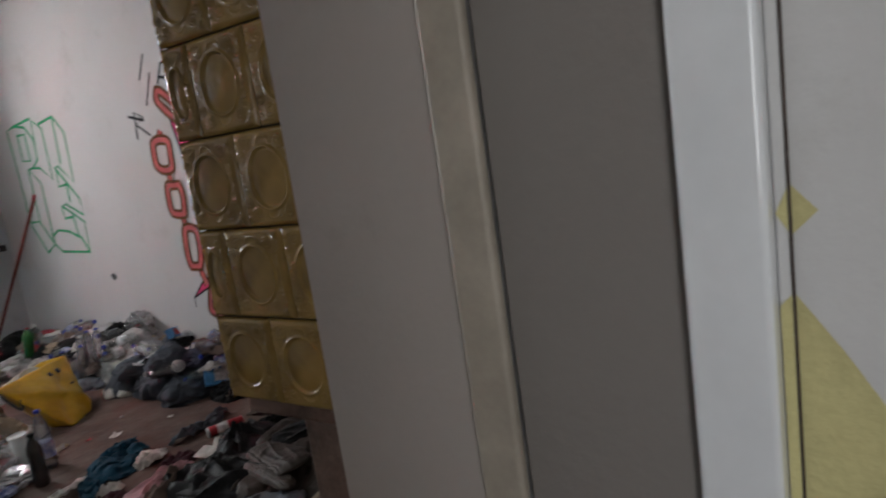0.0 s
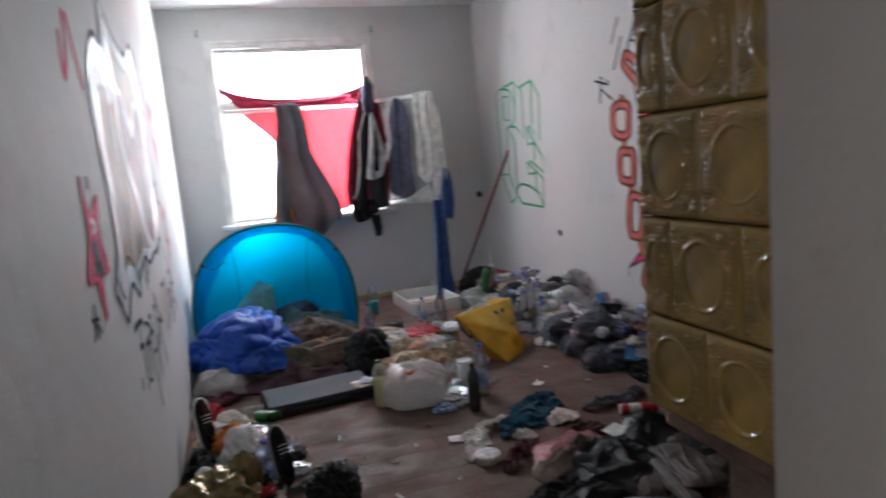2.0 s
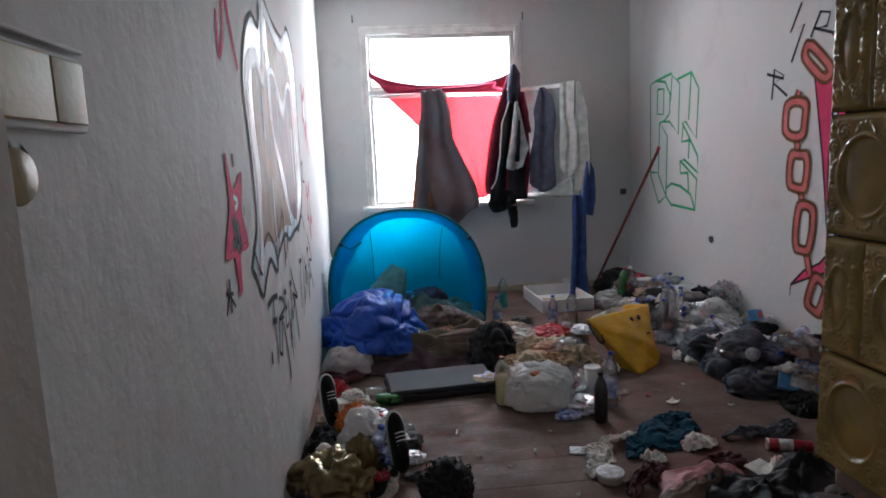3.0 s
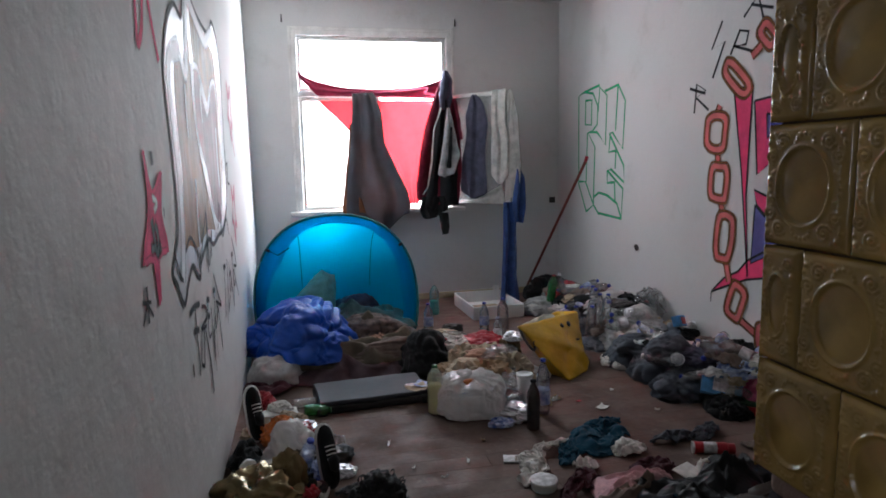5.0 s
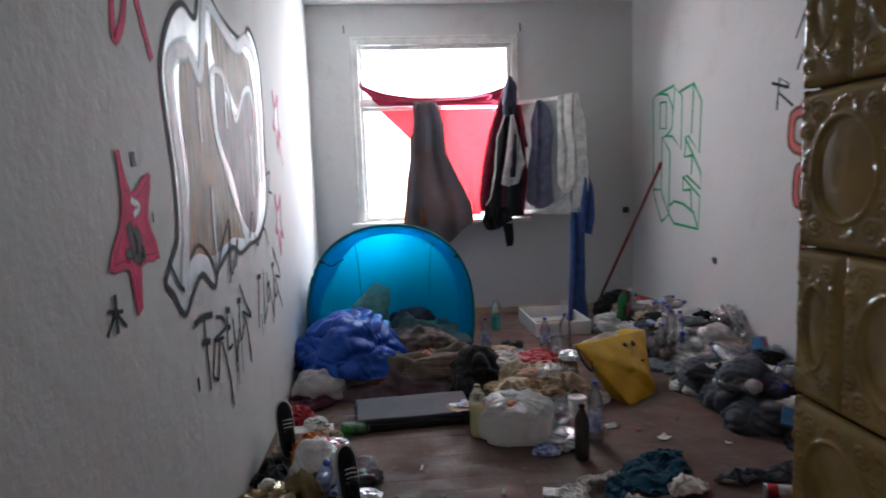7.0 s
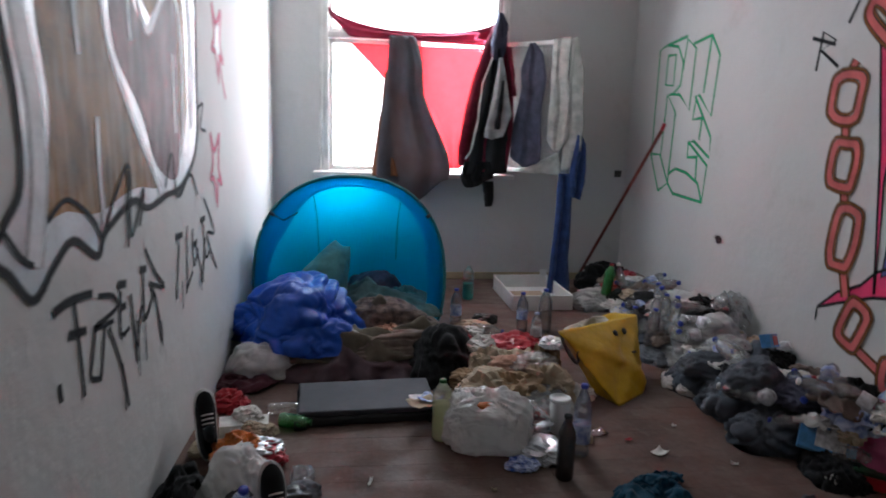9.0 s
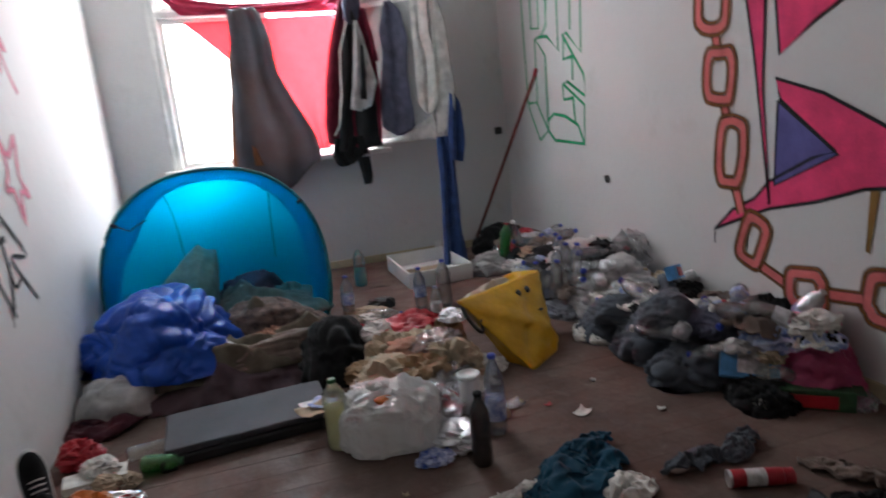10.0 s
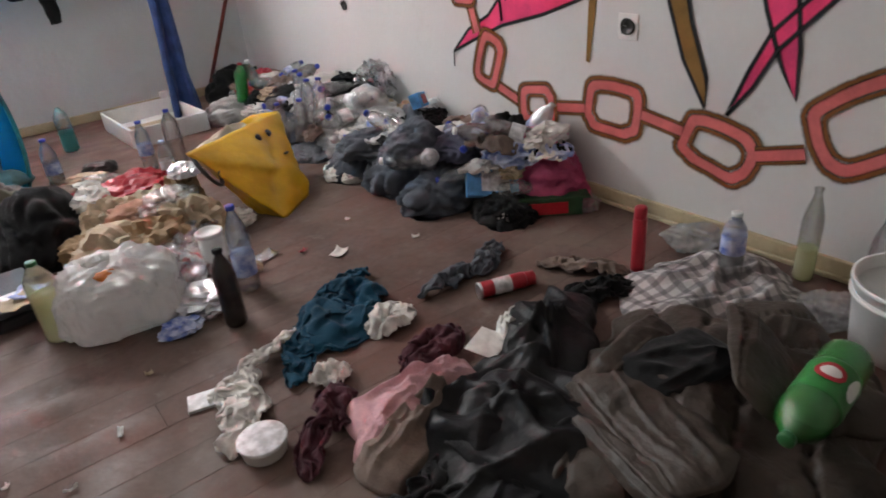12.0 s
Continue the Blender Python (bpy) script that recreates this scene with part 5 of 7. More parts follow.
# one group of strokes a letter: broad caps, thin legs that run down as drips
TAG = (([(3.04, 0.885), (3.14, 0.89), (3.265, 0.875)], [(3.107, 0.804), (3.211, 0.785)], [(3.153, 0.88), (3.163, 0.746), (3.171, 0.61)]),
       ([(3.27, 0.782), (3.236, 0.70), (3.216, 0.645), (3.286, 0.615)], [(3.333, 0.761), (3.28, 0.617)]),
       ([(3.298, 0.857), (3.40, 0.83), (3.423, 0.786), (3.258, 0.775), (3.395, 0.754)], [(3.359, 0.744), (3.434, 0.59), (3.471, 0.443)]),
       ([(3.444, 0.852), (3.511, 0.84)], [(3.462, 0.829), (3.444, 0.698), (3.515, 0.693)], [(3.458, 0.776), (3.50, 0.773)]), ([(3.543, 0.798), (3.568, 0.557)], [(3.568, 0.60), (3.637, 0.733)]),
       ([(3.636, 0.855), (3.701, 0.846)], [(3.667, 0.844), (3.655, 0.677), (3.754, 0.741)]), ([(3.696, 0.917), (3.79, 0.81), (3.88, 0.735), (3.715, 0.79)], [(3.728, 0.768), (3.78, 0.713), (3.821, 0.537)]),
       ([(4.051, 0.892), (4.144, 0.887)], [(4.096, 0.884), (4.06, 0.76), (4.032, 0.642)]), ([(4.215, 0.911), (4.19, 0.76), (4.167, 0.628)], [(4.18, 0.65), (4.268, 0.703)]), ([(4.298, 0.885), (4.289, 0.723), (4.375, 0.782)], [(4.29, 0.81), (4.36, 0.82)]),
       ([(4.333, 0.816), (4.446, 0.607)], [(4.446, 0.64), (4.50, 0.811)]), ([(4.44, 0.90), (4.52, 0.90)], [(4.48, 0.90), (4.50, 0.72), (4.58, 0.73)]), ([(4.51, 0.996), (4.70, 0.804), (4.533, 0.819), (4.717, 0.612)],))
for letter in TAG:
    for pts in letter:
        flat = abs(pts[0][1] - pts[-1][1]) < 0.05
        WL.stroke("stroke", pts, 0.036 if flat else 0.024, P_BLACK, tag, 0.004, smooth=len(pts) > 2, n=4)
for u, v0, v1 in ((3.44, 0.60, 0.44), (3.58, 0.7, 0.5), (3.65, 0.72, 0.53), (3.82, 0.62, 0.52), (4.1, 0.7, 0.58), (4.40, 0.66, 0.58)):
    WL.stroke("drip", [(u, v0), (u + 0.005, (v0 + v1) / 2), (u, v1)], 0.012, P_BLACK, tag, 0.0045)
star = thing("graffiti", pose(0, 0, 0), "pink star-shaped figure with a grey smudge", "graffiti", "small paint marks")
WL.fill("fill", [(2.534, 1.47), (2.57, 1.40), (2.605, 1.34), (2.654, 1.357), (2.71, 1.393), (2.76, 1.40), (2.715, 1.32), (2.695, 1.274), (2.76, 1.195), (2.776, 1.15), (2.636, 1.152), (2.633, 1.12), (2.62, 1.03), (2.585, 1.015), (2.566, 1.084), (2.553, 1.155), (2.432, 1.157), (2.451, 1.19), (2.523, 1.255), (2.544, 1.34)], P_PINK, star, 0.0025)
for pts in ([(2.54, 1.46), (2.605, 1.34), (2.74, 1.395), (2.70, 1.275), (2.76, 1.165), (2.63, 1.155), (2.605, 1.03)], [(2.54, 1.46), (2.55, 1.30), (2.45, 1.17), (2.56, 1.155), (2.595, 1.03)]):
    WL.stroke("edge", pts, 0.030, P_PINK, star, 0.0032, n=3)
WL.stroke("smudge", [(2.60, 1.33), (2.65, 1.31), (2.61, 1.29)], 0.03, P_WHITE, star, 0.0042)
WL.stroke("smudge", [(2.54, 1.19), (2.66, 1.18), (2.61, 1.17)], 0.05, P_GREY, star, 0.004)
WL.stroke("smudge", [(2.57, 1.27), (2.61, 1.17), (2.63, 1.22), (2.60, 1.25)], 0.06, P_GREY, star, 0.004)
for name, pts, w, p, lab in (("bug", [(2.45, 1.10), (2.45, 1.0)], 0.03, P_BLACK, "small black sprayed bug"), ("spot", [(2.64, 1.46), (2.645, 1.42)], 0.045, P_GREY, "grey sprayed spot on the wall"),
                             ("spot", [(2.75, 1.29), (2.752, 1.26)], 0.018, P_GREY, "grey sprayed spot on the wall"), ("spot", [(3.04, 0.70), (3.045, 0.65)], 0.032, P_BLACK, "black sprayed blot on the wall"),
                             ("mark", [(2.60, 1.88), (2.59, 1.75), (2.66, 1.82), (2.70, 1.96)], 0.04, P_PINK, "pink sprayed letter high on the wall"), ("mark", [(2.74, 1.96), (2.78, 1.86), (2.85, 1.74)], 0.045, P_PINK, "pink sprayed letter high on the wall"),
                             ("scorch", [(1.40, 1.47), (1.43, 1.44), (1.45, 1.46)], 0.03, P_BLACK, "black scorch mark above the switch")):
    g = thing("paint_mark", pose(0, 0, 0), lab, "graffiti", "small paint marks")
    WL.stroke(name, pts, w, p, g, 0.003)
    if name == "bug":
        for d in ((-0.055, -0.06), (0.06, -0.06), (-0.045, 0.0), (0.045, -0.015)):
            WL.stroke("leg", [(2.45, 1.055), (2.45 + d[0], 1.065 + d[1])], 0.016, P_BLACK, g, 0.0035)

for du, dv, inner in ((4.92, 1.74, P_WHITE), (4.79, 1.12, P_FAINT)):
    g = thing("paint_mark", pose(0, 0, 0), "small pink sprayed star figure, pale inside", "graffiti", "small paint marks")
    pts = [(du + x, dv + z) for x, z in ((-0.10, 0.17), (-0.02, 0.08), (0.10, 0.16), (0.05, 0.0), (0.12, -0.10), (0.03, -0.07), (0.0, -0.20), (-0.05, -0.06), (-0.13, -0.05), (-0.06, 0.03), (-0.10, 0.17))]
    if inner == P_WHITE:
        WL.fill("fill", pts[:-1], inner, g, 0.0028)
    WL.stroke("outline", pts, 0.05, P_FAINT, g, 0.0036, n=3)
WL.stroke("tail", [(4.95, 1.66), (5.01, 1.55), (5.08, 1.46)], 0.04, P_FAINT, g, 0.0036)

# ---- sprayed paint, right wall ----
gl = thing("graffiti", pose(0, 0, 0), "green outlined block letters sprayed thinly", "graffiti")
for pts in ([(6.31, 0.895), (6.487, 1.15), (6.50, 1.985), (6.37, 2.01), (6.19, 1.98), (6.09, 1.86), (6.10, 1.70), (6.20, 1.64), (6.30, 1.63), (6.32, 1.18), (6.47, 1.175)],
            [(6.335, 1.18), (6.16, 0.97), (6.31, 0.895)], [(6.16, 0.97), (6.14, 1.50), (6.29, 1.63), (6.10, 1.63), (5.93, 1.51), (5.915, 1.94), (6.055, 2.02), (6.085, 1.81)],
            [(6.345, 1.935), (6.35, 1.71), (6.22, 1.70), (6.214, 1.925), (6.345, 1.93)], [(6.37, 2.01), (6.06, 2.04)], [(5.96, 1.975), (5.71, 2.005), (5.585, 1.865), (5.615, 1.47), (5.80, 1.615), (5.86, 1.61), (5.59, 1.33)],
            [(5.59, 1.33), (5.585, 1.195), (5.82, 1.30), (5.89, 1.29), (5.60, 1.14), (5.62, 0.886), (6.04, 0.90)], [(5.714, 2.0), (5.748, 1.626)], [(5.73, 1.458), (5.864, 1.447), (5.84, 1.60)], [(5.731, 1.458), (5.745, 1.307)],
            [(5.74, 1.19), (5.885, 1.18), (5.89, 1.29)], [(5.75, 1.19), (5.735, 1.03)], [(6.16, 1.04), (6.05, 1.087), (5.88, 1.07), (5.70, 1.01), (5.62, 0.886)], [(6.16, 0.97), (6.04, 0.89)]):
    WR.stroke("stroke", pts, 0.030, P_GREEN, gl, 0.003, smooth=False)
rn = thing("graffiti", pose(0, 0, 0), "thin black marker tags above the chain", "graffiti")
for pts in ([(4.35, 2.24), (4.45, 2.08), (4.32, 2.11), (4.43, 1.90)], [(4.26, 2.02), (4.18, 2.15), (4.10, 2.13), (4.12, 2.06), (4.24, 2.07), (4.03, 2.0)], [(4.68, 1.86), (4.50, 1.81)], [(4.62, 1.69), (4.60, 1.88), (4.50, 1.83), (4.60, 1.79), (4.46, 1.70)], [(4.15, 2.22), (4.03, 2.32), (3.95, 2.10)], [(4.09, 2.28), (3.90, 2.22)]):
    WR.stroke("stroke", pts, 0.026, P_BLACK, rn, 0.003, smooth=False)

mural = thing("mural", pose(0, 0, 0), "large pink and purple sprayed letters with black outlines", "mural")
shapes = [("pink", [(4.36, 0.51), (4.24, 0.62), (4.10, 0.69), (4.02, 0.77), (3.80, 0.88), (3.69, 0.91), (3.96, 1.11), (3.99, 1.20), (3.75, 1.13), (3.52, 1.02), (3.35, 0.93), (3.22, 0.82), (3.38, 0.80), (3.56, 0.78), (3.77, 0.71), (4.02, 0.65), (4.22, 0.57)], P_PINK),
          ("pink", [(4.21, 1.80), (4.11, 1.30), (4.015, 0.67), (4.06, 1.16), (4.04, 1.82)], P_PINK), ("pink", [(4.02, 1.72), (3.97, 1.29), (3.80, 1.40), (3.55, 1.52), (3.30, 1.62), (3.30, 1.78)], P_PINK),
          ("purple", [(3.975, 1.11), (3.68, 0.90), (3.99, 0.755)], P_PURPLE), ("purple", [(3.36, 0.97), (3.24, 0.86), (3.20, 1.02), (3.28, 1.18)], P_PURPLE), ("purple", [(3.91, 1.64), (3.90, 1.50), (3.74, 1.60)], P_PURPLE),
          ("pink", [(2.95, 1.35), (2.93, 0.95), (2.87, 0.77), (2.81, 0.63), (2.745, 0.52), (2.755, 0.66), (2.78, 0.80), (2.81, 0.94), (2.80, 1.3)], P_PINK), ("pink", [(2.955, 0.44), (2.90, 0.59), (2.845, 0.71), (2.66, 0.90), (2.52, 1.02), (2.52, 0.94), (2.68, 0.81), (2.82, 0.66), (2.88, 0.54)], P_PINK),
          ("brown", [(3.27, 1.10), (3.24, 0.94), (3.20, 0.78), (3.13, 0.60), (3.035, 0.45), (3.04, 0.55), (3.11, 0.72), (3.15, 0.87), (3.17, 1.05)], P_BROWN), ("pink", [(3.12, 1.04), (3.10, 0.95), (3.085, 0.86), (3.075, 0.95), (3.07, 1.04)], P_PINK)]
for n, pts, p in shapes:
    WR.fill(n, pts, p, mural, 0.0022 if n == "pink" else 0.0030)
    WR.stroke("outline", [*pts, pts[0]], 0.020, P_BLACK, mural, 0.0044 if p != P_BROWN else 0.0050, n=2, smooth=False)
WR.fill("brown", [(3.54, 0.78), (3.548, 0.55), (3.53, 0.545), (3.50, 0.79)], P_BROWN, mural, 0.0022)
WR.stroke("drip", [(4.36, 0.51), (4.362, 0.44)], 0.012, P_BLACK, mural, 0.004)

chain = thing("mural", pose(0, 0, 0), "sprayed chain of salmon links with rusty brown outlines", "mural")


def link(cu, cv, hw, hh, turn, band=0.052):
    """A rounded oblong ring of paint with a brown edge inside and out."""
    def ring(k):
        pts = []
        for i in range(20):
            a = 2 * math.pi * i / 20
            c, s = math.cos(a), math.sin(a)
            x, y = (hw - k) * math.copysign(abs(c) ** 0.55, c), (hh - k) * math.copysign(abs(s) ** 0.55, s)
            t = radians(turn)
            j = 1 + 0.11 * noise.noise(Vector((c * 2 + cu * 7, s * 2, cv * 5)))
            pts.append((cu + j * (x * math.cos(t) - y * math.sin(t)), cv + j * (x * math.sin(t) + y * math.cos(t))))
        return pts
    WR.stroke("link", ring(band / 2 + 0.004), band, P_SALMON, chain, 0.0052, True, n=2)
    WR.stroke("edge", ring(0.004), 0.030, P_RUST, chain, 0.0058, True, n=2)
    WR.stroke("edge", ring(band + 0.006), 0.028, P_RUST, chain, 0.0058, True, n=2)


def joint(a, b, w=0.052):
    WR.stroke("connector", [a, ((a[0] + b[0]) / 2, (a[1] + b[1]) / 2), b], w, P_SALMON, chain, 0.0062, n=3)
    d = Vector((b[0] - a[0], b[1] - a[1], 0)).normalized()
    q = Vector((-d.y, d.x, 0)) * w * 0.48
    for s in (1, -1):
        WR.stroke("edge", [(a[0] + s * q.x, a[1] + s * q.y), (b[0] + s * q.x, b[1] + s * q.y)], 0.020, P_RUST, chain, 0.0068, n=3)


for l in ((4.19, 1.87, 0.075, 0.165, -50), (4.37, 1.55, 0.125, 0.135, 6), (4.325, 1.23, 0.115, 0.135, 4), (4.25, 0.885, 0.105, 0.17, 5), (4.115, 0.49, 0.095, 0.135, 22), (3.81, 0.335, 0.115, 0.10, -4), (3.415, 0.385, 0.145, 0.118, 4), (2.975, 0.32, 0.15, 0.105, 14), (2.545, 0.475, 0.165, 0.135, -32), (3.93, 2.08, 0.07, 0.10, -45)):
    link(*l)
for a, b in (((4.34, 1.72), (4.36, 1.68)), ((4.35, 1.44), (4.34, 1.36)), ((4.29, 1.10), (4.28, 1.05)), ((4.22, 0.73), (4.18, 0.61)), ((4.07, 0.39), (3.91, 0.335)), ((3.70, 0.345), (3.55, 0.365)), ((3.28, 0.385), (3.11, 0.355)), ((2.84, 0.325), (2.69, 0.365)), ((4.06, 1.98), (3.98, 2.03))):
    joint(a, b)

# ---- loose things: makers ----
def bottle(m, h=0.30, r=0.042, body="pet", cap="blue", label=None, drink=None, level=0.5, dent=0.0, seed=1, text="clear plastic bottle", neck=0.27, group="bottles on the floor", lab_z=(0.32, 0.55)):
    b = thing("bottle", m, text, "bottle", group)
    s = h * (1 - neck)
    prof = [(0.0, 0.004), (r * 0.75, 0.0), (r * 0.98, h * 0.03), (r, h * 0.08), (r, s * 0.45), (r * 0.95, s * 0.5), (r, s * 0.55), (r, s), (r * 0.88, s + h * neck * 0.28), (r * 0.55, s + h * neck * 0.58), (r * 0.33, s + h * neck * 0.78), (0.0135, h * 0.955), (0.0135, h * 0.97)]
    part("body", lathe(prof, 20, dent, seed), M[body], b)
    if cap:
        part("cap", lathe([(0.0155, h * 0.95), (0.016, h * 0.955), (0.016, h * 0.995), (0.0145, h), (0, h)], 16), M[cap], b, "", True)
    if label:
        part("label", lathe([(r * 1.012, h * lab_z[0]), (r * 1.014, h * lab_z[0] + .004), (r * 1.014, h * lab_z[1] - .004), (r * 1.012, h * lab_z[1])], 24, dent, seed), M[label], b)
    if drink:
        t = level * h
        pr = [(0.0, 0.006)] + [(rr * 0.93, zz + 0.003) for rr, zz in prof[1:] if zz < t - 0.004]
        part("drink", lathe([*pr, (pr[-1][0], t), (0, t)], 18, dent, seed), M[drink], b)
    return b


def can(m, h=0.155, r=0.026, body="red", text="red and white spray can lying on the floor", cat="can", group="", band=None):
    c = thing("can", m, text, cat, group)
    tin = part("body", lathe([(r * 0.85, 0), (r, 0.005), (r, h * 0.80), (r * 0.9, h * 0.83)], 22), M[body], c)
    part("lid", lathe([(r * 0.9, h * 0.83), (r * 0.92, h * 0.84), (r * 0.92, h * 0.985), (r * 0.7, h), (0, h)], 22), M["red"], c)
    if band:
        part("label", lathe([(r * 1.012, h * 0.25), (r * 1.015, h * 0.26), (r * 1.015, h * 0.55), (r * 1.012, h * 0.56)], 22), M[band], tin, "pale printed band")
    part("rim", lathe([(r * 0.9, -0.001), (r * 1.02, 0.0), (r * 1.02, 0.006), (r, 0.008)], 22), M["foil"], tin)
    return c


def rag(x, y, rx, ry, h, seed, mt, label, turn=0, z=0.0, name="garment", cat="clothes", fold=1.0, freq=5.5, group="clothes on the floor", ragged=0.25, n=44):
    return solo(name, heap(rx, ry, h, seed, n, fold, freq, ragged), M[mt], pose(x, y, z, 0, 0, turn), label, cat, group)


STIFF = ("paper", "kraft", "tan_paper", "foil", "film", "orange", "red", "label_blue")


def wad(x, y, r, seed, mt, label, z=0.0, squash=0.6, name="wrapper", cat="litter", group="crumpled wrappers", sub=4, crumple=0.42, sx=1.0, turn=0):
    """Crumpled paper and foil keep hard facets, cloth and soft film stay smooth."""
    stiff = mt in STIFF
    return solo(name, blob(r * sx, r, r * squash, seed, sub, 0.50 if stiff else crumple, 2.5 if stiff else 2.6), M[mt], pose(x, y, z, 0, 0, turn), label, cat, group, not stiff)


def scrap(x, y, w, d, mt, label, turn=0, z=0.0015, seed=1, curl=0.01):
    """A thin scrap of paper or film with curled corners."""
    bm = bmesh.new()
    g = [[bm.verts.new((w * (i / 5 - .5) * (1 + .12 * noise.noise(Vector((i, j, seed)))), d * (j / 5 - .5), 0.001 + curl * (abs(i / 5 - .5) + abs(j / 5 - .5)) ** 2 * (1 + noise.noise(Vector((i * .7, j * .7, seed * 3)))))) for i in range(6)] for j in range(6)]
    for a, b in zip(g, g[1:]):
        for i in range(5):
            bm.faces.new((a[i], a[i + 1], b[i + 1], b[i]))
    return thick(solo("paper_scrap", bm, M[mt], pose(x, y, z, 0, 0, turn), label, "litter", "scraps on the floor"), 0.001)


def carton(m, w, d, h, body, label, band="label_white"):
    c = thing("carton", m, label, "carton", "cartons in the rubbish")
    bm = box(-w / 2, w / 2, -d / 2, d / 2, 0, h, 0.004)
    bmesh.ops.subdivide_edges(bm, edges=bm.edges[:], cuts=2, use_grid_fill=True)
    for v in bm.verts:
        v.co += 0.006 * Vector((noise.noise(v.co * 12), noise.noise(v.co * 12 + Vector((4, 0, 0))), 0))
    shellc = part("body", bm, M[body], c, smooth=False)
    part("print", box(-w * 0.22, w * 0.30, -d * 0.53 - .003, -d * 0.53, h * .15, h * .8), M[band], shellc, "pale printed field", smooth=False)
    part("flap", box(w / 2 - .006, w / 2 + .03, -d / 2, d / 2, h * .9, h * .915), M[body], shellc, smooth=False)
    return c


def shoe(m, upper, sole, label):
    s = thing("shoe", m, label, "shoe", "shoes by the wall")
    bm = bmesh.new()
    bmesh.ops.create_icosphere(bm, subdivisions=4, radius=1)
    for v in bm.verts:
        x, y, z = v.co
        l = 0.14 * x
        w = 0.047 * (1 - 0.18 * math.cos(x * 2.2)) * (1 + 0.10 * x)
        top = 0.055 + 0.055 * max(0, -x) ** 0.7 if x < 0.2 else 0.055 - 0.02 * (x - .2)
        zz = 0.022 + (top * z if z > 0 else 0.006 * z)
        if x < -0.15 and z > 0.75 and abs(y) < 0.5:
            zz -= 0.045
        v.co = Vector((l, w * y, zz))
    part("upper", bm, M[upper], s)
    bm = bmesh.new()
    n = 28
    lo, hi = [], []
    for i in range(n):
        a = 2 * math.pi * i / n
        x = math.cos(a)
        w = 0.050 * (1 - 0.18 * math.cos(x * 2.2)) * (1 + 0.10 * x)
        lo.append(bm.verts.new((0.145 * x, w * math.sin(a), 0.0)))
        hi.append(bm.verts.new((0.148 * x, w * 1.04 * math.sin(a), 0.026)))
    for i in range(n):
        bm.faces.new((lo[i], lo[(i + 1) % n], hi[(i + 1) % n], hi[i]))
    bm.faces.new(lo[::-1])
    bm.faces.new(hi)
    part("sole", bm, M[sole], s)
    part("tongue", blob(0.035, 0.022, 0.03, 4, 3, 0.1), M[upper], s).location = (-0.02, 0, 0.07)
    for k in range(4):
        part("lace", tube([(0.0 + .017 * k, -0.022, 0.076 - .004 * k), (0.004 + .017 * k, 0, 0.084 - .004 * k), (0.0 + .017 * k, 0.022, 0.076 - .004 * k)], 0.0028, 6), M["white_cloth" if upper == "black" else "black"], s)
    return s


def garment(m, label, cat, pieces, group="clothes on the floor"):
    """A garment in a heap, each piece of it a mesh: (name, x, y, z, turn, rx, ry, h, seed, material, n)."""
    g = thing("garment", m, label, cat, group)
    for nm, x, y, z, turn, rx, ry, h, seed, mt, n in pieces:
        part(nm, heap(rx, ry, h, seed, n, 1.0), M[mt], g).matrix_basis = pose(x, y, z, 0, 0, turn)
    return g


# ---- middle of the room ----
bottle(pose(1.092, 4.04, 0), 0.28, 0.045, "pet", "green", None, "yellow_drink", 0.60, text="clear bottle half full of cloudy yellow drink", neck=0.26)
white_bag = thing("carrier_bag", pose(1.29, 3.99, 0, 0, 0, -12), "white plastic carrier bag full of rubbish, knotted", "bag")
film_bag = part("bag", full_bag(0.175, 0.14, 0.20, 4.2), M["milk_bag"], white_bag)
part("print", blob(0.040, 0.018, 0.006, 6, 3, 0.3), M["orange"], film_bag, "orange print showing through").matrix_basis = pose(-0.01, -0.066, 0.204, 30, 0, 0)
part("print", blob(0.030, 0.010, 0.005, 8, 3, 0.3), M["red"], film_bag, "red print on the film").matrix_basis = pose(0.03, -0.105, 0.182, 48, 0, 0)
part("knot", full_bag(0.045, 0.03, 0.05, 1.7), M["milk_bag"], film_bag).location = (-0.04, 0.02, 0.185)
wad(1.40, 3.78, 0.045, 3, "label_blue", "small dark blue wrapper on the floor", squash=0.5, sx=1.3)
wad(1.50, 3.86, 0.085, 5, "foil", "crumpled silver crisp packet", squash=0.5, sx=1.1, turn=-30)
wad(1.45, 4.05, 0.11, 7, "film", "grey plastic film bag, crumpled", squash=0.8, sub=4)
bottle(pose(1.545, 3.69, 0), 0.272, 0.036, "darkglass", "black", None, None, text="dark brown glass beer bottle standing on the floor", neck=0.34)
cup = thing("paper_cup", pose(1.635, 4.08, 0), "white paper cup with a plastic lid", "cup")
part("cup", lathe([(0.034, 0), (0.036, 0.003), (0.047, 0.155), (0.0, 0.156)], 24), M["white"], cup)
part("lid", lathe([(0.049, 0.153), (0.050, 0.156), (0.050, 0.165), (0.042, 0.170), (0.04, 0.163), (0, 0.163)], 24), M["white"], cup)
bottle(pose(1.668, 3.87, 0), 0.32, 0.038, "pet", "blue", "label_blue", None, text="clear spirits bottle with a blue label", neck=0.34, lab_z=(0.20, 0.46))
solo("ball", lathe([(0, 0), (.018, .003), (.034, .018), (.040, .040), (.034, .062), (.018, .077), (0, .08)], 18, 0.06), M["red"], pose(1.565, 4.14, 0), "small red rubber ball in the litter", "ball")
scrap(1.02, 4.20, 0.13, 0.10, "tan_paper", "torn printed packet on the mat", 20, 0.09, 3, 0.02)
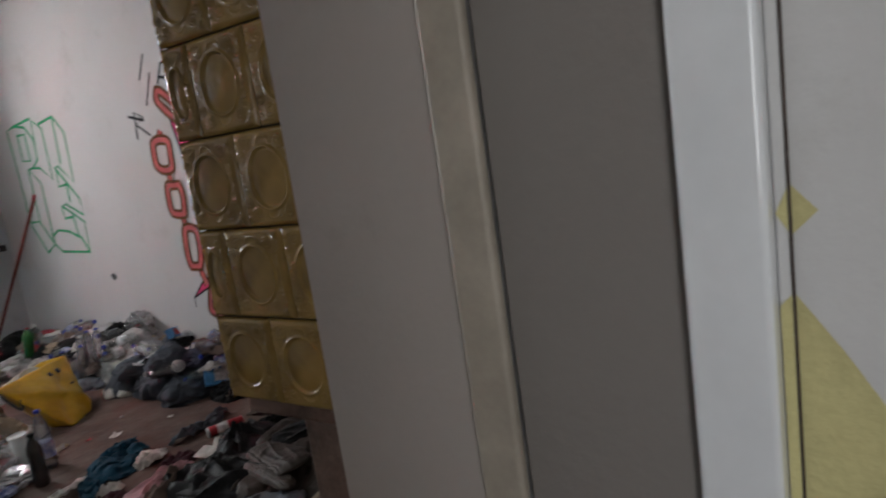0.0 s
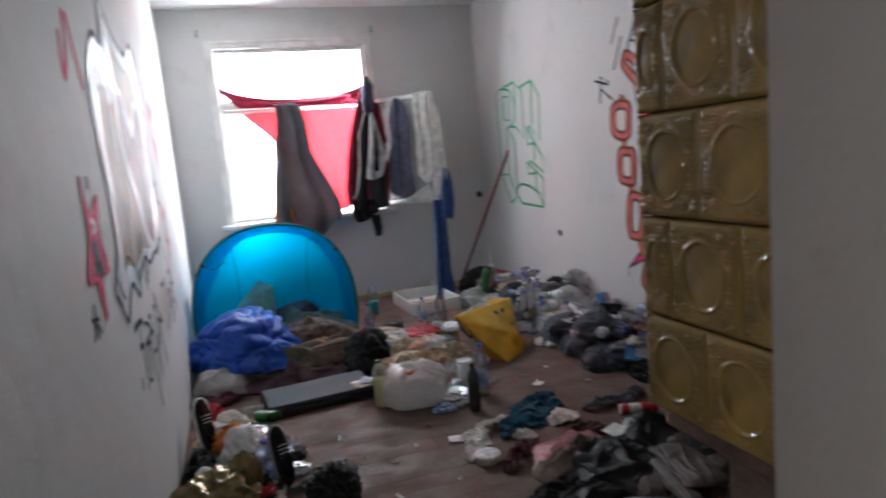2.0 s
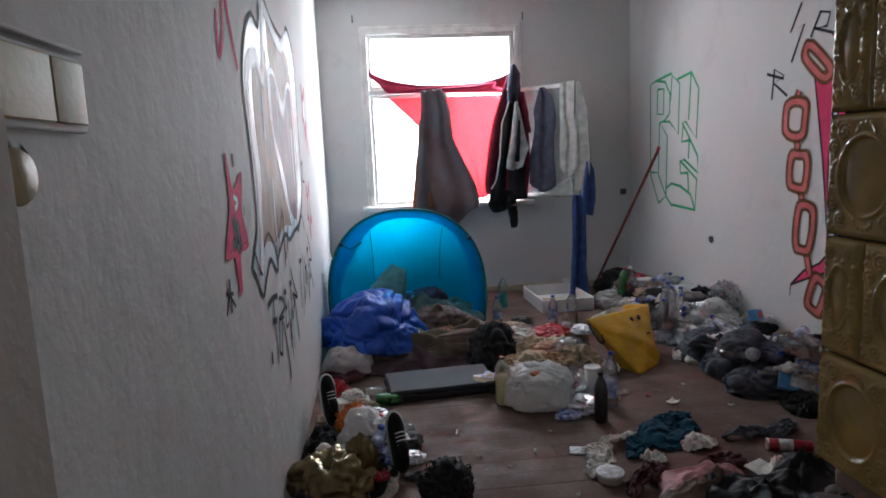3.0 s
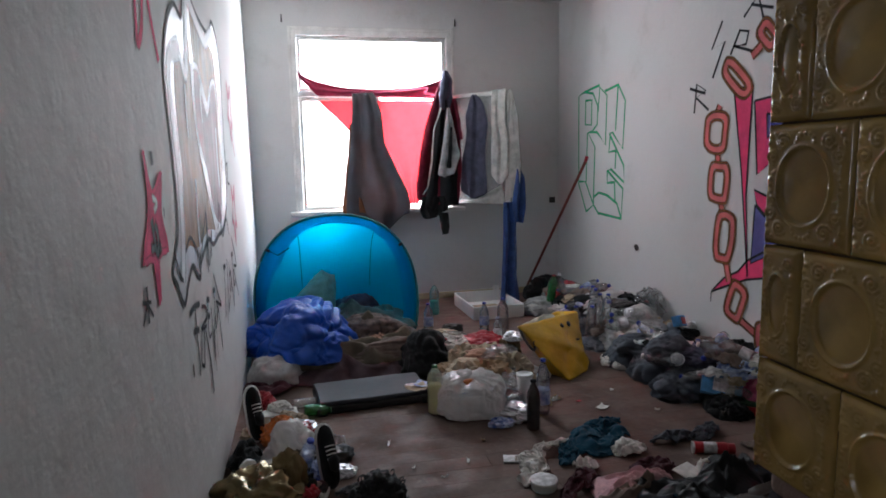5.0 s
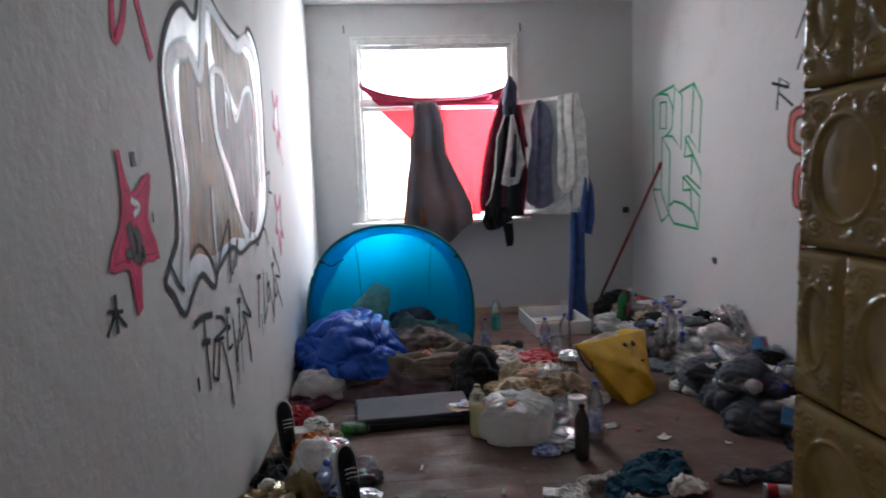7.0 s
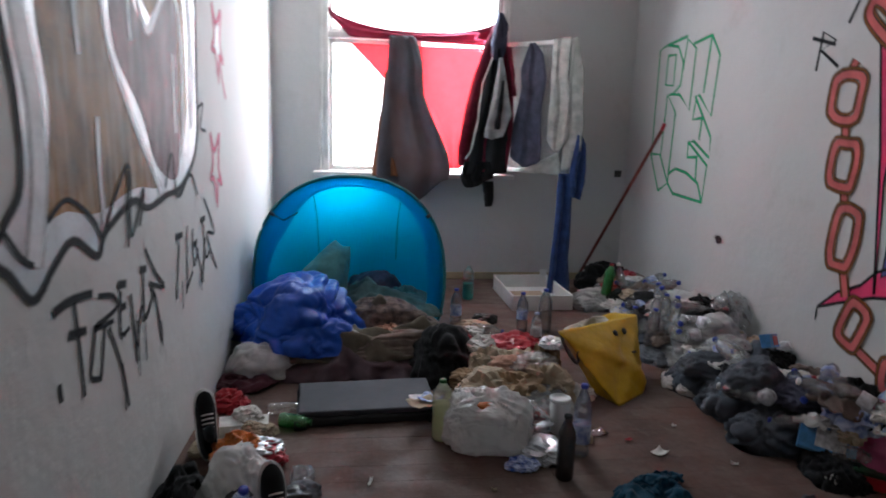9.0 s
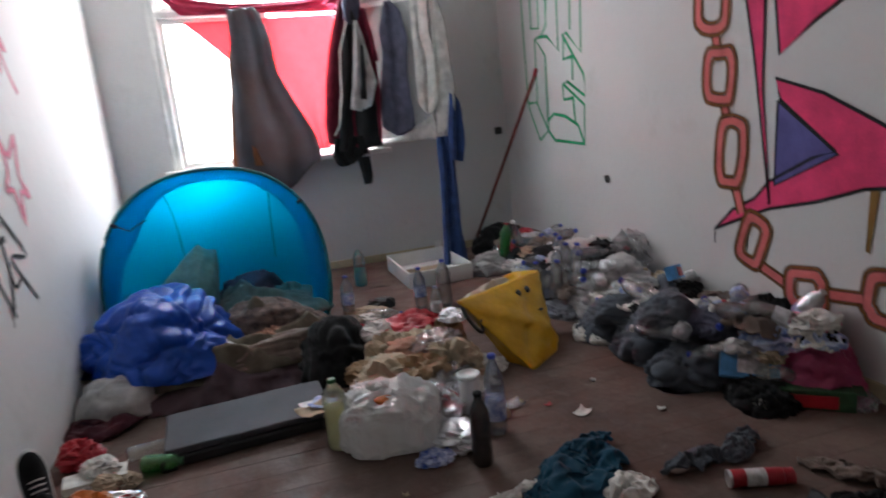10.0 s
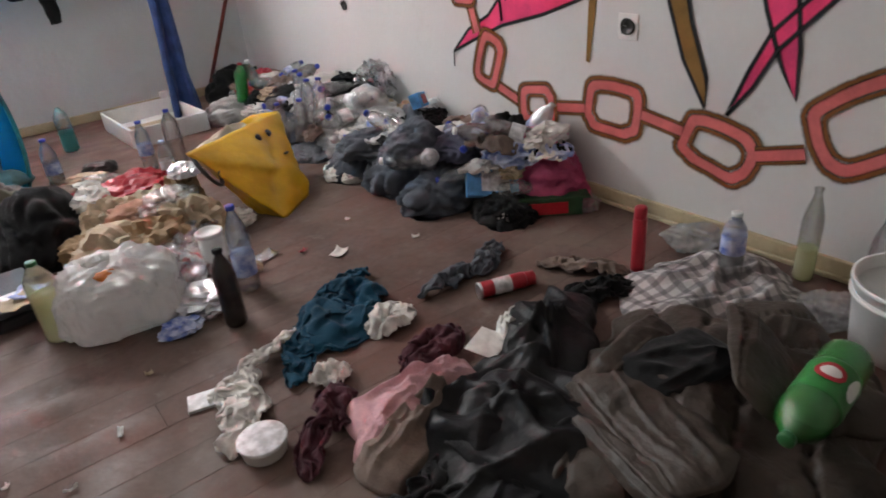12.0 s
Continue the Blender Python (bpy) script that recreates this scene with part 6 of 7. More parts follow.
scrap(1.06, 4.24, 0.10, 0.09, "label_blue", "torn blue and white packet on the mat", -30, 0.094, 4, 0.02)
# heap of takeaway bags
for x, y, r, sd, mt, lab, z, sq, sx, tr in ((1.36, 4.40, .125, 11, "tan_paper", "greasy tan takeaway paper bag", 0, .75, 1.1, 10), (1.50, 4.36, .12, 13, "kraft", "brown kraft takeaway bag, torn", 0, .8, 1.2, 40), (1.66, 4.42, .12, 15, "tan_paper", "crumpled takeaway paper bag", 0, .9, 1.1, -20),
                                            (1.72, 4.62, .085, 17, "kraft", "standing kraft paper bag", 0, 1.7, 0.9, 0), (1.58, 4.60, .12, 19, "tan_paper", "greasy takeaway paper bag", .03, .8, 1.2, 60), (1.42, 4.62, .105, 21, "tan_paper", "stuffed tan takeaway bag", .02, 1.0, 1.0, 0),
                                            (1.40, 4.76, .07, 23, "paper", "crumpled white napkins on the bags", .14, .7, 1.2, 0), (1.56, 4.76, .11, 25, "red", "red plastic wrapper, crumpled", .10, .7, 1.4, 20), (1.74, 4.60, .05, 27, "foil", "silver foil wrapper crumpled on the bags", .22, .6, 1.2, 0),
                                            (1.26, 4.33, .075, 29, "paper", "crushed white foam food box", 0, .9, 1.1, 0), (1.82, 4.42, .07, 31, "paper", "crumpled white paper bag", 0, .6, 1.3, 0), (1.54, 4.22, .085, 33, "film", "clear film wrapper, crumpled", 0, .7, 1.3, 30),
                                            (1.64, 4.24, .07, 35, "paper", "torn white cardboard burger box", .0, .6, 1.3, -10), (1.30, 4.56, .08, 37, "kraft", "crumpled brown paper in the litter", 0, .8, 1.2, 0), (1.50, 4.52, .09, 39, "peach", "greasy burger paper on the bags", .12, .5, 1.3, 0), (1.62, 4.50, .08, 40, "film", "clear film wrapper, crumpled", .14, .5, 1.5, 25)):
    wad(x, y, r, sd, mt, lab, z, sq, group="takeaway litter", sub=4, crumple=0.34, sx=sx, turn=tr)
for i, (x, y, rx, ry, h, mt, lab, z) in enumerate(((1.50, 4.30, .13, .10, .07, "film", "clear film bag crumpled on the takeaway litter", .06), (1.66, 4.36, .11, .09, .06, "film", "clear film sheet on the takeaway litter", .08), (1.40, 4.50, .10, .08, .06, "paper", "torn white paper sheet on the litter", .10), (1.56, 4.62, .10, .10, .05, "film", "glossy clear wrapper on the litter", .13), (1.72, 4.30, .10, .08, .04, "paper", "crumpled white paper sheet by the cup", .0), (1.34, 4.30, .09, .08, .05, "paper", "crumpled white paper sheet by the bag", .05))):
    solo("wrapper", heap(rx, ry, h, 600 + i, 40, 1.3, ragged=0.3, stiff=0.3), M[mt], pose(x, y, z, 0, 0, 40 * i), lab, "litter", "takeaway litter")
solo("garment", bundle(0.17, 0.23, 0.23, 4.4, 2.6, 0.15), M["black"], pose(1.19, 4.82, 0), "black fleece jacket heaped beside the bed", "jacket", "clothes on the floor")
rag(1.33, 4.92, 0.09, 0.05, 0.16, 45, "red", "red wrapper beside the black jacket", 20, name="wrapper", cat="litter")
scrap(1.80, 4.05, 0.11, 0.07, "film", "flattened clear plastic tray", 15)
scrap(2.02, 3.86, 0.065, 0.05, "paper", "torn white card on the floor", 30, seed=5)
scrap(1.93, 3.98, 0.03, 0.02, "red", "small red paper scrap on the boards", 10)
wad(1.74, 3.98, 0.022, 51, "tan_paper", "small crumpled paper ball", squash=0.9)

# yellow carrier bag, leaning, with a printed face
ybag = thing("shopping_bag", pose(2.02, 4.50, 0), "yellow woven plastic shopping bag leaning open, printed face", "bag")
FOOT = [Vector(p) for p in ((0.01, -0.17, 0), (0.20, -0.01, 0), (0.11, 0.13, 0), (-0.06, -0.01, 0))]
BRIM = [Vector(p) for p in ((-0.25, 0.08, 0.315), (0.31, 0.40, 0.305), (0.19, 0.50, 0.285), (-0.20, 0.22, 0.265))]


def bag_face(s, t):
    """A place on the front of the bag: s across, t upwards."""
    return (FOOT[0].lerp(FOOT[1], s)).lerp(BRIM[0].lerp(BRIM[1], s), t)


bm = bmesh.new()
g = []
for j in range(31):
    t = j / 30
    cs = [a.lerp(b, t) for a, b in zip(FOOT, BRIM)]
    mid = sum(cs, Vector()) / 4
    ctrl = []
    for k in range(4):
        a, b = cs[k], cs[(k + 1) % 4]
        ctrl += [mid.lerp(a, 0.97), a.lerp(b, 0.33), a.lerp(b, 0.67)]
    ctrl[1] += Vector((0.02, -0.03, 0)) * math.sin(math.pi * t)
    ctrl[2] += Vector((0.03, -0.03, 0)) * math.sin(math.pi * t)
    row = []
    for i, p in enumerate(smooth_line(ctrl, True, 6)):
        a = i / 72
        fold = 0.028 * math.exp(-((a * 4 + 1.1 * t - 1.05) / 0.10) ** 2) - 0.022 * math.exp(-((a * 4 - 0.9 * t - 0.05) / 0.08) ** 2)
        crush = 0.020 * ridge(Vector((p.x * 7, p.y * 7, t * 2.2 + 3)), 3) - 0.008
        out = (p - mid)
        out.z = 0
        out = out.normalized() if out.length > 1e-6 else Vector((0, -1, 0))
        q = p + out * (fold + crush) * min(1, 6 * t + 0.2)
        q.z = max(0.0, q.z + 0.014 * noise.noise(Vector((p.x * 9, p.y * 9, 4))) * t)
        row.append(bm.verts.new(q))
    g.append(row)
for a, b in zip(g, g[1:]):
    for i in range(len(a)):
        bm.faces.new((a[i], a[(i + 1) % len(a)], b[(i + 1) % len(a)], b[i]))
bm.faces.new(g[0][::-1])
sack = thick(part("bag", bm, M["yellow_bag"], ybag), 0.003)
part("lining", lay(0.19, 0.075, 0.02, 5.0, 8, 0.03, 36), M["bag_inside"], ybag, "pale crumpled lining").matrix_basis = pose(0.0, 0.29, 0.255, 8, 0, 32)
part("handle", tube(smooth_line([(-0.245, 0.075, 0.30), (-0.235, 0.02, 0.25), (-0.20, -0.01, 0.19), (-0.17, -0.005, 0.17), (-0.165, 0.02, 0.22)], n=5), 0.009), M["bakelite"], ybag, "black webbing handle")
across, rise = (BRIM[1] - BRIM[0]).normalized(), (bag_face(0.7, 1) - bag_face(0.7, 0)).normalized()
facing = across.cross(rise).normalized()
turn = Matrix((across, rise, facing)).transposed().to_4x4()
for es, et in ((0.60, 0.80), (0.735, 0.80)):
    e = part("print_spot", lathe([(0.018, -0.012), (0.018, 0.002), (0, 0.0022)], 18), M["bakelite"], sack, "black printed eye")
    e.matrix_basis = Matrix.Translation(bag_face(es, et) + facing * 0.024) @ turn @ Matrix.Diagonal((0.7, 1, 1, 1))
e = part("print_mouth", lathe([(0.010, -0.012), (0.010, 0.002), (0, 0.0022)], 14), M["bakelite"], sack)
e.matrix_basis = Matrix.Translation(bag_face(0.80, 0.50) + facing * 0.034) @ turn @ Matrix.Diagonal((1.6, 0.5, 1, 1))

# bottles behind
bottle(pose(1.95, 5.50, 0), 0.30, 0.046, "pet", "blue", None, None, text="empty clear water bottle with a blue cap", neck=0.3)
bottle(pose(1.80, 5.52, 0), 0.27, 0.038, "pet", "blue", "label_blue", None, text="clear spirits bottle with a blue cap", neck=0.34)
bottle(pose(1.82, 5.22, 0), 0.22, 0.034, "pet", "label_blue", "label_white", None, text="small clear water bottle with a pale label", neck=0.34)
bottle(pose(1.55, 6.32, 0), 0.28, 0.045, "pet", None, None, "teal_drink", 0.46, text="clear bottle with bright turquoise liquid", neck=0.26)
bottle(pose(1.36, 5.62, 0), 0.27, 0.038, "pet", "blue", "label_blue", None, text="clear spirits bottle with a blue cap", neck=0.34)
wad(1.58, 5.72, 0.06, 61, "bakelite", "dark crumpled packet on the floor", squash=0.6, sx=1.4)
wad(1.47, 5.60, 0.07, 62, "tan_paper", "crumpled paper on the floor", squash=0.4, sx=1.5)
wad(1.44, 5.48, 0.06, 63, "paper", "crumpled white paper on the floor", squash=0.4, sx=1.4)
wad(1.32, 5.40, 0.08, 64, "taupe", "crumpled brown cloth scrap", squash=0.5, sx=1.2)
bottle(pose(1.46, 5.52, 0.03, 90, 0, 60), 0.22, 0.03, "pet", "blue", None, None, text="clear bottle lying on its side", neck=0.34, dent=0.2)

tray = thing("drawer", pose(1.84, 5.99, 0, 0, 0, 2), "white plastic drawer lying empty on the floor", "drawer")
tw, td, th = 0.47, 0.66, 0.115
part("bottom", box(0, tw, 0, td, 0.004, 0.014, 0.003), M["white"], tray)
part("front", box(0, tw, -0.004, 0.012, 0.0, th, 0.005), M["white"], tray)
part("back", box(0, tw, td - 0.012, td + .004, 0.0, th + .005, 0.005), M["white"], tray)
part("side", box(-0.004, 0.012, 0.013, td - 0.013, 0.0, th, 0.005), M["white"], tray)
part("side", box(tw - 0.012, tw + .004, 0.013, td - 0.013, 0.0, th, 0.005), M["white"], tray)
part("lip", box(tw * .86, tw * .98, td - 0.010, td + 0.002, th, th + 0.05, 0.004), M["white"], tray)
part("stain", box(0.05, tw - .1, 0.08, td - .15, 0.0145, 0.0155), M["tan_paper"], tray, "dried brown stain", smooth=False)

# ---- clothes in the foreground ----
garment(pose(1.81, 3.48, 0), "dark teal sweatshirt dropped on the boards", "sweatshirt", [("body", 0, 0, 0, 35, .20, .14, .07, 71, "teal", 60), ("sleeve", -0.20, -0.10, 0, -32, .055, .15, .03, 72, "teal", 40), ("sleeve", 0.07, 0.12, 0.01, 20, .14, .05, .04, 271, "teal", 40)])
rag(1.90, 3.34, 0.09, 0.08, 0.05, 73, "white_cloth", "soiled white cloth beside the sweatshirt", 20, freq=7)
rag(1.38, 3.27, 0.07, 0.16, 0.045, 74, "white_cloth", "dirty white rag with faint stains", -25, freq=8, ragged=0.4)
rag(1.50, 3.42, 0.17, 0.05, 0.04, 75, "white_cloth", "dirty white rag, twisted", 25, freq=8, ragged=0.35)
tub = thing("plastic_tub", pose(1.375, 3.10, 0), "small round white plastic tub with a clear lid", "tub")
part("tub", lathe([(0.050, 0), (0.053, 0.003), (0.057, 0.032), (0.059, 0.034), (0.059, 0.038), (0.052, 0.038), (0.048, 0.014), (0.0, 0.013)], 28), M["white"], tub)
part("lid", lathe([(0.0585, 0.0388), (0.0605, 0.040), (0.0605, 0.043), (0.057, 0.0442), (0.0, 0.0446)], 28), M["label_white"], tub, "pale printed lid")
part("contents", lathe([(0.047, 0.0135), (0.044, 0.022), (0.0, 0.024)], 20), M["label_white"], tub)
ashtray = solo("packet", box(-0.05, 0.05, -0.035, 0.035, 0, 0.009, 0.002), M["label_white"], pose(1.335, 3.385, 0, 0, 0, -15), "small white printed packet on the floor", "packet")
rag(1.625, 3.225, 0.06, 0.055, 0.05, 76, "paper", "crumpled mint green paper tissue", 0, freq=8, name="tissue", cat="tissue", group="")
rag(1.53, 3.06, 0.06, 0.16, 0.06, 77, "maroon", "dark maroon garment, twisted", -42, freq=7, ragged=0.35)
rag(1.90, 3.12, 0.12, 0.07, 0.05, 78, "maroon", "dark maroon garment under the pink shirt", 15, freq=7)
pink = thing("garment", pose(1.735, 2.965, 0, 0, 0, -12), "soft pink shirt lying in folds", "shirt", "clothes on the floor")
part("body", lay(0.185, 0.105, 0.045, 7.9, 16, 0.034, 60), M["pink"], pink)
part("sleeve", lay(0.05, 0.10, 0.03, 2.8, 8, 0.02, 36), M["pink"], pink).matrix_basis = pose(-0.13, -0.04, 0.0, 0, 0, -30)
part("collar", lay(0.09, 0.045, 0.02, 3.8, 8, 0.018, 36), M["pink"], pink).matrix_basis = pose(0.06, 0.02, 0.045, 0, 0, 10)
solo("garment", lay(0.16, 0.085, 0.045, 8.1, 14, 0.03, 56), M["taupe"], pose(1.65, 2.87, 0, 0, 0, 14), "brown-grey sweater under the pink shirt", "sweater", "clothes on the floor")
solo("paper_card", box(-0.05, 0.05, -0.045, 0.045, 0, 0.004, 0.001), M["paper"], pose(1.99, 2.98, 0.060, 6, -4, 20), "pale folded paper card", "paper")
rag(2.10, 2.985, 0.075, 0.05, 0.05, 81, "paper", "crumpled white paper napkin", 25, z=0.05, freq=7, name="tissue", cat="tissue", group="")
rag(2.17, 3.38, 0.13, 0.05, 0.05, 82, "denim_grey", "pair of dark grey socks", 10, freq=7, ragged=0.3)
rag(2.36, 3.40, 0.12, 0.05, 0.05, 83, "denim_grey", "pair of dark grey socks", 28, freq=7, ragged=0.3)
can(pose(2.185, 3.245, 0.026, 90, 0, 70), 0.195, 0.027, "red", "red spray can with a white band lying on the floor", band="label_white")
rag(2.54, 3.12, 0.05, 0.15, 0.035, 84, "taupe", "brown sock lying on the boards", 30, freq=7, ragged=0.35)
rag(2.47, 2.98, 0.13, 0.06, 0.05, 85, "black", "dark stocking trailing from the jackets", -30, freq=7, ragged=0.3)
can(pose(2.66, 2.99, 0), 0.235, 0.022, "red", "slim red spray can standing on the floor", band=None)
# jackets
garment(pose(1.58, 2.72, 0), "black cotton trousers crumpled on the floor", "trousers", [("leg", 0, 0, 0, 18, .24, .07, .04, 90, "black", 44), ("leg", 0.08, -0.10, 0, 8, .24, .08, .05, 290, "black", 44), ("waist", 0.22, 0.02, 0.01, 60, .12, .09, .06, 291, "black", 44)])
hooded = thing("hooded_jacket", pose(1.90, 2.72, 0), "black nylon hooded jacket thrown on the floor", "jacket")
part("body", lay(0.33, 0.25, 0.055, 9.1, 12, 0.045, 70), M["black_nylon"], hooded).matrix_basis = pose(0.02, -0.02, 0, 0, 0, -35)
part("front_panel", lay(0.15, 0.19, 0.03, 2.7, 7, 0.030, 48), M["black_nylon"], hooded).matrix_basis = pose(-0.06, -0.06, 0.058, 5, -6, 18)
part("sleeve", lay(0.26, 0.09, 0.06, 5.3, 9, 0.030, 48), M["black_nylon"], hooded).matrix_basis = pose(0.30, 0.20, 0.0, 0, 0, 28)
part("sleeve", lay(0.22, 0.09, 0.045, 7.9, 9, 0.030, 48), M["black_nylon"], hooded).matrix_basis = pose(-0.22, -0.12, 0.0, 0, 0, 14)
part("hood", lay(0.17, 0.13, 0.05, 3.3, 8, 0.040, 48), M["black_nylon"], hooded).matrix_basis = pose(0.22, 0.16, 0.035, 0, -4, 40)
rag(1.94, 2.34, 0.34, 0.26, 0.06, 93, "black", "black coat at the bottom of the clothes heap", 10, freq=5, n=56)
rag(1.66, 2.26, 0.26, 0.24, 0.12, 97, "grey", "grey fleece beside the stove", 25, freq=6, n=48)
rag(1.55, 1.98, 0.16, 0.16, 0.16, 98, "white_cloth", "pale fluffy rag beside the broken crate", 0, freq=8)
puffer = thing("puffer_jacket", pose(2.18, 2.44, 0.02, 0, 0, 20), "brown quilted puffer jacket heaped on the other clothes", "jacket")
part("body", lay(0.43, 0.35, 0.075, 4.4, 8, 0.020, 90, ((-0.62, 0.016), (-0.2, 0.016), (0.2, 0.016), (0.6, 0.016))), M["brown_nylon"], puffer)
part("sleeve", lay(0.12, 0.26, 0.055, 6.2, 6, 0.018, 52, ((-0.5, 0.012), (0.0, 0.012), (0.5, 0.012))), M["brown_nylon"], puffer).matrix_basis = pose(0.24, -0.16, 0.05, 0, 4, -60)
part("front_edge", lay(0.27, 0.045, 0.030, 8.3, 3, 0.008, 44, ((0.42, 0.008), (-0.42, 0.008))), M["brown_nylon"], puffer, "stitched front placket").matrix_basis = pose(-0.252, 0.12, 0.062, 0, 6, 54)
part("lapel", lay(0.24, 0.10, 0.035, 1.4, 4, 0.014, 44, ((0.7, 0.008),)), M["brown_nylon"], puffer, "folded-over front").matrix_basis = pose(-0.15, 0.10, 0.085, -6, 8, 50)
part("collar", lay(0.18, 0.10, 0.030, 2.9, 4, 0.012, 48, ((0.75, 0.007),)), M["brown_nylon"], puffer, "collar folded back over the front").matrix_basis = pose(2.18, 2.44, 0.02, 0, 0, 20).inverted() @ pose(2.29, 2.39, 0.15, 0, 0, 32) @ pose(0, 0, 0, 38, 0, 0)
part("collar", lay(0.15, 0.06, 0.035, 3.9, 4, 0.012, 40), M["brown_nylon"], puffer).matrix_basis = pose(0.08, 0.19, 0.08, 24, 0, -14)
part("lining", lay(0.14, 0.09, 0.012, 5.9, 6, 0.014, 40), M["black"], puffer, "black lining of the open neck").matrix_basis = pose(0.06, 0.08, 0.105, 4, 0, -30)
solo("garment", lay(0.29, 0.22, 0.035, 9.9, 16, 0.035, 64), M["plaid"], pose(2.69, 2.74, 0, 0, 0, -20), "grey and white plaid shirt, crumpled", "shirt", "clothes on the floor")
bottle(pose(2.74, 2.72, 0.055), 0.215, 0.035, "pet", "white", "label_blue", None, text="clear water bottle with a blue label standing on the plaid shirt", neck=0.30, lab_z=(0.40, 0.68))
bottle(pose(2.962, 2.60, 0), 0.315, 0.031, "pet", None, None, "yellow_drink", 0.35, text="tall clear bottle with a little yellow drink", neck=0.40)
wad(2.94, 2.97, 0.075, 101, "film", "clear plastic film, crumpled by the baseboard", squash=0.5, sx=1.2)
wad(2.80, 2.46, 0.07, 102, "film", "clear plastic film on the shirt", squash=0.5, sx=1.2)
bucket = thing("bucket", pose(2.79, 2.26, 0), "large white plastic bucket standing by the wall", "bucket")
part("body", lathe([(0.12, 0), (0.123, 0.004), (0.144, 0.19), (0.150, 0.192), (0.150, 0.205), (0.141, 0.205), (0.118, 0.012), (0, 0.011)], 40), M["white"], bucket)
part("rim", lathe([(0.141, 0.155), (0.149, 0.158), (0.149, 0.166), (0.142, 0.17)], 40), M["white"], bucket)
bottle(pose(2.95, 2.40, 0), 0.30, 0.036, "pet", "red", None, None, text="clear bottle with a red cap by the wall", neck=0.40)
gb = bottle(pose(2.265, 2.235, 0.245, 62, 0, 0), 0.31, 0.052, "pet_green", "green", None, None, text="green two-litre lemonade bottle lying on the jacket", neck=0.26, group="", dent=0.04)
gb.matrix_basis = Matrix.Translation((2.385, 2.255, 0.195)) @ Matrix.Rotation(radians(4), 4, 'Z') @ Matrix.Rotation(radians(-93), 4, 'Y')
glab = part("label", lathe([(0.0532, 0.085), (0.0535, 0.09), (0.0535, 0.185), (0.0532, 0.19)], 28, 0.04, 1), M["label_green"], gb, "green printed label")


def sector(r, a0, a1, z0, z1, n=10, round_=False):
    """A curved patch on a bottle's wall; an oval one where round_ is set."""
    bm = bmesh.new()
    cols = []
    for i in range(n + 1):
        a = radians(a0 + (a1 - a0) * i / n)
        k = math.sqrt(max(0.02, 1 - (2 * i / n - 1) ** 2)) if round_ else 1
        m_, h_ = (z0 + z1) / 2, (z1 - z0) / 2 * k
        cols.append([bm.verts.new((r * math.cos(a), r * math.sin(a), m_ + d * h_)) for d in (-1, 1)])
    for a, b in zip(cols, cols[1:]):
        bm.faces.new((a[0], b[0], b[1], a[1]))
    return bm


up_ = gb.matrix_basis.to_3x3().inverted() @ Vector((-0.45, -0.35, 0.82))
top_ = math.degrees(math.atan2(up_.y, up_.x))
for nm, r, a0, a1, z0, z1, mt, lab, rd in (("print", 0.0565, -16, 46, 0.105, 0.160, "red", "red printed oval", True), ("print", 0.0568, -6, 36, 0.117, 0.148, "white", "white printed shape", True),
                                           ("print", 0.0566, -58, -26, 0.100, 0.165, "white", "white printed shape", True)):
    part(nm, sector(r, top_ + a0, top_ + a1, z0, z1, 12, rd), M[mt], glab, lab, recalc=False)
for i, (x, y, w, d, mt) in enumerate(((0.98, 3.30, .03, .008, "paper"), (0.86, 3.42, .018, .012, "white"), (1.12, 3.42, .04, .012, "paper"), (0.92, 2.98, .05, .015, "paper"), (2.30, 3.75, .03, .02, "paper"), (1.25, 3.62, .02, .015, "tan_paper"), (2.2, 4.1, .02, .02, "white"), (0.78, 3.70, .05, .01, "paper"), (1.05, 2.80, .03, .02, "tan_paper"), (1.2, 3.0, .012, .012, "white"))):
    scrap(x, y, w, d, mt, "tiny pale paper scrap on the boards", 37 * i, seed=i)

# ---- rubbish heap along the right wall ----
HEAP = ((2.80, 6.62, .22, .20, .22, "black", "black clothes heaped in the corner"), (2.58, 6.12, .24, .11, .15, "greywhite", "pale stuffed sack lying on the floor"), (2.86, 6.20, .19, .24, .20, "black", "black clothes heaped by the wall"),
        (2.82, 5.76, .21, .24, .20, "denim_grey", "dark grey clothes under the bottles"), (2.70, 5.36, .27, .24, .15, "denim_grey", "grey garment under the bottles"), (2.88, 5.08, .15, .26, .27, "taupe", "taupe blanket piled against the wall"),
        (2.72, 4.80, .24, .20, .22, "greywhite", "pale sweater in the rubbish heap"), (2.60, 4.52, .20, .16, .16, "denim_grey", "dark jeans spilling from the heap"), (2.87, 4.50, .16, .24, .24, "denim_grey", "dark jeans in the rubbish heap"),
        (2.68, 4.22, .24, .18, .20, "denim_grey", "dark grey jeans in the rubbish heap"), (2.88, 4.14, .15, .18, .24, "white_cloth", "stained pale cloth in the heap"), (2.62, 3.95, .20, .15, .17, "denim_grey", "black-grey trousers bundled in the heap"),
        (2.86, 3.88, .16, .17, .27, "lilac", "lilac patterned blouse on the heap"), (2.91, 3.62, .125, .17, .24, "hotpink", "pink plastic bag stuffed with rubbish"), (2.70, 3.66, .16, .12, .10, "black", "dark cloth at the end of the heap"),
        (2.46, 4.60, .10, .08, .06, "white_cloth", "white rag at the edge of the heap"), (2.50, 4.48, .08, .09, .05, "paper", "crumpled pale paper at the heap"), (2.53, 5.0, .14, .14, .06, "grey", "grey rag at the edge of the heap"))
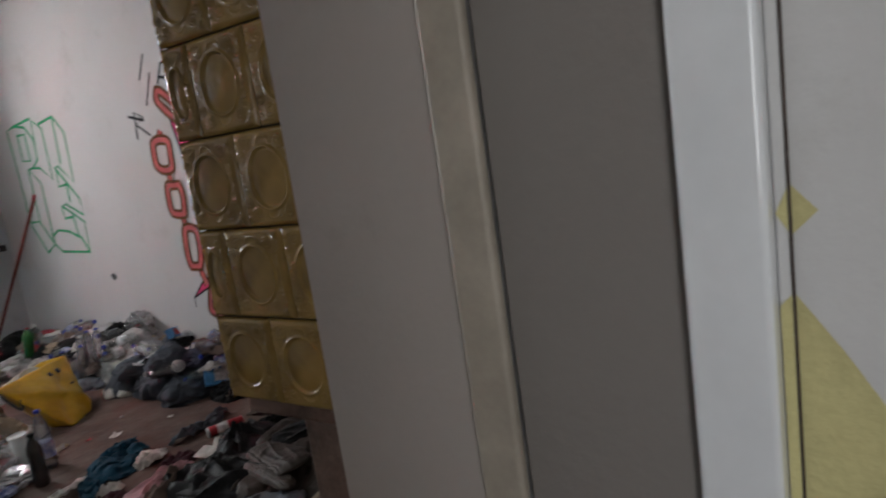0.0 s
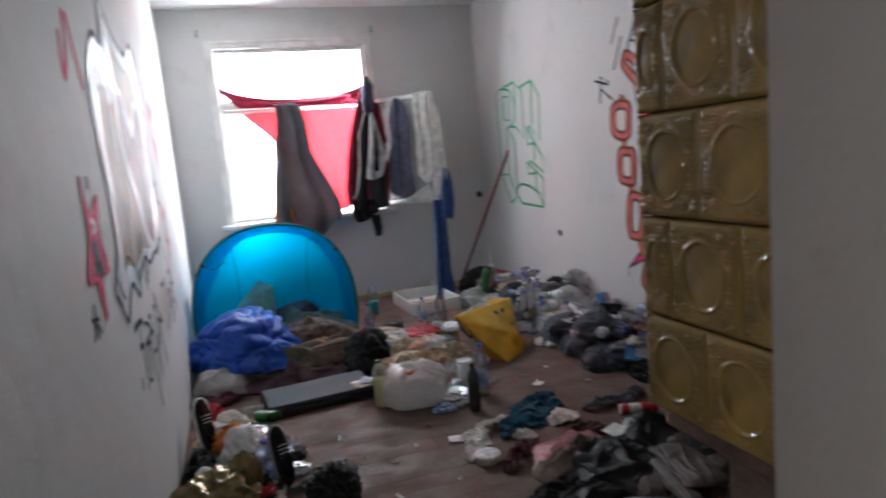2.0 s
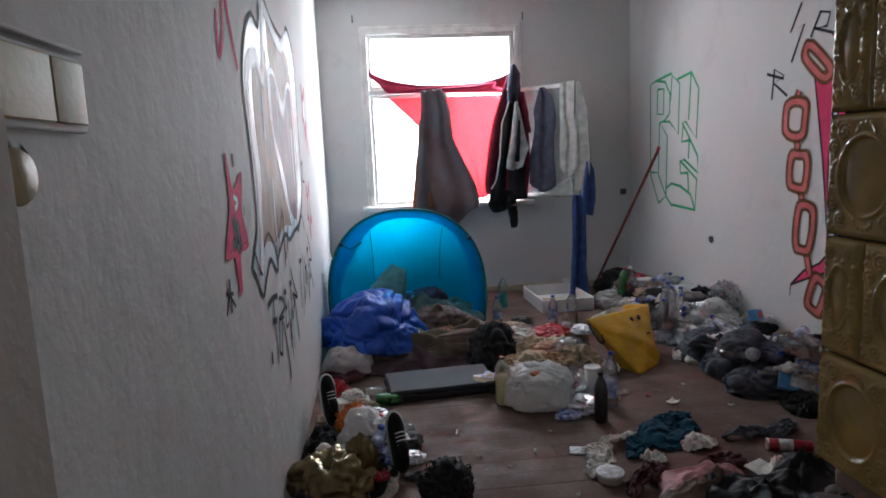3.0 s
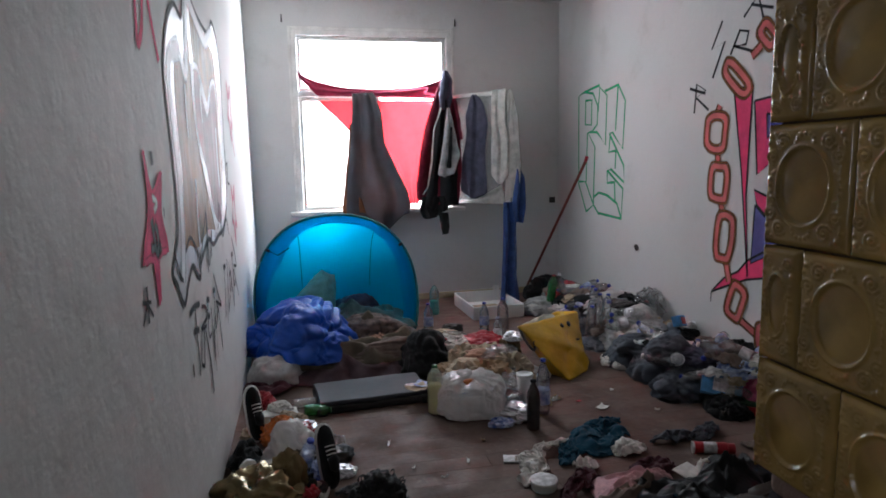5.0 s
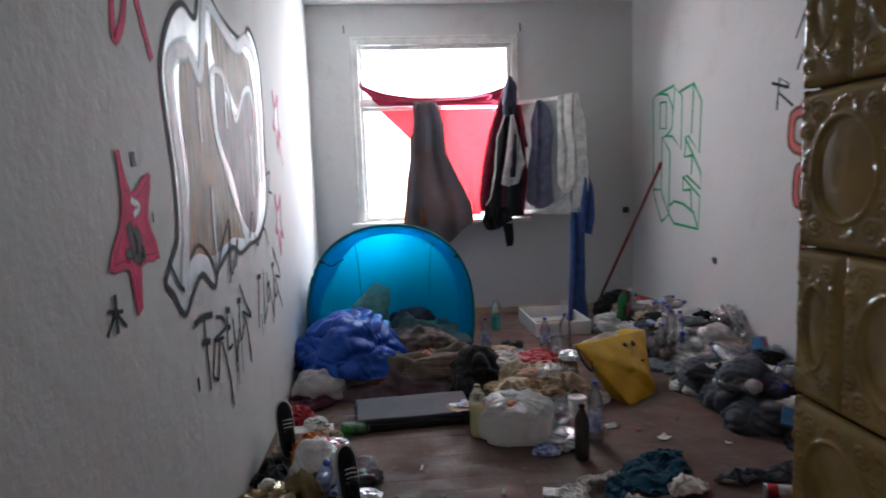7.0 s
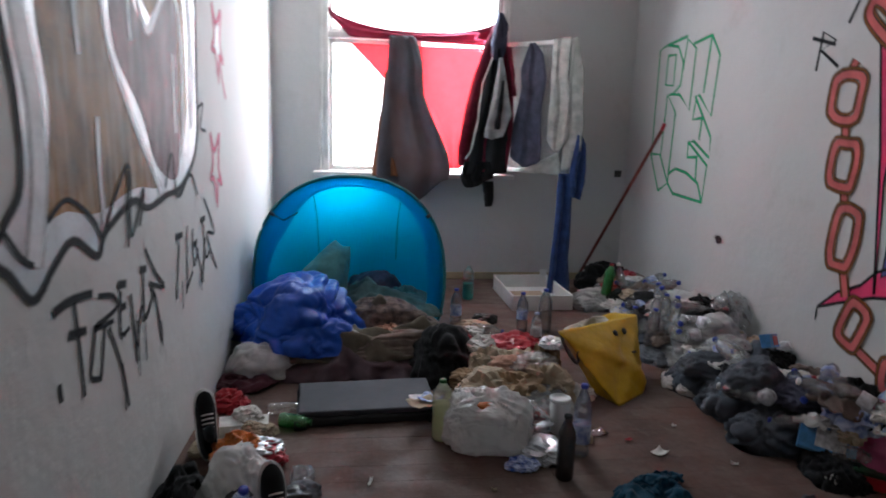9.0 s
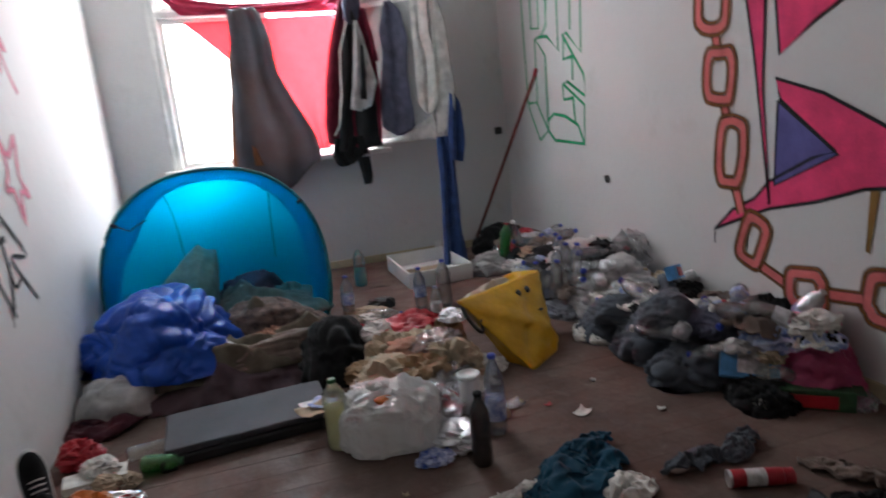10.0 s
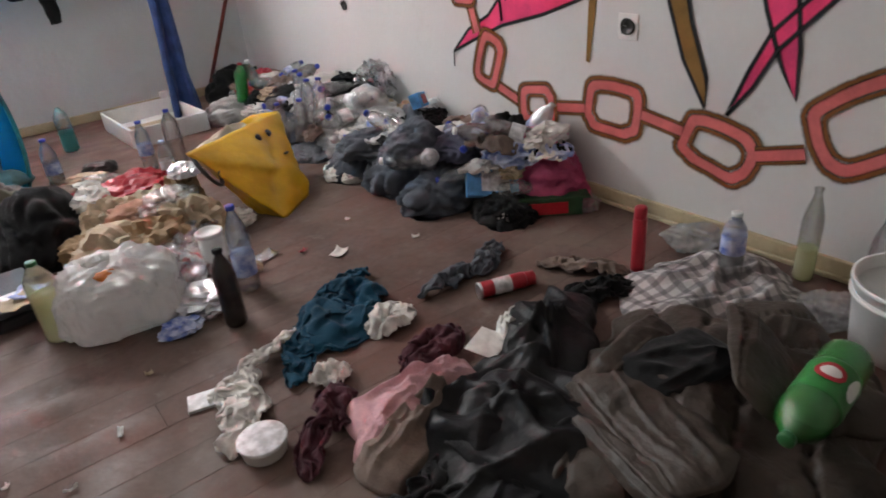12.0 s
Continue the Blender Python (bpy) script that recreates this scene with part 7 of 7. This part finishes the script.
for i, (x, y, rx, ry, h, mt, lab) in enumerate(HEAP):
    solo("garment", bundle(0.92 * rx, 0.92 * ry, 0.95 * h, 20.3 + i * 1.7, 4.6, 0.23), M[mt], pose(x, y, 0, 0, 0, 17 * i), lab, "clothes", "rubbish heap by the wall")
carton(pose(2.655, 3.69, 0.07, -38, 8, -32), 0.22, 0.04, 0.12, "carton_blue", "blue and white drink carton on the heap")
carton(pose(2.79, 3.54, 0.0, 0, 0, -38), 0.30, 0.09, 0.075, "carton_dark", "dark green multipack carton lying on the floor", "red")
wad(2.93, 3.45, 0.05, 310, "film", "clear film scrap beside the carton", squash=0.6, sx=1.3)
wad(2.62, 3.58, 0.03, 311, "paper", "white paper strip hanging from the heap", squash=1.0)
bpy.context.view_layer.update()
deps = bpy.context.evaluated_depsgraph_get()


def rest(x, y, r=0.02):
    """Height of what already lies at a place."""
    top = 0.0
    for dx, dy in ((0, 0), (r, 0), (-r, 0), (0, r), (0, -r)):
        ok, p, *_ = scene.ray_cast(deps, Vector((min(x + dx, W - .05), y + dy, 0.8)), Vector((0, 0, -1)))
        if ok:
            top = max(top, p.z)
    return max(top, 0.0)


rr = random.Random(11)
protos = {}


def again(key, make, m):
    """Build a thing once, then copy it."""
    if key in protos:
        return copy_thing(protos[key], m)
    protos[key] = make(m)
    return protos[key]


def edge(y):
    """Front of the heap: how far it reaches from the wall at a place."""
    if y < 3.97:
        return 2.80 - 0.55 * (y - 3.4)
    return 2.48 if y < 5.2 else 2.50 + 0.06 * (y - 5.2)


kinds = [("clear", dict(body="pet", cap="blue", label=None, text="empty clear plastic bottle in the rubbish heap", dent=0.10)), ("water", dict(body="pet", cap="blue", label="label_blue", text="crushed water bottle with a blue label", dent=0.22)),
         ("bluish", dict(body="pet_blue", cap="white", label=None, text="bluish crushed plastic bottle", dent=0.25)), ("plain", dict(body="pet", cap=None, label="label_white", text="clear plastic bottle with a pale label", dent=0.15))]
for i in range(46):
    y = rr.uniform(4.85, 6.1) if i < 30 else rr.uniform(3.6, 4.9)
    x = rr.uniform(edge(y) + 0.06, W - 0.10)
    k, kw = kinds[rr.randrange(4)]
    z = rest(x, y, 0.05)
    if rr.random() < 0.03:
        m = Matrix.Translation((x, y, z - 0.012)) @ Matrix.Rotation(radians(rr.uniform(0, 360)), 4, 'Z') @ Matrix.Rotation(radians(rr.uniform(0, 22)), 4, 'X')
    else:
        m = Matrix.Translation((x, y, z + 0.014)) @ Matrix.Rotation(radians(rr.uniform(0, 360)), 4, 'Z') @ Matrix.Rotation(radians(rr.uniform(70, 105)), 4, 'X')
    again(k, lambda m: bottle(m, 0.25, 0.036, seed=7, group="bottles in the rubbish heap", **kw), m)
for x, y in ((2.49, 5.05), (2.56, 4.93), (2.46, 5.22), (2.60, 5.10)):
    again("clear", None, Matrix.Translation((x, y, max(0, rest(x, y) - 0.01))) @ Matrix.Rotation(rr.uniform(0, 6), 4, 'Z') @ Matrix.Rotation(radians(rr.uniform(-8, 8)), 4, 'X'))
bottle(pose(2.56, 6.0, 0.12, 4, 6, 0), 0.25, 0.04, "pet_green", "red", None, None, text="green plastic bottle with a red cap on the sack", neck=0.3, group="bottles in the rubbish heap")
bottle(pose(2.70, 6.02, 0.10, 14, -16, 0), 0.30, 0.036, "pet", "white", None, None, text="clear bottle leaning on the sack", neck=0.4, group="bottles in the rubbish heap", dent=0.1)
wads = [("paper", "crumpled white paper in the heap"), ("film", "crumpled clear film in the heap"), ("milk_bag", "white plastic bag in the heap"), ("foil", "silver wrapper in the heap"), ("taupe", "brown rag in the heap"), ("label_blue", "blue wrapper in the heap"), ("orange", "bright orange wrapper in the heap"), ("black", "black rag in the heap"), ("tan_paper", "tan paper in the heap"), ("red", "red wrapper in the heap")]
weights = [8, 5, 6, 1, 6, 2, 0.3, 14, 4, 1]
for i in range(72):
    y = rr.uniform(3.55, 6.3)
    x = rr.uniform(edge(y) + 0.04, W - 0.10)
    j = rr.choices(range(10), weights)[0]
    mt, lab = wads[j]
    s = rr.uniform(0.035, 0.085)
    v = rr.randrange(2)
    z = rest(x, y, 0.03) - 0.02
    m = Matrix.Translation((x, y, max(0, z))) @ Matrix.Rotation(radians(rr.uniform(0, 360)), 4, 'Z') @ Matrix.Rotation(radians(rr.uniform(-25, 25)), 4, 'X')
    o = again((mt, v), lambda m: solo("wrapper", (heap(0.095, 0.070, 0.05, 320 + j * 2 + v, 28, 1.3, 8) if mt in ("taupe", "black") else heap(0.085, 0.065, 0.04, 320 + j * 2 + v, 28, 1.5, stiff=0.3) if v else blob(0.07, 0.052, 0.034, 320 + j * 2 + v, 4, 0.50, 2.5)), M[mt], m, lab, "litter", "wrappers in the rubbish heap", mt not in STIFF), m)
    o.scale = (s / 0.055,) * 3
# larger pieces on the heap
for x, y, rx, ry, hh, sd, mt, lab, tr in ((2.60, 4.12, .17, .13, .12, 701, "denim_grey", "faded dark jeans on top of the heap", 30), (2.56, 4.42, .15, .12, .10, 703, "denim_grey", "dark jeans rolled up on the heap", -20), (2.74, 4.60, .15, .12, .09, 705, "greywhite", "dirty pale shirt on the heap", 10),
                                          (2.74, 3.98, .14, .13, .08, 707, "slate", "dark slate garment on the heap", 50), (2.72, 5.62, .16, .13, .08, 709, "black", "black garment among the bottles", 0)):
    solo("garment", bundle(0.9 * rx, 0.9 * ry, 1.1 * hh, sd * 0.37, 4.6, 0.24), M[mt], pose(x, y, max(0, min(rest(x, y, 0.06) - 0.03, 0.18)), 0, 0, tr), lab, "clothes", "rubbish heap by the wall")
wad(2.86, 5.36, 0.19, 401, "milk_bag", "large clear-white plastic bag on the heap", rest(2.82, 5.30) - .03, 0.62, sub=5, crumple=0.35, sx=1.1, name="plastic_bag", cat="bag")
wad(2.95, 4.98, 0.105, 402, "film", "clear plastic bag against the wall", rest(2.9, 4.98) - .05, 1.2, sub=4, crumple=0.4, name="plastic_bag", cat="bag")
wad(2.80, 5.02, 0.085, 403, "black", "black cardboard packet on the heap", rest(2.8, 5.02) - .03, 0.6, sx=1.3, name="packet", cat="packet")
wad(2.78, 4.76, 0.12, 404, "greywhite", "pale balled-up sweater on the heap", rest(2.78, 4.76) - .06, 0.8, sub=4, crumple=0.25, name="sweater", cat="clothes")
can(Matrix.Translation((2.83, 4.92, rest(2.83, 4.92) + .03)) @ Matrix.Rotation(radians(35), 4, 'Z') @ Matrix.Rotation(radians(60), 4, 'Y'), 0.16, 0.02, "bakelite", "slim dark spray can on the heap", group="")
carton(pose(2.86, 4.42, 0.27, -20, 12, 40), 0.14, 0.05, 0.07, "carton_blue", "blue and red food carton on the heap", "red")
wad(2.91, 3.68, 0.11, 405, "hotpink", "pink plastic bag on the heap", rest(2.9, 3.68) - .06, 0.7, sub=4, crumple=0.3, sx=1.0, name="plastic_bag", cat="bag")
fb = thing("foil_bottle", Matrix.Translation((2.955, 3.72, 0.30)) @ Matrix.Rotation(radians(20), 4, 'Z') @ Matrix.Rotation(radians(38), 4, 'X'), "silver foil-wrapped bottle on top of the heap", "bottle")
part("body", lathe([(0, -.09), (.03, -.088), (.040, -.07), (.041, .03), (.03, .065), (.014, .085), (.014, .10), (0, .10)], 22, 0.12, 4), M["foil"], fb)
part("label", lathe([(.0418, -.05), (.0422, -.045), (.0422, -.01), (.0418, -.005)], 22, 0.12, 4), M["label_blue"], fb)
can(Matrix.Translation((2.78, 4.16, rest(2.78, 4.16) + .015)) @ Matrix.Rotation(radians(-25), 4, 'Z') @ Matrix.Rotation(radians(80), 4, 'Y'), 0.13, 0.018, "label_blue", "shiny blue can on the heap", group="")

# ---- rubbish along the left wall ----
shoe(pose(0.11, 3.95, 0.14, 0, -80, 115), "black", "white", "black shoe standing on its toe against the wall")
shoe(pose(0.46, 3.38, 0.13, 0, -76, 112), "black", "greywhite", "worn black and white trainer leaning on the litter")
shoe(pose(0.40, 3.22, 0.0, 0, 0, 70), "black", "white", "worn black trainer on the floor")
shoe(pose(0.16, 3.42, 0.03, 0, -12, 30), "white", "black", "white trainer on its side by the wall")
goldb = thing("foil_bag", pose(0.185, 3.14, 0, 0, 0, 10), "shiny gold-brown foil bag, crumpled open", "bag")
part("bag", blob(0.16, 0.14, 0.125, 451, 5, 0.42, 2.3), M["gold_foil"], goldb)
o = part("flap", blob(0.07, 0.03, 0.12, 453, 4, 0.45, 2.3), M["gold_foil"], goldb)
o.location = (0.13, 0.02, 0.06)
wig = thing("fleece_hat", pose(0.665, 3.06, 0), "black shaggy fleece hat lying on the floor", "hat")
bm = blob(0.105, 0.11, 0.105, 460, 5, 0.22, 3.0)
for v in bm.verts:
    v.co += v.normal * 0.012 * noise.noise(v.co * 45)
part("body", bm, M["hair"], wig)
hr = random.Random(3)
for i in range(26):
    a, e = hr.uniform(0, 6.28), hr.uniform(0.1, 1.2)
    d = Vector((math.cos(a) * math.cos(e), math.sin(a) * math.cos(e), math.sin(e)))
    p = Vector((0, 0, 0.075)) + Vector((d.x * 0.10, d.y * 0.10, d.z * 0.09))
    t = Vector((-d.y, d.x, 0.3)).normalized()
    part("curl", tube(smooth_line([p - d * .012, p + d * 0.014 + t * 0.012, p + d * 0.02 + t * 0.035 - Vector((0, 0, .01)), p + d * .004 + t * 0.05 - Vector((0, 0, .02))], n=3), 0.0022, 5), M["hair"], wig)
rag(0.10, 3.62, 0.09, 0.16, 0.14, 470, "black", "black trousers slumped against the wall", 0, freq=6)
rag(0.30, 3.62, 0.15, 0.16, 0.10, 471, "greywhite", "grey-white cloth in the litter", 30, freq=6)
wad(0.31, 3.58, 0.11, 472, "milk_bag", "white and black printed plastic bag", 0.0, 1.25, sub=5, crumple=0.3, sx=0.9, name="plastic_bag", cat="bag")
wad(0.34, 3.47, 0.032, 473, "bakelite", "black wrapper on the white plastic bag", 0.09, 0.8, sx=1.3)
wad(0.25, 3.86, 0.075, 474, "orange", "orange crisp packet, crumpled", 0.0, 1.0, sx=1.2, sub=4)
wad(0.36, 3.86, 0.06, 475, "red", "red and yellow crisp packet", 0.0, 0.8, sx=1.3, sub=4)
wad(0.30, 3.88, 0.06, 476, "foil", "silver wrapper beside the crisp packet", 0.05, 0.5, sx=1.8)
wad(0.12, 4.38, 0.06, 477, "red", "red wrapper lying by the wall", 0.0, 0.9, sx=1.2)
carton(pose(0.21, 4.14, 0.0, 0, 0, 8), 0.18, 0.10, 0.06, "paper", "flattened pale cardboard box")
bottle(Matrix.Translation((0.37, 4.19, 0.033)) @ Matrix.Rotation(radians(80), 4, 'Z') @ Matrix.Rotation(radians(92), 4, 'X'), 0.15, 0.033, "pet_green", "green", None, None, text="green plastic bottle lying by the wall", group="litter by the left wall", dent=0.1)
bottle(Matrix.Translation((0.30, 4.30, 0.03)) @ Matrix.Rotation(radians(100), 4, 'Z') @ Matrix.Rotation(radians(92), 4, 'X'), 0.22, 0.03, "pet", "blue", None, None, text="clear bottle lying by the wall", group="litter by the left wall", dent=0.2)
wad(0.52, 3.72, 0.04, 478, "film", "crumpled clear cup on the boards", 0.0, 1.0)
wad(0.54, 3.62, 0.045, 479, "grey", "grey crushed cup on the boards", 0.0, 0.7, sx=1.2)
wad(0.48, 3.56, 0.06, 480, "bakelite", "black crushed packet in the litter", 0.0, 0.7, sx=1.4)
wad(0.44, 3.46, 0.05, 481, "label_blue", "blue and white wrapper", 0.0, 0.9)
wad(0.52, 3.44, 0.045, 482, "foil", "silver foil wrapper on the boards", 0.0, 0.6, sx=1.4)
rag(0.28, 3.30, 0.12, 0.12, 0.10, 483, "black", "black cloth under the foil bag", 0, freq=6)
rag(0.62, 3.28, 0.12, 0.04, 0.03, 484, "grey", "dark plastic strip on the boards", 8, freq=7, name="strip", cat="litter")
rag(0.08, 3.02, 0.07, 0.15, 0.13, 485, "black", "black bag against the wall", 0, freq=6)
bottle(Matrix.Translation((0.36, 3.30, 0.10)) @ Matrix.Rotation(radians(30), 4, 'Z') @ Matrix.Rotation(radians(25), 4, 'X'), 0.20, 0.03, "pet", "blue", "label_blue", None, text="small bottle stuck in the litter", group="litter by the left wall")
for i in range(24):
    y = rr.uniform(3.0, 4.25)
    x = rr.uniform(0.08, 0.42 if y < 3.9 else 0.36)
    j = rr.choices(range(10), [5, 4, 3, 4, 3, 2, 3, 6, 4, 3])[0]
    mt, lab = wads[j]
    s = rr.uniform(0.03, 0.06)
    o = again((mt, 0), lambda m: solo("wrapper", blob(0.065, 0.052, 0.034, 520 + j, 4, 0.5, 2.5), M[mt], m, lab, "litter", "wrappers in the rubbish heap", mt not in STIFF), pose(x, y, 0.0 if rr.random() < 0.5 else 0.05, rr.uniform(-20, 20), rr.uniform(-20, 20), rr.uniform(0, 360)))
    o.scale = (s / 0.055,) * 3

# ---- boards of the floor ----
board_w = 0.118
me_cache = {}
yb, k = Y0 - 0.37, 0
rng = random.Random(4)
while yb < Y1 - 0.01:
    w = min(board_w, Y1 - yb)
    cuts = [0.0, W] if k % 3 else [0.0, rng.uniform(0.8, 2.2), W]
    for a, b in zip(cuts, cuts[1:]):
        bm = box(a + 0.0005, b - 0.0005, 0.0003, w - 0.0003, -0.022, 0.0, 0.0006, 1)
        o = part("board", bm, M["plank"], floor, "", False)
        o.location = (0, yb, rng.uniform(-0.0008, 0.0))
    yb += w
    k += 1
